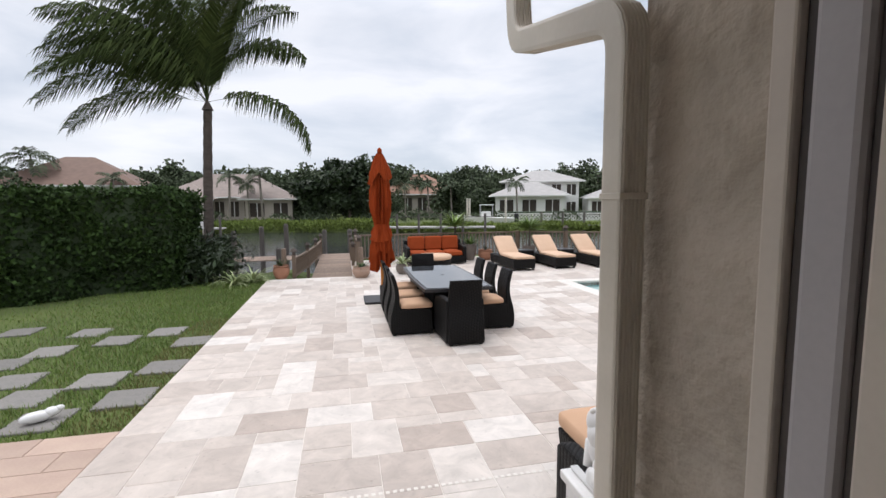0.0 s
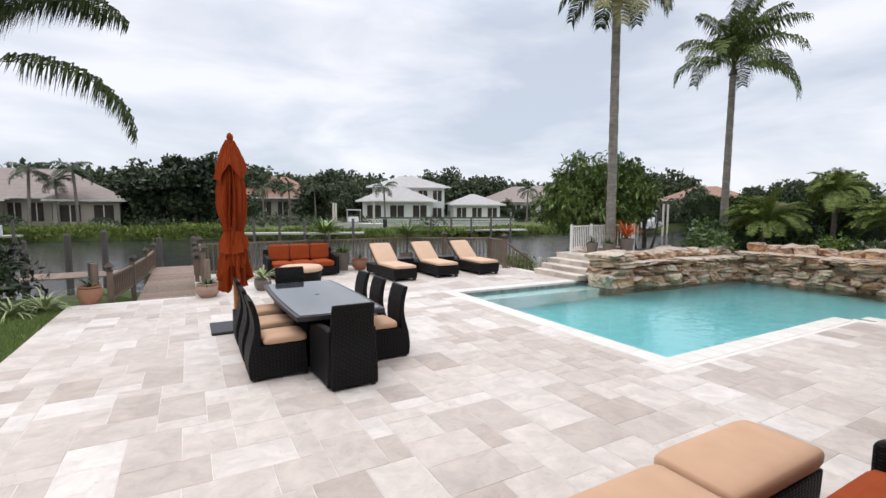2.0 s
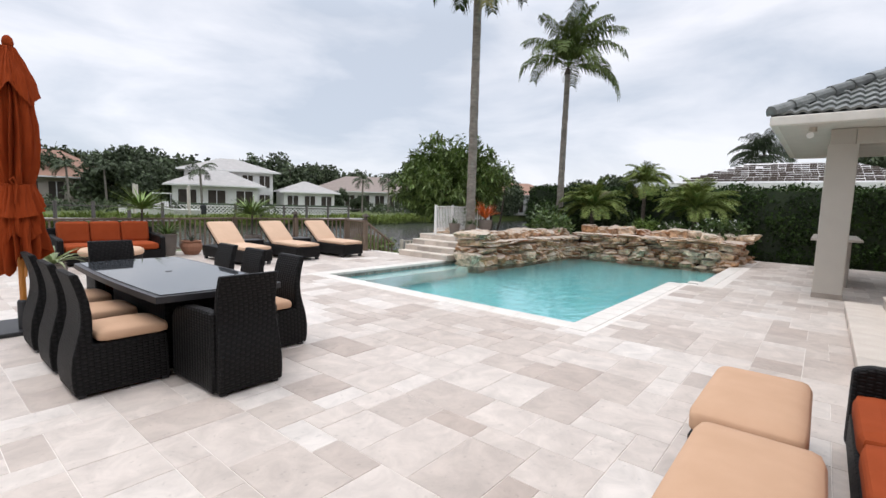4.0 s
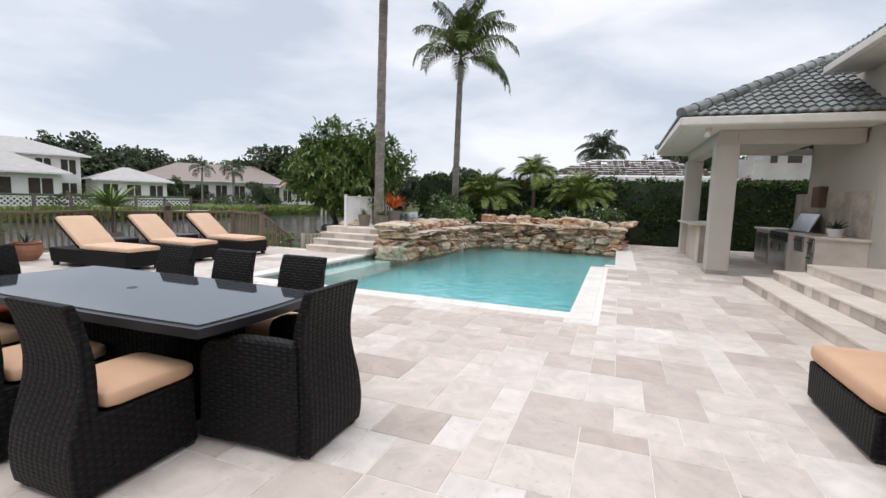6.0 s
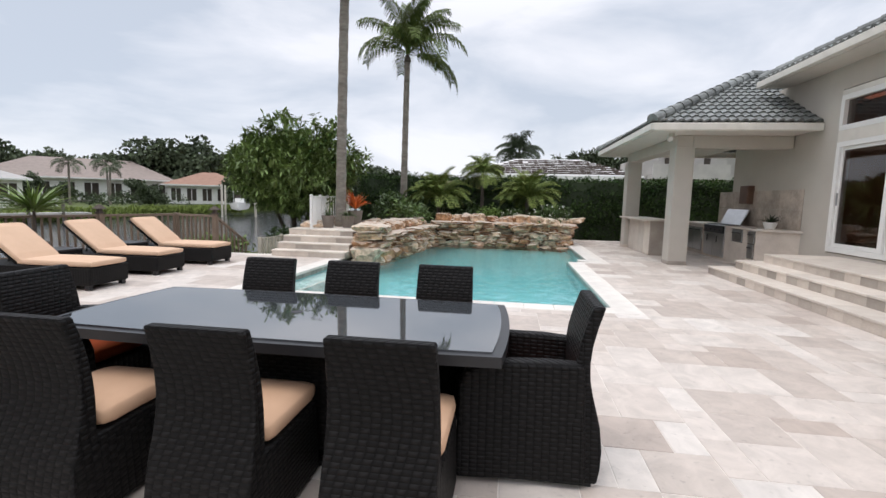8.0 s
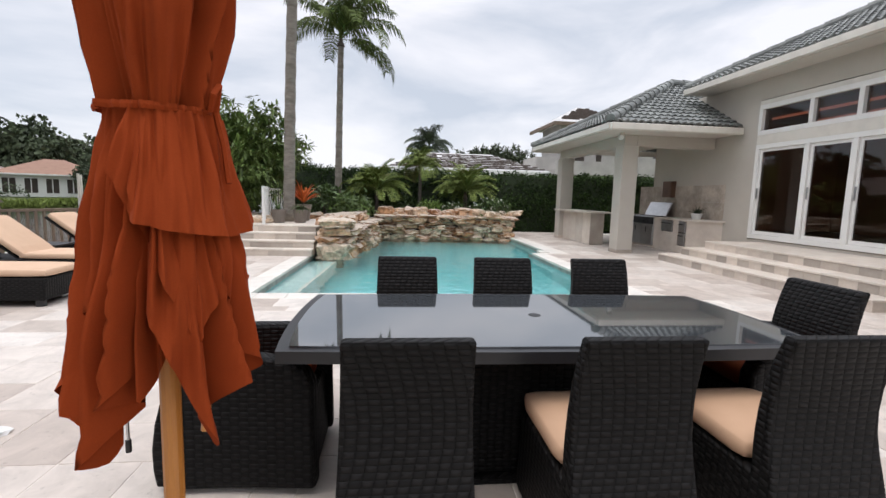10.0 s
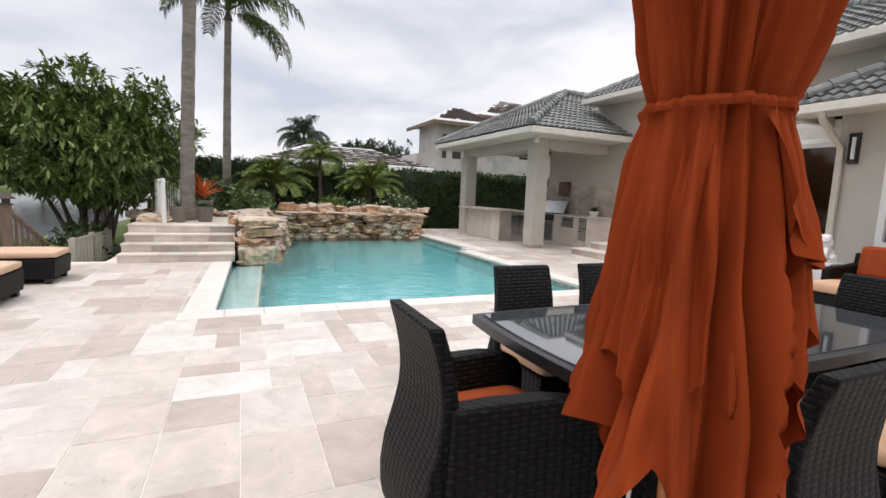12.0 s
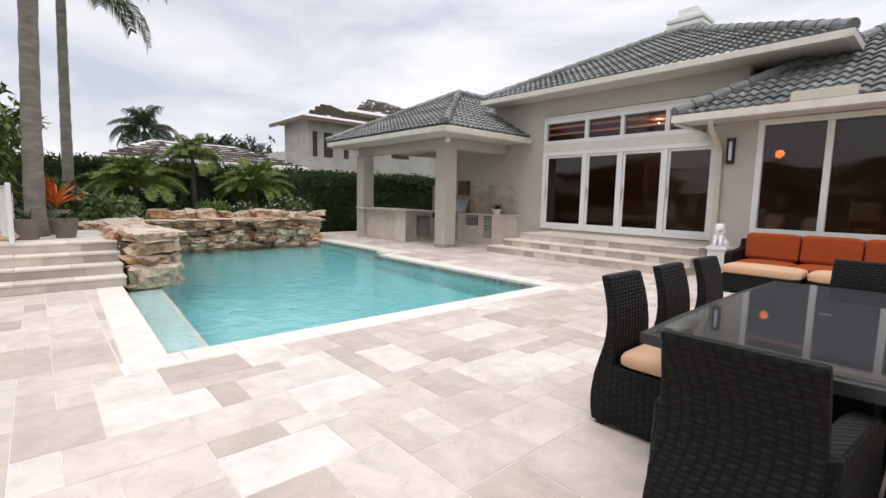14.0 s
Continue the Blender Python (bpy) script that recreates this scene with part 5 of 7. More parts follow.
for x0, x1, z0, z1 in ((11.75, 12.03, 0.22, 0.54), (11.75, 12.03, 0.57, 0.85), (12.32, 12.83, 0.56, 0.85), (14.70, 15.25, 0.12, 0.78), (15.29, 15.84, 0.12, 0.78)):
    dr = part("drawer" if x1 < 14 else "door", box(x0, x1, 0.101, 0.122, z0, z1, 0.006), M["steel"], kit, "stainless steel front")
    part("handle", tube([(x0 + 0.05, 0.15, z1 - 0.07), (x1 - 0.05, 0.15, z1 - 0.07)], 0.011, 8), M["black"], dr)
    # black plate behind the front draws the shaded gap round it
    part("gap", box(x0 - 0.012, x1 + 0.012, 0.098, 0.104, z0 - 0.012, z1 + 0.012), M["black"], dr)
splash = empty("backsplash", "mottled stone tiled wall behind the outdoor kitchen", "wall tiles", kind="structure")
for i in range(9):
    for j in range(2):
        part("tile", box(11.29 + i * 0.45, 11.29 + (i + 1) * 0.45 - 0.004, KW, KW + 0.014, 0.93 + j * 0.46, 0.93 + (j + 1) * 0.46 - 0.004, 0.002), M["splash"], splash)
grill = empty("gas_grill", "stainless steel gas grill with its lid open", "grill", pose(13.86, -0.15, 0))
part("body", box(-0.62, 0.62, -0.28, 0.27, 0.06, 0.93, 0.012), M["steel"], grill)
part("front_panel", box(-0.60, 0.60, 0.27, 0.31, 0.70, 0.90, 0.01), M["black"], grill, "black control panel")
for dx in (-0.59, 0.01):
    gd = part("door", box(dx, dx + 0.58, 0.27, 0.292, 0.10, 0.66, 0.006), M["steel"], grill)
    part("handle", tube([(dx + 0.29, 0.325, 0.45), (dx + 0.29, 0.325, 0.62)], 0.01, 8), M["black"], gd)
part("lid", box(-0.58, 0.58, -0.02, 0.02, 0.0, 0.46, 0.012), M["steel"], grill, "raised bright lid", pose(0, -0.12, 0.93, 24))
part("grate", box(-0.56, 0.56, -0.10, 0.24, 0.93, 0.945, 0.003), M["black"], grill)
for i in range(4):
    part("knob", lathe([(0.022, 0), (0.02, 0.03)], 10), M["black"], grill, "", pose(-0.42 + i * 0.28, 0.31, 0.79, -90))
cab = empty("wall_cabinet", "small dark wooden box on the kitchen wall", "cabinet", pose(13.6, KW, 1.75))
part("body", box(-0.22, 0.22, 0.0, 0.16, -0.24, 0.24, 0.01), mat("dark_wood", (0.16, 0.085, 0.055), (0.10, 0.05, 0.032), 4, 0.5, 0.1), cab)
part("front", box(-0.19, 0.19, 0.16, 0.172, -0.21, 0.21, 0.004), mat("dark_wood_front", (0.14, 0.075, 0.05), (0.09, 0.045, 0.03), 4, 0.5, 0.1), cab)
fl = empty("flood_light", "pale twin flood light under the pavilion eave", "lamp", pose(11.45, 2.20, KZ - 0.10))
part("mount", lathe([(0.06, -0.06), (0.06, 0.02)], 14), M["cream"], fl)
for s in (-1, 1):
    part("lamp_head", lathe([(0.03, 0), (0.055, 0.08), (0.055, 0.12)], 12), M["white"], fl, "", pose(0.05 * s, 0.03, -0.06, 0, 60 * s + 180, 0))


# ---- pots and plants in them ----
def blades(n, length, width, rng2, up=0.6, arch=0.7, z0=0.0, seg=5, spread=0.05):
    """Long arching strap leaves from one root, each folded along its middle."""
    vs, fs = [], []
    for _ in range(n):
        a = rng2.uniform(0, 6.283)
        L = length * rng2.uniform(0.65, 1.1)
        e = up + rng2.uniform(-0.35, 0.55)
        d = np.array([math.cos(a), math.sin(a), 0])
        s = np.array([-math.sin(a), math.cos(a), 0])
        p = d * spread * rng2.uniform(0, 1) + np.array([0, 0, z0])
        k = len(vs)
        ang = e
        for i in range(seg + 1):
            t = i / seg
            w = width * (1 - t ** 2) * (0.5 + 0.5 * min(1, t * 4)) + 0.001
            vs += [tuple(p - s * w), tuple(p + np.array([0, 0, -w * 0.4])), tuple(p + s * w)]
            p = p + (d * math.cos(ang) + np.array([0, 0, math.sin(ang)])) * L / seg
            ang -= arch * 2.0 / seg * rng2.uniform(0.6, 1.3)
        for i in range(seg):
            q = k + 3 * i
            fs += [(q, q + 1, q + 4, q + 3), (q + 1, q + 2, q + 5, q + 4)]
    return vs, fs


def potted(name, label, x, y, z, prof, pmat, leaf, n, length, width, up, arch, soil, seed, stem=0.0, group=""):
    o = empty(name, label, "potted plant", pose(x, y, z), group)
    part("pot", lathe(prof, 22), pmat, o, smooth=False)
    part("soil", lathe([(prof[-1][0] * 0.86, soil), (0.01, soil + 0.02)], 18), M["mulch"], o)
    r2 = np.random.default_rng(seed)
    if stem:
        part("stem", tube([(0, 0, soil), (0.02, 0.01, soil + stem)], [0.03, 0.025], 8), M["bark_dark"], o)
    vs, fs = blades(n, length, width, r2, up, arch, soil + stem)
    from_lists("foliage", vs, fs, leaf, o)
    return o


def urn(r, h):
    return [(r * 0.62, 0), (r * 0.9, h * 0.3), (r, h * 0.6), (r * 0.92, h * 0.85), (r * 0.80, h * 0.9), (r * 0.95, h * 0.95), (r * 0.95, h), (r * 0.80, h), (r * 0.78, h * 0.9)]


potted("potted_plant", "terracotta pot with a low spiky plant by the dock", -0.66, 12.18, 0, urn(0.22, 0.36), M["terracotta"], M["leaf"], 22, 0.34, 0.016, 0.8, 0.5, 0.33, 1)
potted("potted_plant", "pale clay bowl with low foliage at the patio edge", 1.47, 11.86, 0, urn(0.25, 0.30), mat("pale_clay", (0.48, 0.33, 0.25), (0.38, 0.25, 0.185), 5, 0.8, 0.2, stain=0.25, stain_scale=5), M["leaf"], 26, 0.34, 0.02, 0.6, 0.7, 0.27, 2)
potted("potted_plant", "tall taupe pot with a spiky green plant beside the sofa", 5.36, 14.72, 0, [(0.17, 0), (0.23, 0.50), (0.245, 0.52), (0.245, 0.56), (0.205, 0.56), (0.20, 0.5)], M["taupe"], M["leaf_light"], 40, 0.55, 0.022, 0.9, 0.5, 0.5, 3)
potted("potted_plant", "terracotta bowl with sparse stems by the railing", 5.90, 14.62, 0, urn(0.26, 0.36), M["terracotta"], M["leaf_dark"], 16, 0.3, 0.012, 0.9, 0.4, 0.33, 4)
potted("potted_yucca", "spiky light green yucca in a pot at the railing", 4.88, 14.98, 0, [(0.17, 0), (0.22, 0.42), (0.22, 0.46), (0.18, 0.46), (0.18, 0.42)], M["taupe"], M["leaf_light"], 120, 0.85, 0.026, 0.45, 0.3, 0.42, 5, 0.75, "yuccas at the railing")
potted("potted_yucca", "spiky light green yucca in a pot behind the loungers", 7.55, 14.60, 0, [(0.17, 0), (0.22, 0.42), (0.22, 0.46), (0.18, 0.46), (0.18, 0.42)], M["taupe"], M["leaf_light"], 130, 0.85, 0.026, 0.45, 0.3, 0.42, 6, 0.62, "yuccas at the railing")
potted("potted_plant", "striped agave in a dark pot by the umbrella", 2.65, 12.15, 0, urn(0.2, 0.3), M["taupe"], M["variegated"], 22, 0.55, 0.035, 0.6, 0.6, 0.28, 7)
potted("potted_plant", "small white pot with dark foliage on the kitchen counter", 11.85, -0.25, 0.925, [(0.10, 0), (0.14, 0.14), (0.14, 0.16), (0.11, 0.16), (0.11, 0.13)], M["white"], M["leaf_dark"], 40, 0.30, 0.016, 0.9, 0.5, 0.13, 8)
potted("potted_bromeliad", "orange bromeliad in a tall grey pot on the landing", 13.05, 10.25, 0.6, [(0.16, 0), (0.22, 0.40), (0.22, 0.44), (0.18, 0.44), (0.18, 0.4)], M["taupe"], M["flower_o"], 60, 0.65, 0.030, 0.9, 0.35, 0.4, 9, 0.1)
potted("potted_plant", "grey pot with trailing greenery on the landing", 12.15, 10.15, 0.6, [(0.13, 0), (0.18, 0.30), (0.18, 0.33), (0.15, 0.33), (0.15, 0.3)], M["taupe"], M["leaf"], 46, 0.36, 0.014, 0.7, 0.9, 0.3, 10)
potted("potted_plant", "grey pot with fine stems on the landing", 11.95, 10.62, 0.6, [(0.13, 0), (0.18, 0.30), (0.18, 0.33), (0.15, 0.33), (0.15, 0.3)], M["taupe"], M["leaf"], 30, 0.3, 0.012, 1.0, 0.4, 0.3, 11)


# ---- white gate and railings ----
def picket_run(parent, p0, p1, z0, h, mtl, pitch=0.11, r=0.014, rail=0.03, solid=False):
    a, b = Vector((*p0, 0)), Vector((*p1, 0))
    L = (b - a).length
    ang = math.degrees(math.atan2(b.y - a.y, b.x - a.x))
    m0 = pose(a.x, a.y, 0, 0, 0, ang)
    part("top_rail", box(0, L, -rail * 0.7, rail * 0.7, z0 + h - rail, z0 + h, 0.004), mtl, parent, "", m0)
    part("bottom_rail", box(0, L, -rail * 0.5, rail * 0.5, z0 + 0.08, z0 + 0.08 + rail, 0.004), mtl, parent, "", m0)
    k = max(2, round(L / pitch))
    me = mesh_of("baluster", box(-r, r, -r, r, z0 + 0.08 + rail, z0 + h - rail), mtl)
    for q in range(k):
        o = new("baluster", me)
        o.parent = parent
        o.matrix_basis = m0 @ pose((q + 0.5) * L / k, 0, 0)


gate = empty("white_gate", "white metal picket gate on the landing", "gate")
picket_run(gate, (11.28, 10.80), (13.3, 11.2), 0.60, 0.84, M["white"], 0.10, 0.012)
picket_run(gate, (13.3, 11.2), (14.1, 10.85), 0.60, 0.84, M["white"], 0.10, 0.012)
for gxp, gyp in ((11.25, 10.79), (12.3, 11.0), (13.3, 11.2), (14.12, 10.85)):
    part("post", box(gxp - 0.03, gxp + 0.03, gyp - 0.03, gyp + 0.03, 0.60, 1.48, 0.004), M["white"], gate)
low = empty("picket_fence", "low white picket fence below the patio", "fence")
picket_run(low, (11.3, 12.3), (13.6, 12.15), -0.45, 0.75, M["cream"], 0.16, 0.03)
for gxp in (11.3, 12.45, 13.6):
    part("post", box(gxp - 0.04, gxp + 0.04, 12.20, 12.28, -0.5, 0.34), M["cream"], low)


def rail_post(parent, x, y, z0, z1, cap=True):
    part("post", box(x - 0.05, x + 0.05, y - 0.05, y + 0.05, z0, z1, 0.006), M["railwood"], parent)
    if cap:
        bm = bmesh.new()
        for r0, r1, a, b in ((0.065, 0.065, 0, 0.03), (0.04, 0.04, 0.03, 0.10), (0.095, 0.085, 0.10, 0.12), (0.085, 0.012, 0.12, 0.20)):
            s = [bm.verts.new((x + i * r0, y + j * r0, z1 + a)) for i, j in ((-1, -1), (1, -1), (1, 1), (-1, 1))]
            t = [bm.verts.new((x + i * r1, y + j * r1, z1 + b)) for i, j in ((-1, -1), (1, -1), (1, 1), (-1, 1))]
            bm.faces.new(s[::-1])
            bm.faces.new(t)
            for i in range(4):
                bm.faces.new((s[i], s[(i + 1) % 4], t[(i + 1) % 4], t[i]))
        part("post_cap", bm, M["bark_dark"], parent, "dark bronze lantern cap")


rl = empty("deck_railing", "weathered brown wooden railing along the canal side", "railing", kind="structure")
RAIL = [(1.42, 12.3), (1.42, 15.35), (4.4, 15.35), (7.4, 15.35), (9.0, 14.65), (10.45, 13.95), (10.22, 12.75)]
for i in range(len(RAIL) - 1):
    picket_run(rl, RAIL[i], RAIL[i + 1], 0.0, 0.93, M["railwood"], 0.13, 0.018, 0.05)
for i, (x, y) in enumerate(RAIL):
    rail_post(rl, x, y, -0.3, 0.95, i in (0, 1, 6, 4))
for q in range(8):
    t = (q + 0.5) / 8
    x, y = 10.22 + 1.0 * t, 12.75 - 0.22 * t
    part("baluster", box(x - 0.018, x + 0.018, y - 0.018, y + 0.018, 0.05 - 0.85 * t, 0.88 - 0.72 * t), M["railwood"], rl)
part("stair_rail", tube([(10.22, 12.75, 0.90), (11.25, 12.52, 0.15)], 0.035, 8), M["railwood"], rl)
part("stair_stringer", tube([(10.22, 12.75, 0.06), (11.25, 12.52, -0.75)], 0.06, 8), M["railwood"], rl)

dock = empty("dock", "weathered wooden dock walkway with railings over the canal", "dock", kind="structure")
for q in range(46):
    y = 12.07 + q * 0.145
    part("plank", box(0.10, 1.25, y, y + 0.138, -0.10, -0.065, 0.004), M["deckwood"], dock)
for x in (0.2, 1.15):
    part("joist", box(x - 0.04, x + 0.04, 12.07, 18.7, -0.26, -0.102), M["pile"], dock)
for q in range(20):
    part("plank", box(-3.2 + q * 0.165, -3.2 + q * 0.165 + 0.155, 17.3, 18.7, -0.12, -0.085, 0.004), M["deckwood"], dock)
LR = [(-0.35, 12.45), (-0.12, 14.4), (0.02, 16.4), (0.1, 18.6)]
for i in range(3):
    picket_run(dock, LR[i], LR[i + 1], -0.1, 0.62, M["railwood"], 0.15, 0.02, 0.05)
for x, y in LR:
    rail_post(dock, x, y, -2.4, 0.60)
for x, y in ((1.30, 14.3), (1.30, 16.3), (1.30, 18.6)):
    rail_post(dock, x, y, -2.4, 0.60)
for x, y, h in ((-3.2, 18.6, 0.9), (-2.4, 20.0, 1.0), (-1.4, 20.0, 1.1), (-3.2, 17.3, 0.5), (0.2, 20.2, 0.8), (1.3, 20.2, 0.8), (-1.4, 17.4, 0.3)):
    part("pile", lathe([(0.10, -2.6), (0.10, h), (0.07, h + 0.06)], 12, cx=x, cy=y), M["pile"], dock)
part("stump_post", lathe([(0.07, 0.0), (0.065, 0.78)], 12, cx=-0.62, cy=12.55), M["deckwood"], dock)
part("stump_post", lathe([(0.07, 0.0), (0.065, 0.80)], 12, cx=1.48, cy=12.10), M["deckwood"], dock)


# ---- palms ----
def frond(vs, fs, root, az, elev, length, rng2, leaf_len=0.55, leaf_w=0.022, sag=1.1, nl=26, hang=0.6, rise=0.15, wind=0.0):
    """One feather frond: a thin bending rib with pairs of hanging leaflets."""
    p = np.array(root, float)
    d0 = np.array([math.cos(az), math.sin(az), 0])
    s0 = np.array([-math.sin(az), math.cos(az), 0])
    seg = 12
    ang = elev
    pts = [p.copy()]
    dirs = []
    for i in range(seg):
        d = d0 * math.cos(ang) + np.array([0, 0, math.sin(ang)])
        dirs.append(d)
        p = p + d * length / seg
        pts.append(p.copy())
        ang -= sag / seg * (0.5 + 1.2 * i / seg)
    dirs.append(dirs[-1])
    for i in range(seg):
        w = 0.022 * (1 - i / seg) + 0.004
        k = len(vs)
        vs += [tuple(pts[i] - s0 * w), tuple(pts[i] + s0 * w), tuple(pts[i + 1] + s0 * w * 0.9), tuple(pts[i + 1] - s0 * w * 0.9)]
        fs.append((k, k + 1, k + 2, k + 3))
    for j in range(nl):
        t = 0.12 + 0.88 * (j + rng2.uniform(0, 0.6)) / nl
        f = min(t * seg, seg - 1e-3)
        i = int(f)
        q = pts[i] + (pts[i + 1] - pts[i]) * (f - i)
        d = dirs[i]
        L = leaf_len * (0.45 + 0.75 * math.sin(math.pi * min(t * 0.85 + 0.12, 1))) * rng2.uniform(0.8, 1.1)
        for sg in (-1, 1):
            out = s0 * sg * 0.75 + d * 0.65 + np.array([0, 0, rise])
            out /= np.linalg.norm(out)
            mid = q + out * L * 0.5
            dn = out + np.array([-wind, 0, -hang * 2.0 * rng2.uniform(0.6, 1.4)])
            dn /= np.linalg.norm(dn)
            tip = mid + dn * L * 0.55
            wv = d * leaf_w
            k = len(vs)
            vs += [tuple(q - wv * 0.6), tuple(q + wv * 0.6), tuple(mid + wv), tuple(mid - wv), tuple(tip)]
            fs += [(k, k + 1, k + 2, k + 3), (k + 3, k + 2, k + 4)]


def palm(name, label, base, lean, height, r0, r1, fronds, leaf_len, seed, bark="bark", leafm="frond", nl=26, yellow=(), group="", leaf_w=0.022, hang=0.6, rise=0.15, wind=0.0):
    """fronds: rows of azimuth, elevation, length, sag, in degrees and metres."""
    o = empty(name, label, "palm tree", pose(*base), group)
    r2 = np.random.default_rng(seed)
    n = 26
    pts, rad = [], []
    for i in range(n + 1):
        t = i / n
        pts.append((lean[0] * t ** 1.5, lean[1] * t ** 1.5, height * t))
        rad.append((r0 + (r1 - r0) * t ** 0.5) * (1 + (0.05 if i % 2 else -0.03)) * (1.25 if i == 0 else 1))
    part("trunk", tube(pts, rad, 12), M[bark], o, smooth=True)
    top = (lean[0], lean[1], height)
    part("crownshaft", tube([top, (top[0], top[1], top[2] + 0.35)], [r1 * 1.4, r1 * 0.15], 10), M["bark_dark"], o)
    vs, fs, vy, fy = [], [], [], []
    for i, (az, el, L, sag) in enumerate(fronds):
        a, b = (vy, fy) if i in yellow else (vs, fs)
        frond(a, b, (top[0], top[1], top[2] + 0.25), radians(az), radians(el), L, r2, leaf_len, leaf_w, sag, nl, hang, rise, wind)
    from_lists("crown", vs, fs, M[leafm], o)
    if vy:
        from_lists("old_fronds", vy, fy, M["frond_y"], o, "yellowing fronds")
    return o


r3 = np.random.default_rng(77)
F0 = [(-4, 14, 4.0, 1.75), (176, 40, 4.8, 1.35), (190, 22, 4.7, 1.15), (168, 56, 4.9, 1.5), (200, 60, 4.9, 1.5), (150, 46, 4.3, 1.7), (184, 8, 4.2, 1.0), (225, 40, 4.2, 1.6), (250, 74, 4.4, 1.1), (120, 62, 4.4, 1.6), (30, 72, 3.9, 1.7), (8, 70, 4.1, 1.9), (-25, 70, 4.4, 1.4), (80, 74, 4.4, 1.2), (300, 66, 3.9, 1.2), (210, 80, 4.6, 1.0), (320, 78, 4.4, 1.2), (176, 72, 4.9, 1.3), (196, 34, 4.6, 1.3), (20, 82, 4.6, 0.9), (100, 86, 4.6, 0.7), (260, 84, 4.6, 0.8), (182, 50, 4.8, 1.6), (204, 48, 4.6, 1.6), (186, 66, 5.0, 1.7), (160, 78, 4.8, 1.3), (216, 56, 4.6, 1.8), (140, 70, 4.6, 1.6), (232, 75, 4.6, 1.4), (350, 84, 4.4, 0.9)]
palm("coconut_palm", "tall coconut palm with wind-blown drooping fronds by the water", (-3.45, 16.0, -0.5), (0.22, 0.0), 5.62, 0.19, 0.13, F0, 1.15, 1, "bark_dark", "frond", 84, leaf_w=0.023, hang=1.5, wind=1.3)
F1 = [(az, el, r3.uniform(1.7, 2.1), sag) for az, el, sag in ((205, -5, 1.5), (250, -15, 1.4), (175, 10, 1.6), (290, 0, 1.6), (140, 15, 1.5), (330, 10, 1.6), (20, 15, 1.6), (60, 10, 1.6), (100, 15, 1.6), (220, 45, 1.5), (300, 50, 1.4), (40, 55, 1.4), (130, 60, 1.3), (230, -35, 0.9))]
palm("palm_tree", "slim grey palm with yellowing fronds on the landing", (12.62, 10.52, 0.60), (-0.42, -0.30), 7.5, 0.155, 0.115, F1, 0.60, 2, "bark", "frond", 30, (0, 1, 3, 13), leaf_w=0.03, hang=0.9)
F2 = [(az, el, r3.uniform(2.1, 2.6), sag) for az, el, sag in ((230, 30, 2.1), (262, 40, 1.9), (200, 42, 2.0), (300, 8, 1.5), (278, 0, 1.6), (330, 40, 2.0), (170, 45, 2.0), (20, 38, 2.1), (70, 40, 2.0), (120, 36, 2.1), (240, 60, 1.5), (290, 64, 1.5), (200, 66, 1.5), (100, 64, 1.5), (340, 68, 1.4), (50, 70, 1.4), (150, 76, 1.0), (250, 82, 0.7), (310, 84, 0.7), (20, 84, 0.6), (215, 74, 1.2), (272, 72, 1.2))]
palm("palm_tree", "slim palm with a full green crown behind the pool", (17.5, 9.85, 0.5), (-0.12, -0.10), 5.95, 0.15, 0.10, F2, 0.62, 3, "bark", "frond_m", 44, leaf_w=0.022, hang=1.0)


def rosette(n, L, seed, lo=0, hi=82, sag=1.3):
    r = np.random.default_rng(seed)
    return [(i * 137.5 % 360, lo + (hi - lo) * ((i * 0.7549) % 1), L * r.uniform(0.8, 1.1), sag * r.uniform(0.8, 1.2)) for i in range(n)]


palm("pygmy_palm", "small date palm in the planting bed", (17.85, 6.85, 0.47), (0.05, 0.0), 1.75, 0.075, 0.06, rosette(46, 0.95, 4, -5, 88, 1.7), 0.22, 5, "bark_dark", "frond_l", 34, (3, 8, 16), leaf_w=0.010, hang=0.35, rise=0.6)
palm("pygmy_palm", "low bushy date palm in the planting bed", (17.3, 8.45, 0.47), (0, 0), 0.75, 0.08, 0.07, rosette(60, 1.3, 6, 8, 88, 1.35), 0.27, 7, "bark_dark", "frond_l", 44, (5,), leaf_w=0.010, hang=0.3, rise=0.7)
palm("pygmy_palm", "low bushy date palm beside the hedge", (17.55, 5.15, 0.47), (0, 0), 0.80, 0.08, 0.07, rosette(60, 1.3, 8, 8, 88, 1.35), 0.27, 9, "bark_dark", "frond_l", 44, (9,), leaf_w=0.010, hang=0.3, rise=0.7)


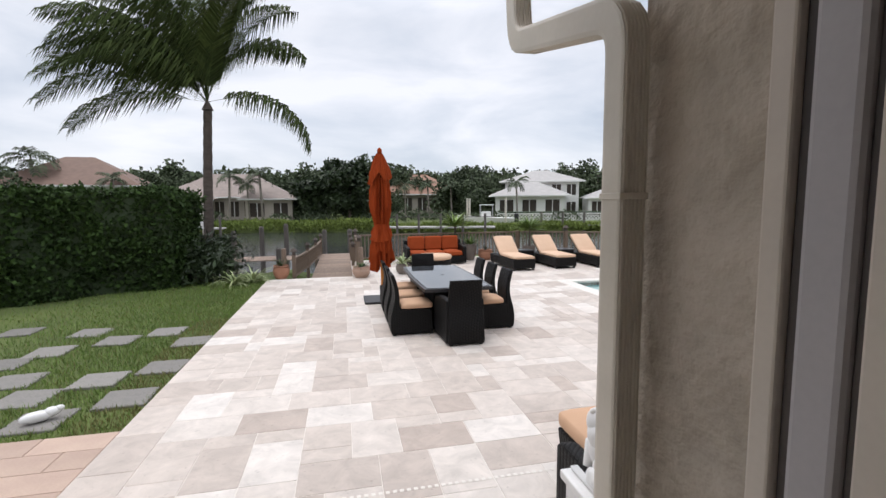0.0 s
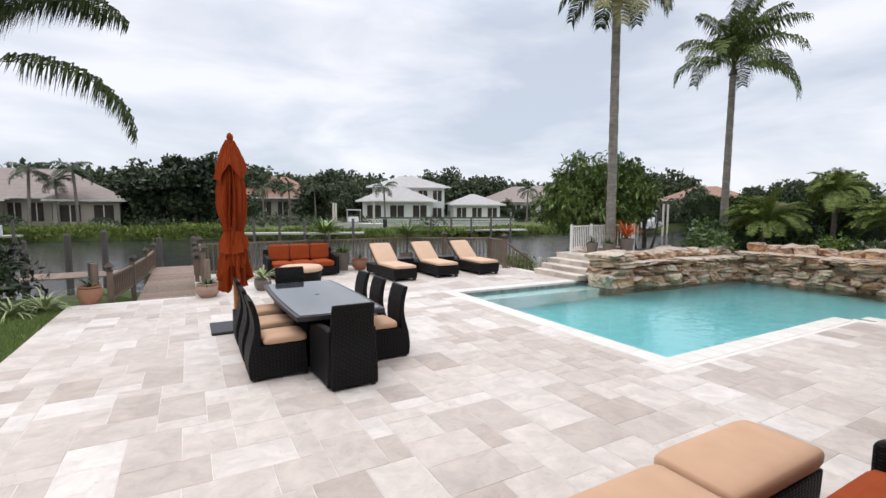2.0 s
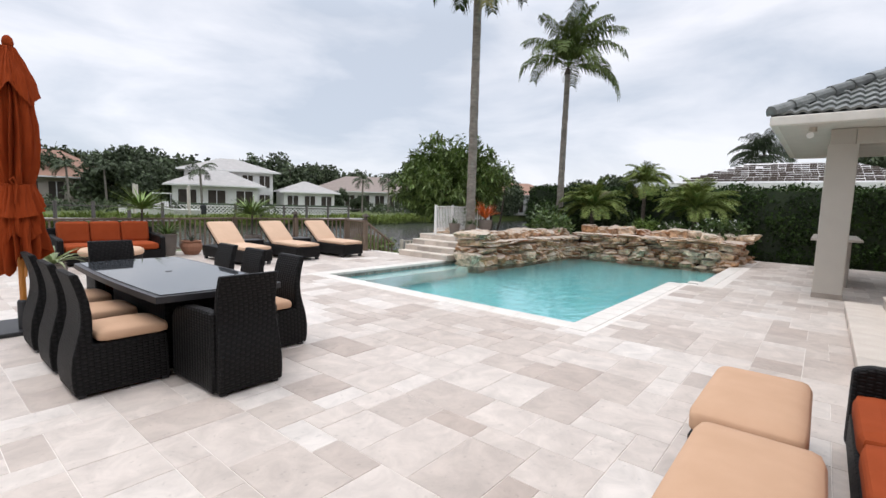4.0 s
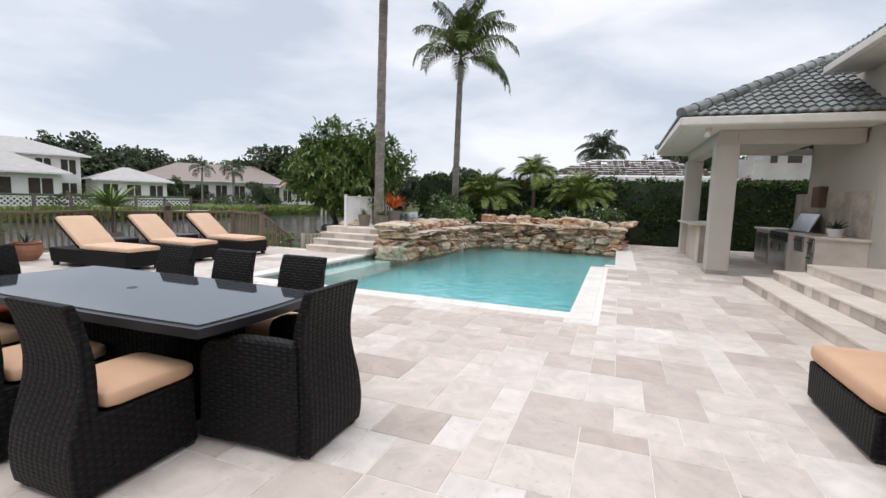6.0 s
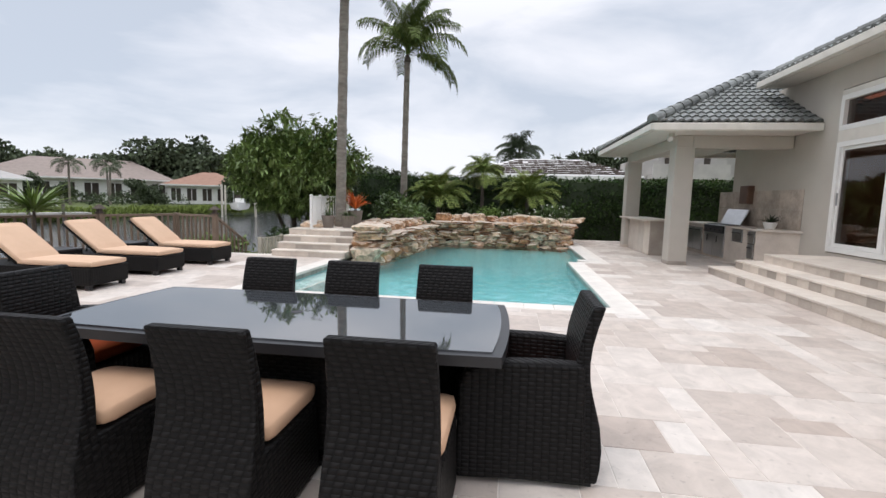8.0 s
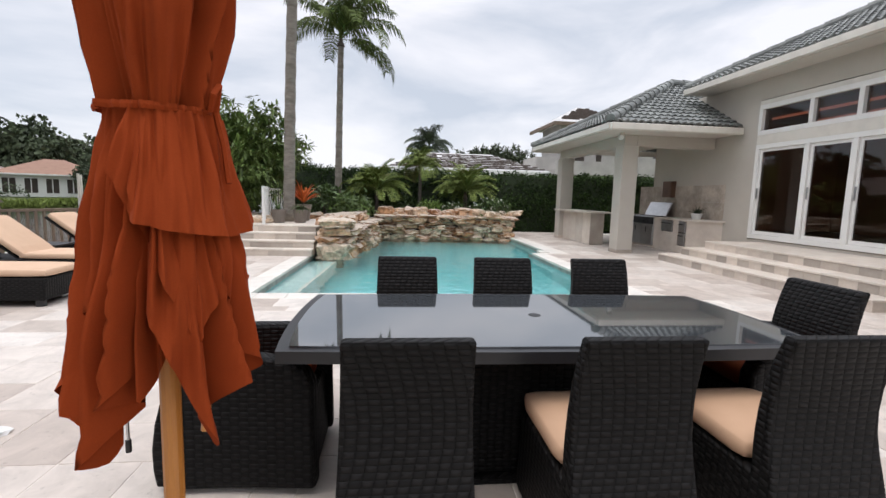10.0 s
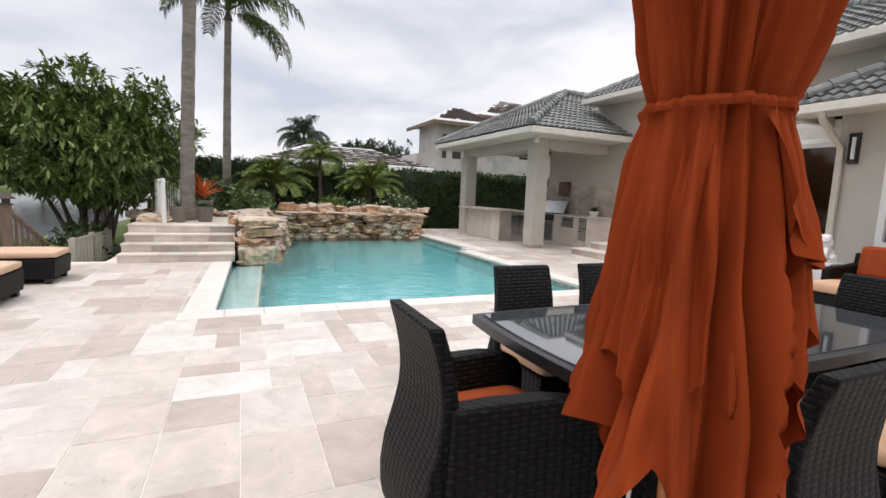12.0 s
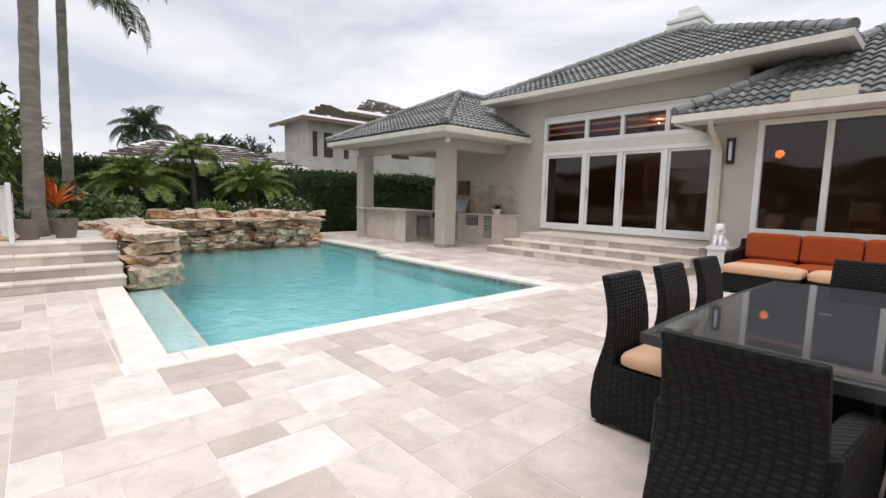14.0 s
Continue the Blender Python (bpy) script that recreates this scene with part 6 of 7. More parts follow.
# ---- hedges and shrubs ----
def hedge(name, label, outline, z0, z1, leaf, size, count, seed, thick=0.14, sides=None):
    """A clipped hedge: a dark core and many small leaves standing out of its faces."""
    o = empty(name, label, "hedge")
    # solid filler; its dark colour stands in for shade among inner leaves
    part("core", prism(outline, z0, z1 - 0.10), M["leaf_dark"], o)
    r2 = np.random.default_rng(seed)
    n = len(outline)
    edges = [(outline[i], outline[(i + 1) % n]) for i in range(n)]
    edges = [edges[i] for i in sides] if sides else edges
    n = len(edges)
    lens = np.array([math.hypot(b[0] - a[0], b[1] - a[1]) for a, b in edges])
    cx, cy = np.mean([p[0] for p in outline]), np.mean([p[1] for p in outline])
    cs = []
    for _ in range(count):
        i = r2.choice(n, p=lens / lens.sum())
        a, b = edges[i]
        t = r2.random()
        ex, ey = (b[1] - a[1]) / lens[i], -(b[0] - a[0]) / lens[i]
        x, y = a[0] + (b[0] - a[0]) * t, a[1] + (b[1] - a[1]) * t
        z = z0 + (z1 - z0) * r2.random()
        lump = 0.22 * noise.noise(Vector((x, y, z)) * 1.1) + 0.10 * noise.noise(Vector((x, y, z)) * 3.0)
        off = thick * r2.uniform(-0.2, 1.0) ** 1.0 + lump
        if r2.random() < 0.24:
            k = r2.random()
            x, y = x + (cx - x) * 0.0 - ex * k * 1.2, y - ey * k * 1.2
            z = z1 - 0.06 + r2.uniform(-0.06, 0.10) + 0.2 * noise.noise(Vector((x, y, 0)) * 1.3)
            off = 0
        cs.append((x + ex * off, y + ey * off, z))
    vs, fs = leaves(r2, cs, size, 3, 0.10, 0.2, 0.55)
    from_lists("foliage", vs, fs, leaf, o)["kind"] = "stuff"
    return o


hedge("hedge", "tall clipped dense green hedge at the lawn's edge", [(-13.0, 6.4), (-5.9, 10.3), (-4.3, 11.35), (-3.15, 11.75), (-3.0, 13.4), (-4.0, 14.0), (-14.0, 9.5)], -0.1, 2.36, M["leaf_hedge"], 0.12, 13000, 21, sides=(0, 1, 2, 3))
hedge("hedge", "long tall clipped hedge along the boundary", [(20.4, -9.0), (20.4, 12.0), (19.0, 12.0), (19.0, -9.0)], -0.1, 2.32, M["leaf_hedge"], 0.11, 13000, 22, 0.12, sides=(1, 2))


def shrub(name, label, x, y, z, rx, ry, h, leaf, size, n, seed, droop=0.2, shape=0.42, flowers=None):
    o = empty(name, label, "shrub", pose(x, y, z))
    r2 = np.random.default_rng(seed)
    cs = []
    for _ in range(n):
        a, u = r2.uniform(0, 6.283), r2.random() ** 0.5
        zz = r2.random() ** 0.8
        k = math.sqrt(max(0.05, 1 - (zz - 0.35) ** 2 / 0.62))
        cs.append((rx * u * k * math.cos(a), ry * u * k * math.sin(a), h * zz))
    stems = bmesh.new()
    for i in range(7):
        c = cs[i]
        tube([(0.05 * math.cos(i), 0.05 * math.sin(i), -0.02), (c[0] * 0.5, c[1] * 0.5, c[2] * 0.6), c], [0.02, 0.014, 0.006], 5, stems)
    part("stems", stems, M["bark_dark"], o)
    vs, fs = leaves(r2, cs, size, 7, size * 1.1, droop, shape)
    from_lists("foliage", vs, fs, leaf, o)["kind"] = "stuff"
    if flowers:
        pick = [c for c in cs if c[2] > h * 0.55][:26]
        vs, fs = leaves(r2, [(c[0] * 1.05, c[1] * 1.05, c[2] + 0.05) for c in pick], 0.055, 6, 0.035, 0, 0.8)
        from_lists("flowers", vs, fs, flowers, o, "small white flowers")["kind"] = "stuff"


shrub("shrub", "glossy leafy shrub behind the pool rocks", 15.6, 9.2, 0.5, 0.7, 0.7, 0.75, M["leaf_tree"], 0.18, 130, 31)
shrub("shrub", "mixed green shrub behind the pool rocks", 17.0, 10.2, 0.55, 0.8, 0.7, 1.0, M["leaf"], 0.18, 130, 32)
shrub("shrub", "light green shrub under the small palm", 17.2, 6.5, 0.55, 0.45, 0.5, 0.6, M["leaf_light"], 0.12, 110, 33)
shrub("shrub", "white flowering shrub at the end of the rocks", 16.75, 4.3, 0.5, 0.6, 0.8, 0.75, M["leaf"], 0.13, 150, 34, flowers=M["flower_w"])
shrub("shrub", "low green shrub with white flowers in the bed", 17.0, 5.6, 0.5, 0.5, 0.6, 0.6, M["leaf"], 0.12, 110, 35, flowers=M["flower_w"])
shrub("shrub", "dark low shrub along the hedge foot", 18.2, 8.0, 0.5, 0.6, 1.2, 0.9, M["leaf"], 0.16, 130, 36)
shrub("shrub", "dark spreading shrub below the coconut palm", -3.1, 14.3, -0.1, 1.3, 1.2, 1.1, M["leaf_dark"], 0.24, 230, 37, 0.4, 0.25)
shrub("shrub", "dark green shrub at the hedge corner", -2.75, 12.4, -0.08, 0.9, 0.7, 0.95, M["leaf_dark"], 0.22, 170, 38, 0.3, 0.3)
shrub("shrub", "light green low shrub beside the stairs", 11.1, 13.3, -0.4, 0.7, 0.9, 0.75, M["leaf_light"], 0.13, 120, 39)
shrub("shrub", "low green bushes below the tree", 13.4, 12.6, -0.3, 0.9, 0.5, 0.7, M["leaf"], 0.15, 110, 40)
for i, (x, y) in enumerate(((-1.75, 11.75), (-1.35, 12.0))):
    o = empty("spider_lily", "striped cream and green strap-leaved plant by the lawn", "plant", pose(x, y, -0.06), "striped plants by the lawn")
    vs, fs = blades(46, 0.75, 0.020, np.random.default_rng(50 + i), 0.8, 0.85)
    from_lists("foliage", vs, fs, M["variegated"], o)


# ---- the leafy tree by the stairs ----
def leafy_tree(name, label, x, y, z, trunk_h, cz, rx, ry, rz, n, leaf, size, seed, per=16, kind="tree"):
    o = empty(name, label, "tree", pose(x, y, z))
    r2 = np.random.default_rng(seed)
    part("trunk", tube([(0, 0, 0), (0.08, 0.03, trunk_h * 0.5), (-0.03, 0, trunk_h)], [0.12, 0.09, 0.07], 9), M["bark_dark"], o)
    for i in range(4):
        a = i * 1.57 + seed
        part("stem", tube([(0.12 * math.cos(a), 0.12 * math.sin(a), -0.02), (0.4 * rx * math.cos(a), 0.4 * ry * math.sin(a), cz * 0.45), (0.55 * rx * math.cos(a), 0.55 * ry * math.sin(a), cz)], [0.06, 0.045, 0.02], 7), M["bark_dark"], o)
    cs = []
    for i in range(n):
        v = r2.normal(0, 1, 3)
        v /= np.linalg.norm(v)
        k = r2.uniform(0.25, 1.15) ** 0.6
        lump = 1 + 0.22 * math.sin(3 * v[0] + 2.2 * v[1] + seed) + 0.15 * math.sin(5 * v[2] + 4 * v[0])
        cs.append((v[0] * rx * k * lump, v[1] * ry * k * lump, cz + v[2] * rz * k * lump))
        if i % 40 == 0:
            part("limb", tube([(0, 0, trunk_h * 0.75), (v[0] * rx * 0.4, v[1] * ry * 0.4, cz + v[2] * rz * 0.2 - 0.3), cs[-1]], [0.05, 0.03, 0.01], 5), M["bark_dark"], o)
    vs, fs = [], []
    for c in cs:
        # leaves radiate from each twig end like a loose whorl
        ax = np.array([c[0], c[1], (c[2] - cz) + 0.8])
        ax /= np.linalg.norm(ax)
        for _ in range(per):
            d = r2.normal(0, 1, 3) * 0.85 + ax * 0.5
            d[2] -= 0.35
            d /= np.linalg.norm(d)
            s = np.cross(d, [0.2, 0.1, 1])
            s /= np.linalg.norm(s) + 1e-6
            L = size * r2.uniform(0.7, 1.3)
            p = np.array(c) + r2.normal(0, 0.05, 3)
            k = len(vs)
            m1 = p + d * L * 0.5
            vs += [tuple(p), tuple(m1 + s * L * 0.15), tuple(p + d * L + np.array([0, 0, -0.12 * L])), tuple(m1 - s * L * 0.15)]
            fs.append((k, k + 1, k + 2, k + 3))
    from_lists("crown", vs, fs, leaf, o)["kind"] = "stuff"
    return o


leafy_tree("tree", "broad leafy green tree beside the pool stairs", 14.6, 12.9, -0.3, 1.2, 2.62, 1.85, 1.85, 1.32, 2000, M["leaf_airy"], 0.22, 61, 18)
leafy_tree("bare_tree", "thin sparse tree with few leaves behind the leafy tree", 17.6, 13.1, -0.3, 1.8, 2.6, 1.2, 1.0, 1.4, 60, M["leaf_dark"], 0.14, 62, 4)


# ---- rocks round the pool ----
def rock_mesh(seed, flat):
    """A split limestone block: squarish plan, layered edges; flat 1 is a thin ledge slab, 0 a rounded boulder."""
    r2 = random.Random(seed)
    bm = bmesh.new()
    bmesh.ops.create_icosphere(bm, subdivisions=3, radius=0.5)
    o = Vector((r2.uniform(0, 50), r2.uniform(0, 50), 0))
    ex = 0.50 if flat else 0.66
    for v in bm.verts:
        c = v.co.copy()
        c.x = math.copysign(abs(c.x * 2) ** ex, c.x) / 2
        c.y = math.copysign(abs(c.y * 2) ** ex, c.y) / 2
        c.z = math.copysign(abs(c.z * 2) ** (0.48 if flat else 0.62), c.z) / 2
        k = 1 + 0.40 * noise.noise(c * 2.3 + o) + 0.30 * noise.noise(c * 5 + o) + 0.16 * noise.noise(c * 11 + o)
        step = 0.07 * noise.noise(Vector((o.x, o.y, math.floor(c.z * 6) * 3.7)))
        v.co = (c.x * (k + step), c.y * (k + step), c.z * (1 + 0.34 * noise.noise(Vector((c.x * 2.5, c.y * 2.5, 0)) + o) + 0.16 * noise.noise(Vector((c.x * 7, c.y * 7, 3)) + o)))
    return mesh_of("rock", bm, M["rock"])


SLABS = [rock_mesh(i, 1) for i in range(14)]
BOULDERS = [rock_mesh(40 + i, 0) for i in range(10)]
rw = empty("rock_wall", "rugged stacked tan rock wall with ledges around the pool", "rock wall", kind="structure")
rr = random.Random(4)


def place_rock(x, y, z, sx, sy, sz, az, tilt=6, kinds=SLABS):
    o = new("rock", rr.choice(kinds))
    o.parent = rw
    o.matrix_basis = pose(x, y, z, rr.uniform(-tilt, tilt), rr.uniform(-tilt, tilt), az) @ Matrix.Diagonal((sx, sy, sz, 1))


def rock_face(x0, y0, x1, y1, top, ledge, niche=None):
    """Dry-laid courses along a line up to a flat ledge of broad slabs; the wall lies to the left of the line."""
    L = math.hypot(x1 - x0, y1 - y0)
    az = math.degrees(math.atan2(y1 - y0, x1 - x0))
    ux, uy = (x1 - x0) / L, (y1 - y0) / L
    ox, oy = -uy, ux
    z = -0.26
    while z < top - 0.07:
        h = min(rr.uniform(0.10, 0.23), top - z)
        s = rr.uniform(-0.2, 0.05)
        while s < L - 0.05:
            w = rr.uniform(0.20, 0.58) * (1.2 if h < 0.13 else 0.9)
            in_niche = niche and niche[0] < s + w / 2 < niche[1] and z < niche[2]
            back = 0.22 + rr.uniform(-0.08, 0.09) + (0.26 if in_niche else 0) + 0.03 * math.sin(4 * s + z)
            place_rock(x0 + ux * (s + w / 2) + ox * back, y0 + uy * (s + w / 2) + oy * back, z + h / 2 + rr.uniform(-0.025, 0.025), w * rr.uniform(0.98, 1.12), rr.uniform(0.38, 0.56), h * rr.uniform(0.95, 1.3), az + rr.uniform(-14, 14), 9, SLABS if rr.random() < 0.7 else BOULDERS)
            s += w
        z += h * 0.95
    s = -0.1
    while s < L:
        w = rr.uniform(0.50, 0.95)
        place_rock(x0 + ux * (s + w / 2) + ox * 0.24, y0 + uy * (s + w / 2) + oy * 0.24, top + 0.035, w * 1.05, rr.uniform(0.52, 0.70), rr.uniform(0.09, 0.14), az + rr.uniform(-8, 8), 3)
        s += w
    s = 0.0
    while s < L and ledge:
        w = rr.uniform(0.30, 0.62)
        d = rr.uniform(0.34, 0.55)
        place_rock(x0 + ux * (s + w / 2) + ox * (0.62 + rr.uniform(-0.05, 0.1)), y0 + uy * (s + w / 2) + oy * (0.62 + rr.uniform(-0.05, 0.1)), top + 0.15 + rr.uniform(-0.03, 0.05), w * 1.0, d, rr.uniform(0.20, 0.34), az + rr.uniform(-25, 25), 10, rr.choice((SLABS, BOULDERS)))
        if rr.random() < 0.45:
            place_rock(x0 + ux * (s + w) + ox * 1.05, y0 + uy * (s + w) + oy * 1.05, top + 0.14, w, d, 0.24, rr.uniform(0, 180), 10, BOULDERS)
        s += w * 0.95


# low arm beside the stairs, then the taller back wall with its spout niche, then its return
rock_face(11.25, 8.76, 13.3, 8.38, 0.46, True)
rock_face(13.3, 8.38, 15.75, 8.30, 0.48, True)
rock_face(15.72, 8.34, 15.92, 5.6, 0.60, True, (2.40, 2.75, 0.40))
rock_face(15.92, 5.6, 15.86, 3.75, 0.60, True)
rock_face(15.84, 3.72, 17.5, 3.60, 0.56, True)
# the end block by the steps: few large stones under a pale overhanging cap
for x, y, z, sx, sy, sz, az in ((10.83, 9.14, 0.06, 0.62, 0.72, 0.46, 8), (11.12, 9.0, 0.02, 0.62, 0.60, 0.40, -12), (10.80, 9.22, 0.33, 0.56, 0.60, 0.18, 4), (11.08, 8.98, 0.30, 0.66, 0.58, 0.16, -8), (10.88, 9.16, 0.50, 0.66, 0.66, 0.22, 10), (11.2, 9.0, 0.47, 0.62, 0.62, 0.18, -14), (11.55, 9.1, 0.56, 0.7, 0.6, 0.2, 20)):
    place_rock(x, y, z, sx, sy, sz, az, 3)
for x, y, z, sx, sy, sz in ((10.95, 9.14, 0.70, 0.86, 0.72, 0.20), (11.45, 9.2, 0.70, 0.7, 0.6, 0.24), (11.25, 8.95, 0.66, 0.5, 0.45, 0.16)):
    place_rock(x, y, z, sx, sy, sz, rr.uniform(-15, 15), 4)
for x, y, s in ((12.2, 9.35, 0.55), (12.9, 9.3, 0.6), (13.6, 9.25, 0.7), (14.3, 9.2, 0.6), (15.0, 9.3, 0.6), (14.1, 11.4, 0.6), (13.6, 11.6, 0.5), (14.8, 10.2, 0.5), (14.5, 9.7, 0.5), (12.05, 11.05, 0.6), (16.9, 4.0, 0.5), (16.6, 4.6, 0.5)):
    place_rock(x, y, 0.64, s, s * 0.8, s * 0.42, rr.uniform(0, 180), 12, BOULDERS)
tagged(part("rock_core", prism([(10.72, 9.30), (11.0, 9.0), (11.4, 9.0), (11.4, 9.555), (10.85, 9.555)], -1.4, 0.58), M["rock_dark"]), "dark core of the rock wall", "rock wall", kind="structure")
bm = prism([(11.0, 9.54), (11.3, 9.12), (13.35, 8.74), (16.0, 8.66), (16.25, 8.4), (16.3, 5.6), (16.22, 3.98), (17.7, 3.9), (17.9, 6.0), (18.95, 6.6), (18.95, 11.9), (14.25, 11.9), (14.25, 9.5), (13.9, 9.54)], -1.4, 0.47)
tagged(part("planting_bed", bm, M["mulch"]), "raised mulched planting bed behind the pool rocks", "planting bed", kind="structure")

# ---- lawn: stepping stones, brick walk, white garden figure ----
stones = [(-4.24, 7.90), (-3.06, 7.60), (-1.85, 7.33), (-2.41, 6.97), (-1.28, 6.68), (-3.11, 6.59), (-3.39, 6.14), (-1.29, 5.55), (-2.85, 5.42), (-1.87, 5.22), (-2.40, 4.83), (-1.32, 4.58), (-1.92, 4.18), (-4.30, 6.75), (-4.75, 7.30), (-3.55, 4.95), (-3.0, 4.20), (-4.05, 5.45), (-5.3, 6.4)]
rs = random.Random(9)
ss = empty("stepping_stones", "square grey stepping stones set in the lawn", "stepping stones", kind="structure")
sme = mesh_of("stone", box(-0.25, 0.25, -0.25, 0.25, -0.06, 0.0, 0.012), M["paver"])
for x, y in stones:
    o = new("stone", sme)
    o.parent = ss
    o.matrix_basis = pose(x, y, -0.035 + rs.uniform(-0.008, 0.008), rs.uniform(-1, 1), rs.uniform(-1, 1), rs.uniform(-4, 4))
bw = empty("brick_walk", "pinkish paved walk beside the patio", "walk", kind="structure")
bme = mesh_of("paver", box(-0.297, 0.297, -0.147, 0.147, -0.1, 0.0, 0.006), M["brick"])
hme = mesh_of("paver", box(-0.147, 0.147, -0.147, 0.147, -0.1, 0.0, 0.006), M["brick"])
for i in range(8):
    for j in range(12):
        x, y = -1.32 - 0.6 * i + (0.3 if j % 2 else 0), 3.58 - 0.3 * j
        if x + 0.297 < -1.0:
            o = new("paver", bme)
            o.parent = bw
            o.matrix_basis = pose(x, y, -0.02)
        else:
            o = new("paver", hme)
            o.parent = bw
            o.matrix_basis = pose(-1.17, y, -0.02)
bm = bmesh.new()
for cx, cz, sx, sy, sz in ((0, 0.05, 0.14, 0.06, 0.055), (0.11, 0.07, 0.07, 0.05, 0.05), (0.17, 0.09, 0.04, 0.035, 0.03)):
    bmesh.ops.create_icosphere(bm, subdivisions=2, radius=1, matrix=Matrix.Translation((cx, 0, cz)) @ Matrix.Diagonal((sx, sy, sz, 1)))
tagged(part("garden_figure", bm, M["marble"], at=pose(-1.90, 4.14, -0.032, 0, 0, 28), smooth=True), "small white plaster figure lying on a stepping stone", "garden ornament")
# narrow slot drain across the patio
bm = bmesh.new()
for q in range(120):
    box(-0.95 + q * 0.05, -0.95 + q * 0.05 + 0.028, 2.235, 2.265, 0.0005, 0.003, bm=bm)
tagged(part("drain", bm, M["coping"]), "pale slotted drain strip across the patio", "drain", kind="structure")


# ---- across the canal: houses, trees, banks ----
def far_house(name, label, x, y, rz, w, d, h, roof_h, roofm, storeys=1, over=0.8, n_win=6, z=-0.3, wallm="white"):
    o = empty(name, label, "house", pose(x, y, z, 0, 0, rz))
    part("wall", box(-w / 2, w / 2, -d / 2, d / 2, 0, h), M[wallm], o)
    bm = bmesh.new()
    a = [bm.verts.new(p) for p in ((-w / 2 - over, -d / 2 - over, h), (w / 2 + over, -d / 2 - over, h), (w / 2 + over, d / 2 + over, h), (-w / 2 - over, d / 2 + over, h))]
    k = min(d / 2, w / 2 - 0.3)
    t = [bm.verts.new((-w / 2 + k, 0, h + roof_h)), bm.verts.new((w / 2 - k, 0, h + roof_h))]
    for f in ((a[0], a[1], t[1], t[0]), (a[1], a[2], t[1]), (a[2], a[3], t[0], t[1]), (a[3], a[0], t[0])):
        bm.faces.new(f)
    bm.faces.new(a[::-1])
    part("roof", bm, roofm, o)
    part("fascia", box(-w / 2 - over, w / 2 + over, -d / 2 - over, -d / 2 - over + 0.1, h - 0.18, h), M["white"], o)
    for s in range(storeys):
        hz = h / storeys
        for i in range(n_win):
            cx = -w / 2 + w * (i + 0.5) / n_win
            ww = w / n_win * 0.30
            # solid dark box, coloured like the unlit room behind the pane
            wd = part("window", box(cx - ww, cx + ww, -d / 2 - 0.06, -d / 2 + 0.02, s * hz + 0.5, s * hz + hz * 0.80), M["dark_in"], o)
            part("window_frame", box(cx - 0.05, cx + 0.05, -d / 2 - 0.10, -d / 2 - 0.065, s * hz + 0.5, s * hz + hz * 0.80), M["white"], wd)
    return o


far_house("far_house", "taupe single-storey house with a tan tiled roof across the canal", -14.5, 72, 0, 15, 9, 3.2, 3.4, M["roof_far"], 1, 0.9, 8, -0.2, "taupe_wall")
far_house("far_house", "taupe wing of the tan roofed house across the canal", -19.5, 69, 0, 6.5, 7, 2.9, 2.2, M["roof_far"], 1, 0.8, 3, -0.2, "taupe_wall")
far_house("far_house", "taupe porch wing with dark openings under a hipped roof", -8.6, 67.5, 0, 6.0, 6, 2.9, 2.0, M["roof_far"], 1, 0.8, 2, -0.2, "taupe_wall")
far_house("far_house", "white two-storey house with a pale tiled roof across the canal", 32.5, 69, -22, 11, 9, 5.3, 1.9, M["roof_white"], 2, 0.9, 5, -0.2)
far_house("far_house", "white porch wing of the two-storey house", 28.0, 63.0, -22, 9.5, 7, 3.1, 2.0, M["roof_white"], 1, 0.9, 3, -0.2)
far_house("far_house", "white garage wing of the two-storey house", 40.3, 61.5, -22, 7, 7, 2.7, 1.6, M["roof_white"], 1, 0.7, 3, -0.2)
far_house("far_house", "house with an orange tiled roof behind palms", 13.8, 78, 0, 12, 9, 3.2, 3.4, M["roof_red"], 1, 0.9, 5, 0.2, "taupe_wall")
far_house("far_house", "house with a broad brown roof beyond the hedge", -30.0, 64, 8, 13, 10, 3.5, 3.6, M["roof_brown"], 1, 0.9, 5, 0.8)
far_house("far_house", "low house with a tan roof down the canal", 62, 70, -50, 22, 10, 3.4, 3.0, M["roof_far"], 1, 1.0, 8, -0.2)
far_house("far_house", "pale house with a terracotta roof down the canal", 76, 46, -60, 12, 9, 3.6, 2.2, M["roof_red"], 1, 0.8, 5, -0.2)
far_house("far_house", "low reddish roofed house beyond the boats", 66, 52, -60, 10, 8, 2.8, 2.0, M["roof_red"], 1, 0.8, 5, -0.2)


def far_tree(name, label, seed, h, rx, n, leaf="leaf_far", size=0.9):
    o = empty(name, label, "tree", group="trees across the canal")
    r2 = np.random.default_rng(seed)
    part("trunk", tube([(0, 0, -0.3), (0.1, 0, h * 0.4), (0.05, 0.05, h * 0.7)], [0.22, 0.16, 0.08], 6), M["bark_dark"], o)
    lobes = [(r2.uniform(-0.6, 0.6) * rx, r2.uniform(-0.6, 0.6) * rx, h * r2.uniform(0.22, 0.84), rx * r2.uniform(0.3, 0.55)) for _ in range(14)]
    cs = []
    for _ in range(n):
        lx, ly, lz, lr = lobes[r2.integers(14)]
        v = r2.normal(0, 1, 3)
        v /= np.linalg.norm(v)
        k = r2.uniform(0.5, 1.1)
        cs.append((lx + v[0] * lr * k, ly + v[1] * lr * k, lz + v[2] * lr * 0.75 * k))
    vs, fs = leaves(r2, cs, size, 4, size * 0.6, 0.1, 0.8)
    from_lists("crown", vs, fs, M[leaf], o)["kind"] = "stuff"
    return o


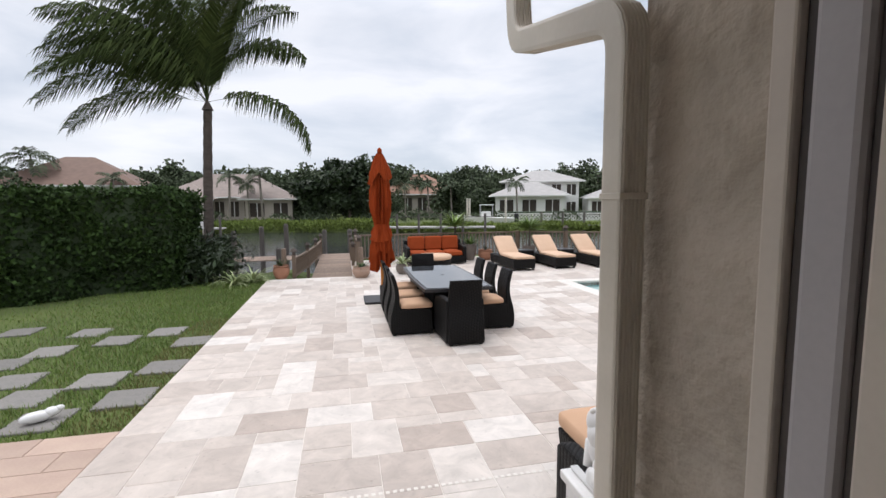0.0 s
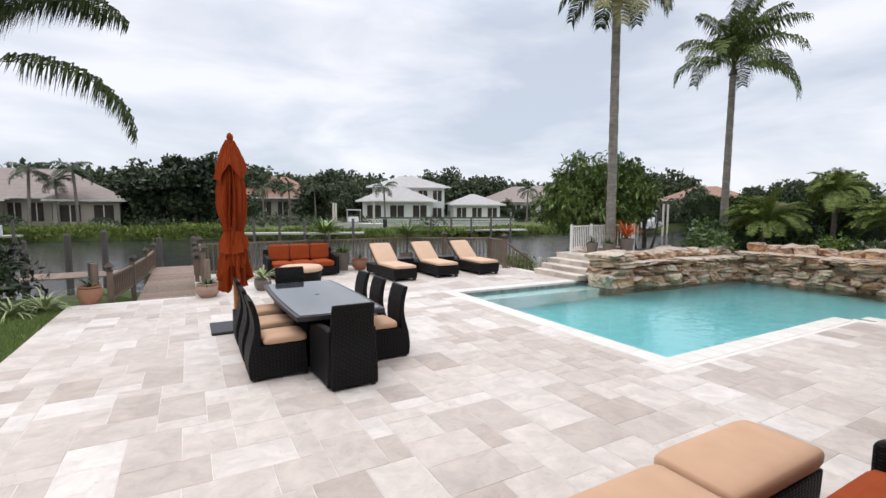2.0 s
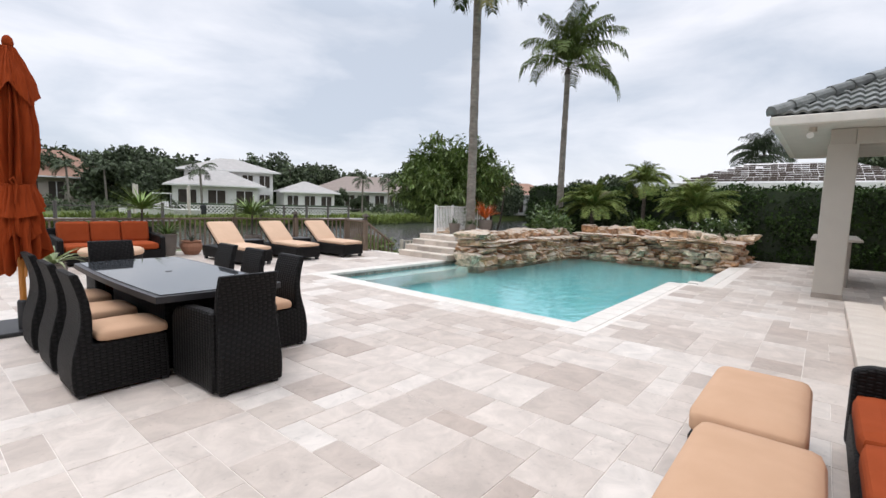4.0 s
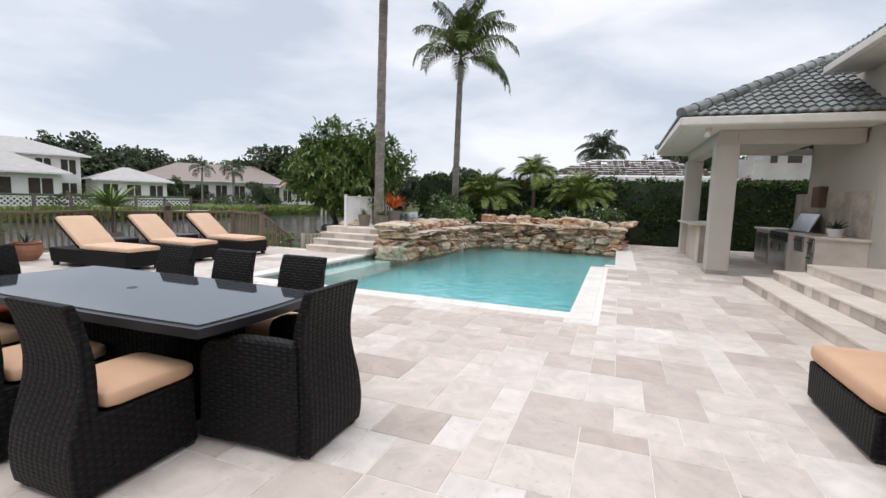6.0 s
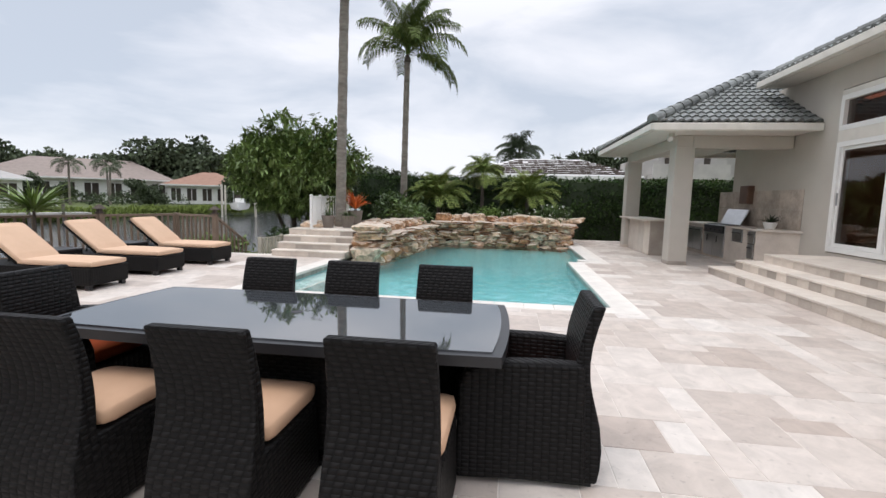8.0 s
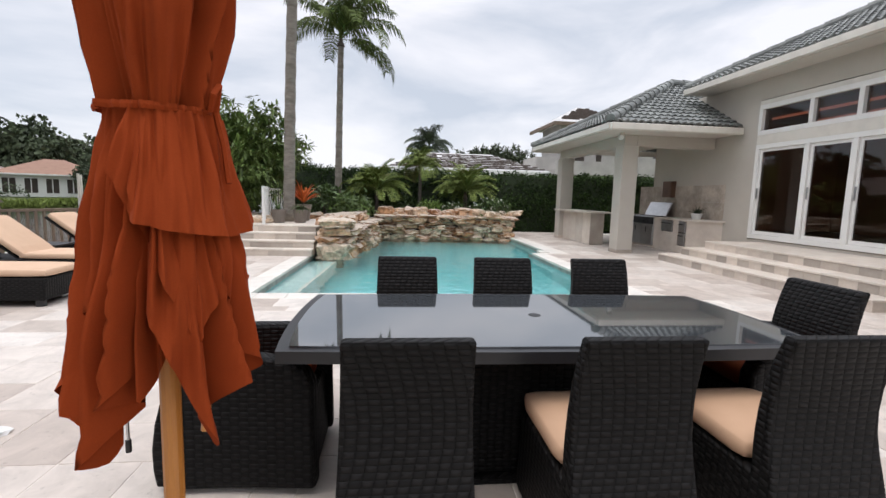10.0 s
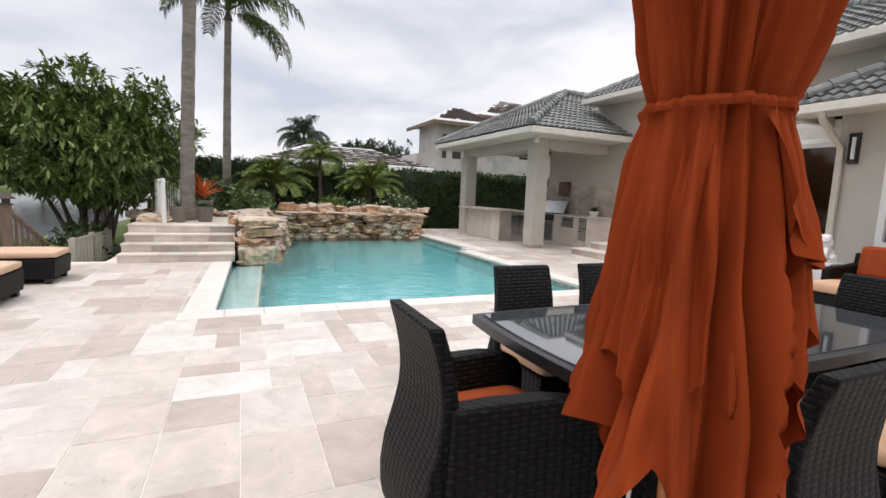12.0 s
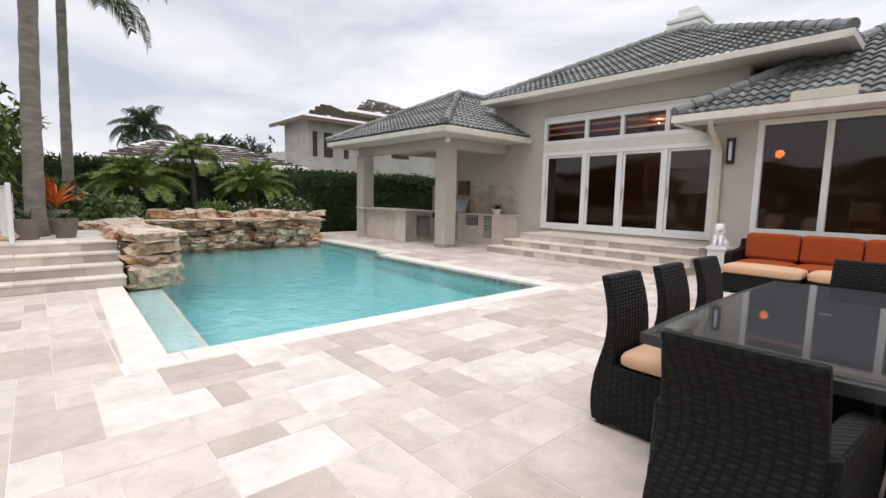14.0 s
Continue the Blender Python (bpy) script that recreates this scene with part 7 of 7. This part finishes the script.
kinds = [far_tree("far_tree", "round dark green tree across the canal", 100 + i, 5.5 + 0.7 * i, 3.2 + 0.3 * i, 1300, "leaf_far", 0.44) for i in range(4)]
rt = random.Random(12)
spots = []
for i in range(64):
    x = -75 + i * 2.9 + rt.uniform(-1, 1)
    far_y = (56.5 - 0.5 * x if x > -8 else 60.5) if x < 40 else 36 + (x - 40) * 0.25
    spots.append((x, max(far_y, 52) + 26 + rt.uniform(-3, 8), rt.uniform(0.9, 1.4)))
spots += [(-4, 66, 0.9), (-1, 68, 1.0), (5, 70, 1.0), (8, 68, 0.7), (20, 66, 0.8), (18, 70, 1.0), (22, 69, 0.9), (46, 62, 0.5), (49, 60, 0.5), (-25, 64, 0.9), (-22, 60, 0.7), (-36, 55, 1.0), (-20, 78, 1.2), (54, 52, 0.45), (58, 57, 0.5), (68, 44, 0.8), (72, 38, 1.0), (80, 34, 1.1), (84, 30, 1.1), (62, 44, 0.6), (70, 56, 0.9), (74, 60, 1.55), (70, 65, 1.5), (80, 59, 1.6), (66, 69, 1.3), (87, 60, 1.5)]
for i, (x, y, s) in enumerate(spots):
    c = kinds[i % 4] if i < 4 else copy_thing(kinds[i % 4], pose(0, 0, 0))
    c.matrix_basis = pose(x, y, -0.3, 0, 0, rt.uniform(0, 360)) @ Matrix.Scale(s, 4)
big = far_tree("far_tree", "large dark spreading tree on the far bank", 131, 9.0, 3.3, 2800, "leaf_dark", 0.46)
big.matrix_basis = pose(1.9, 60, -0.3)
big2 = far_tree("far_tree", "dark tree at the edge of the far bank", 132, 5.8, 2.6, 1500, "leaf_dark", 0.42)
big2.matrix_basis = pose(-2.9, 61, -0.3)
FP = [(i * 137.5 % 360, -15 + 80 * ((i * 0.7549) % 1), 2.3, 1.5) for i in range(16)]
fp = palm("far_palm", "slender palm across the canal", (-13, 62, -0.3), (0.2, 0), 5.6, 0.17, 0.13, FP, 0.7, 71, "bark", "leaf_far", 12, group="palms across the canal", leaf_w=0.06)
for x, y, s in ((-11.0, 64, 0.85), (-9.2, 63, 1.05), (9.5, 62, 0.8), (13.5, 66, 0.8), (17.2, 67, 0.8), (24.0, 57.5, 0.85), (47.5, 57, 0.85), (56, 60, 1.0), (51, 55, 0.8), (-24, 58, 0.9), (-33, 60, 1.3), (28, 110, 1.2)):
    copy_thing(fp, pose(x, y, -0.3, 0, 0, rt.uniform(0, 360)) @ Matrix.Scale(s, 4))

# the wooded skyline behind the far houses
rv = np.random.default_rng(87)
cs = []
for _ in range(8000):
    x, y = rv.uniform(-130, 150), rv.uniform(100, 116)
    top = 9.0 + 1.7 * noise.noise(Vector((x * 0.05, 0, 3))) + 1.1 * noise.noise(Vector((x * 0.19, 0, 9))) + 0.7 * noise.noise(Vector((x * 0.55, y * 0.3, 1)))
    cs.append((x, y, -0.3 + top * rv.random() ** 0.45))
vs, fs = leaves(rv, cs, 1.0, 4, 0.8, 0.1, 0.8)
tagged(from_lists("far_woods", vs, fs, M["leaf_far"]), "dark wooded skyline behind the houses across the canal", "woods", kind="stuff")

# reeds along the far bank
rv = np.random.default_rng(88)
cs = []
for _ in range(9500):
    x = rv.uniform(-40, 60)
    fy = (max(51.6 - 0.30 * x, 44) if x > -8 else 54.0)
    cs.append((x, fy + rv.uniform(-1.6, 1.6), -1.1 + (1.05 if x < 5 else 0.62) * rv.random() ** 0.7 + 0.10 * math.sin(0.6 * x)))
vs, fs = leaves(rv, cs, 0.42, 4, 0.25, -1.6, 0.34)
tagged(from_lists("bank_reeds", vs, fs, M["reed"]), "green reeds and low hedge along the far bank", "reeds", kind="stuff")

# bushes behind the reeds, under the far trees
cs = []
for i in range(150):
    x = rv.uniform(-60, 70)
    fy = (max(51.6 - 0.30 * x, 44) if x > -8 else 54.0)
    cy, r = fy + rv.uniform(5, 22), rv.uniform(0.8, 2.0)
    if abs(x + 15) < 10 and cy > 64 or 20 < x < 46 and cy > fy + 7:
        continue
    for _ in range(60):
        v = rv.normal(0, 1, 3)
        v /= np.linalg.norm(v)
        cs.append((x + v[0] * r * 1.4, cy + v[1] * r, -0.3 + abs(v[2]) * r * 0.9))
vs, fs = leaves(rv, cs, 0.28, 4, 0.2, 0.1, 0.7)
tagged(from_lists("far_bushes", vs, fs, M["leaf_far"]), "low dark bushes under the trees across the canal", "bushes", kind="stuff")

# docks, boats on lifts
def far_dock(x0, y0, L, rz, label):
    o = empty("far_dock", label, "dock", pose(x0, y0, 0, 0, 0, rz))
    part("deck", box(0, L, -0.8, 0.8, -0.55, -0.40), M["concrete"], o)
    for i in range(int(L / 2.2) + 1):
        part("pile", lathe([(0.12, -2.6), (0.12, 0.9)], 8, cx=i * 2.2, cy=-0.85), M["pile"], o)
    part("rail", box(0, L, -0.9, -0.84, 0.55, 0.62), M["pile"], o)
    return o


far_dock(4.5, 46.6, 12, -18, "grey dock with dark rails on the far bank")
far_dock(22, 45.5, 13, -20, "pale dock below the white house")
far_dock(-20, 50.5, 9, 0, "small dock on the far bank")


def boat(x, y, rz, L, label):
    o = empty("boat", label, "boat", pose(x, y, -0.55, 0, 0, rz))
    bm = bmesh.new()
    secs = []
    for t in np.linspace(0, 1, 9):
        w = 1.1 * (1 - max(0, (t - 0.45) / 0.55) ** 2.0) + 0.03
        z1 = 0.75 + 0.35 * t ** 2
        secs.append([bm.verts.new((L * (t - 0.5), s * w * k, z)) for s, k, z in ((-1, 1, z1), (-1, 0.8, 0.25), (-1, 0.05, 0.0 + 0.35 * t ** 4), (1, 0.05, 0.0 + 0.35 * t ** 4), (1, 0.8, 0.25), (1, 1, z1))])
    for a, b in zip(secs, secs[1:]):
        for i in range(6):
            bm.faces.new((a[i], a[(i + 1) % 6], b[(i + 1) % 6], b[i]))
    bm.faces.new(secs[0])
    bm.faces.new(secs[-1][::-1])
    bmesh.ops.recalc_face_normals(bm, faces=bm.faces[:])
    part("hull", bm, M["white"], o)
    part("console", box(-0.6, 0.5, -0.5, 0.5, 0.8, 1.5, 0.1), M["white"], o)
    part("windscreen", box(0.45, 0.5, -0.5, 0.5, 1.5, 1.9, 0.01), M["dark_in"], o)
    part("roof", box(-0.9, 0.7, -0.75, 0.75, 2.2, 2.28, 0.03), M["white"], o)
    for a in (-0.8, 0.6):
        for b in (-0.65, 0.65):
            part("roof_post", tube([(a, b, 0.9), (a, b, 2.2)], 0.03, 6), M["steel"], o)
    part("engine", box(-L / 2 - 0.5, -L / 2, -0.25, 0.25, 0.3, 1.25, 0.08), M["black"], o)
    for sx in (-L * 0.35, L * 0.3):
        for sy in (-1.7, 1.7):
            part("lift_pile", lathe([(0.11, -2.0), (0.11, 3.0)], 8, cx=sx, cy=sy), M["cream"], o)
    return o


boat(17.0, 49.5, 160, 6.5, "white motor boat under a pale cover on a lift")
boat(-14.2, 47.0, 5, 6.0, "white open boat on a lift across the canal")
boat(50.0, 37.0, -150, 8.5, "white motor boat on a lift down the canal")

# white lattice fence below the white house
lf = empty("lattice_fence", "white lattice fence before the white house", "fence", pose(20.3, 53.2, -0.35, 0, 0, -17))
bm = bmesh.new()
for q in range(46):
    x = q * 0.4
    for sg in (-1, 1):
        p0, p1 = Vector((x - sg * 0.4, 0, 0.1)), Vector((x + sg * 0.4, 0, 0.9))
        n_ = Vector((0.03 * sg, 0, -0.03)) * 1.3
        bm.faces.new([bm.verts.new(v) for v in (p0 - n_, p1 - n_, p1 + n_, p0 + n_)])
part("lattice", bm, M["white"], lf)["kind"] = "stuff"
part("rail", box(-0.4, 18.4, -0.04, 0.04, 0.88, 0.96), M["white"], lf)
part("rail", box(-0.4, 18.4, -0.04, 0.04, 0.04, 0.12), M["white"], lf)
part("backing_hedge", box(-0.4, 18.4, 0.3, 1.0, 0.0, 1.15, 0.1), M["leaf_dark"], lf)

# ---- neighbour's house under construction ----
nb = empty("neighbour_house", "unfinished grey concrete two-storey house with loose roof tiles", "house", pose(33, -4.6, 0))
part("wall", box(0, 4.0, -3.6, 0.6, 0, 6.75), M["concrete"], nb)
part("wall", box(1.0, 10, -13.0, -3.6, 0, 7.7), M["concrete"], nb)
part("sheathing", box(0.94, 0.998, -6.6, -5.2, 5.9, 7.4), mat("plywood", (0.42, 0.25, 0.12), (0.34, 0.19, 0.09), 3, 0.8, 0.1), nb, "bare orange plywood")
part("balcony", box(-1.6, 0, -3.2, 1.4, 3.05, 3.35), M["concrete"], nb)
part("parapet", box(-1.6, -1.45, -3.2, 1.4, 3.35, 4.0), M["concrete"], nb)
part("wall", box(-0.4, 3.0, 0.6, 2.4, 0, 4.3), M["concrete"], nb)
# dark slabs on the solid walls stand in for shaded openings
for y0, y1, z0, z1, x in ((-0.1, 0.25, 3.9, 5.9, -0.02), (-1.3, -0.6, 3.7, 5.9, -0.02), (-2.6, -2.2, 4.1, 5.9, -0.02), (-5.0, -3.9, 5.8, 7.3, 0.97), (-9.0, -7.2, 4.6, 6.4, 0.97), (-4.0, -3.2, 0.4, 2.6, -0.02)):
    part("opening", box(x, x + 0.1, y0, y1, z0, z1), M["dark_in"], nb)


def stacked_roof(parent, x0, x1, y0, y1, z, rise, first=0, rows=12):
    bm = bmesh.new()
    a = [bm.verts.new(p) for p in ((x0, y0, z), (x1, y0, z), (x1, y1, z), (x0, y1, z))]
    k = min((x1 - x0), (y1 - y0)) * 0.45
    if y1 - y0 > x1 - x0:
        t = [bm.verts.new(((x0 + x1) / 2, y0 + k, z + rise)), bm.verts.new(((x0 + x1) / 2, y1 - k, z + rise))]
        order = ((a[0], a[1], t[0]), (a[1], a[2], t[1], t[0]), (a[2], a[3], t[1]), (a[3], a[0], t[0], t[1]))
    else:
        t = [bm.verts.new((x0 + k, (y0 + y1) / 2, z + rise)), bm.verts.new((x1 - k, (y0 + y1) / 2, z + rise))]
        order = ((a[0], a[1], t[1], t[0]), (a[1], a[2], t[1]), (a[2], a[3], t[0], t[1]), (a[3], a[0], t[0]))
    for f in order:
        bm.faces.new(f)
    bm.faces.new(a[::-1])
    bmesh.ops.recalc_face_normals(bm, faces=bm.faces[:])
    part("roof", bm, M["underlay"], parent, "pale underlayment sheet")
    part("fascia", box(x0, x0 + 0.12, y0, y1, z - 0.25, z, 0.01), M["railwood"], parent, "bare wooden fascia")
    part("fascia", box(x0 + 0.125, x1, y1 - 0.12, y1, z - 0.25, z, 0.01), M["railwood"], parent, "bare wooden fascia")
    # loose tiles stacked over the sheet
    r2 = random.Random(int(z * 10))
    bm = bmesh.new()
    xm, hw = (x0 + x1) / 2, (x1 - x0) / 2
    for r in range(first, rows):
        f = 0.10 + 0.88 * r / rows
        xx = x0 + hw * f
        ya, yb = y0 + (k if y1 - y0 > x1 - x0 else (y1 - y0) / 2) * f, y1 - (k if y1 - y0 > x1 - x0 else (y1 - y0) / 2) * f
        y = ya
        while y < yb - 0.4:
            if r2.random() < 0.98:
                zz = z + rise * f * 0.98
                box(xx - 0.09, xx + 0.09, y, y + 0.30, zz - 0.05, zz + r2.uniform(0.05, 0.09), bm=bm)
            y += r2.uniform(0.31, 0.335)
    part("loose_tiles", bm, M["bark_dark"], parent, "dark stacked roof tiles")["kind"] = "stuff"


stacked_roof(nb, -0.9, 5.0, -4.6, 1.4, 6.75, 1.55, 1)
stacked_roof(nb, 0.2, 10.6, -13.8, -2.8, 7.7, 2.4, 1)
nb2 = empty("neighbour_house", "low white edged roof of the next house with stacked tiles", "house", pose(28.5, 2.5, 0))
part("wall", box(0.8, 8, -2.2, 4.4, 0, 2.9), M["white"], nb2)
stacked_roof(nb2, 0.0, 7.0, -4.4, 6.2, 3.0, 1.25, 0, 8)
part("fascia", box(-0.05, 0.15, -4.4, 6.2, 2.72, 3.0), M["white"], nb2)
palm("palm_tree", "dark bushy palm behind the neighbour's roof", (36, 5.2, 0), (0.2, 0), 4.9, 0.2, 0.16, rosette(34, 1.9, 91, -30, 85), 0.7, 92, "bark_dark", "leaf_dark", 22, leaf_w=0.03, hang=0.9, rise=0.4)
leafy_tree("tree", "dark round tree behind the neighbour's roof", 44, -1.8, 0, 3.0, 4.4, 3.6, 3.6, 1.7, 700, M["leaf_far"], 0.42, 93, 14)
leafy_tree("tree", "dark trees beyond the boundary hedge", 40, 16.0, 0, 2.0, 2.2, 4.0, 3.5, 1.5, 600, M["leaf_far"], 0.40, 94, 14)

# inside the dining room: a glowing pendant and a chair by the glass
pend = empty("pendant_lamp", "glowing orange glass pendant in the dining room", "lamp", pose(4.80, -0.9, 2.40))
em = bpy.data.materials.new("pendant_glow")
em.use_nodes = True
em.node_tree.nodes["Principled BSDF"].inputs["Base Color"].default_value = (0.9, 0.25, 0.08, 1)
em.node_tree.nodes["Principled BSDF"].inputs["Emission Color"].default_value = (1.0, 0.22, 0.05, 1)
em.node_tree.nodes["Principled BSDF"].inputs["Emission Strength"].default_value = 2.2
bm = lathe([(0.02, 0.10), (0.055, 0.085), (0.08, 0.03), (0.065, -0.025), (0.025, -0.05)], 24)
for v in bm.verts:
    k = 1 + 0.35 * noise.noise(v.co * 16)
    v.co = (v.co.x * k, v.co.y * k, v.co.z * (1 + 0.3 * noise.noise(v.co * 12)))
part("shade", bm, em, pend, "glowing orange blown glass shade", smooth=True)
bulb2 = bpy.data.lights.new("living_room_downlight", "POINT")
bulb2.energy = 15
bulb2.color = (1.0, 0.62, 0.38)
bulb2.shadow_soft_size = 0.025
lamp2 = new("living_room_downlight", bulb2)
lamp2.matrix_basis = pose(8.8, -4.3, 3.88)
part("cord", tube([(0, 0, 0.15), (0, 0, 0.58)], 0.006, 6), M["black"], pend)
em2 = bpy.data.materials.new("cove_glow")
em2.use_nodes = True
em2.node_tree.nodes["Principled BSDF"].inputs["Emission Color"].default_value = (1.0, 0.30, 0.14, 1)
em2.node_tree.nodes["Principled BSDF"].inputs["Emission Strength"].default_value = 0.25
for y in (-2.2, -3.6, -5.0):
    cv = empty("cove_light", "warm glowing light strip on the living room ceiling", "lamp", pose(9.0, y, 3.93), "ceiling light strips")
    part("strip", box(-4.5, 4.5, -0.03, 0.03, 0.0, 0.065), em2, cv)
dc = empty("indoor_chair", "pale wooden dining chair behind the window", "chair", pose(3.45, -0.75, 0.52, 0, 0, 20))
wood = mat("pale_wood", (0.45, 0.27, 0.12), (0.36, 0.20, 0.085), 4, 0.4, 0.05, stretch=(4, 4, 1))
part("seat", box(-0.23, 0.23, -0.22, 0.22, 0.42, 0.46, 0.01), wood, dc)
part("backrest", profile_slab([(0.19, 0.62), (0.22, 0.62), (0.27, 0.95), (0.24, 0.95)], 0.44, 0.01), wood, dc, "", pose(0, 0, 0, 0, 0, 90))
for a in (-0.2, 0.2):
    for b in (-0.19, 0.19):
        part("leg", tube([(a, b, 0), (a, b, 0.42)], 0.018, 6), wood, dc)
    part("back_post", tube([(a, 0.2, 0.46), (a, 0.25, 0.95)], 0.016, 6), wood, dc)

# a crumpled scrap of paper on the patio
bm = bmesh.new()
bmesh.ops.create_icosphere(bm, subdivisions=2, radius=0.05)
for v in bm.verts:
    v.co *= 1 + 0.7 * noise.noise(v.co * 45)
    v.co.z = max(v.co.z * 0.45, -0.012)
tagged(part("paper_scrap", bm, M["paper"], at=pose(2.98, 9.97, 0.013)), "small crumpled white paper scrap on the patio", "litter")

# ---- grass blades near the patio ----
rg = np.random.default_rng(17)
vs, fs, vd, fd = [], [], [], []


def on_stone(x, y):
    return any(abs(x - a) < 0.225 and abs(y - b) < 0.225 for a, b in stones)


for _ in range(42000):
    x, y = -1.03 - abs(rg.normal(0, 2.0)), rg.uniform(3.72, 12.6)
    if on_stone(x, y) or x < -6.2:
        continue
    dry = rg.random() < (0.65 if x > -1.55 and y < 8 else 0.12)
    a, b = (vd, fd) if dry else (vs, fs)
    h, w, az = rg.uniform(0.03, 0.075), 0.006, rg.uniform(0, 6.283)
    lx, ly = rg.normal(0, 0.02, 2)
    k = len(a)
    a += [(x - w * math.cos(az), y - w * math.sin(az), -0.07), (x + w * math.cos(az), y + w * math.sin(az), -0.07), (x + lx, y + ly, -0.06 + h)]
    b.append((k, k + 1, k + 2))
tagged(from_lists("grass", vs, fs, M["blade"]), "short green lawn grass beside the patio", "grass", kind="stuff")
tagged(from_lists("grass", vd, fd, M["blade_dry"]), "dry brownish grass along the patio edge", "grass", kind="stuff")

# ---- the nearest patio tiles, piece by piece ----
tile_mesh = {}
rz_ = random.Random(3)
for x0, y0, a, b in TILE_PARTS:
    if (a, b) not in tile_mesh:
        v, f = tile_verts(a * G, b * G)
        me = bpy.data.meshes.new("tile")
        me.from_pydata(v, [], f)
        me.materials.append(M["tile"])
        tile_mesh[(a, b)] = me
    o = new("tile", tile_mesh[(a, b)])
    o.parent = floor
    o.matrix_basis = pose(x0 + a * G / 2, y0 + b * G / 2, rz_.uniform(-0.0012, 0.0012))
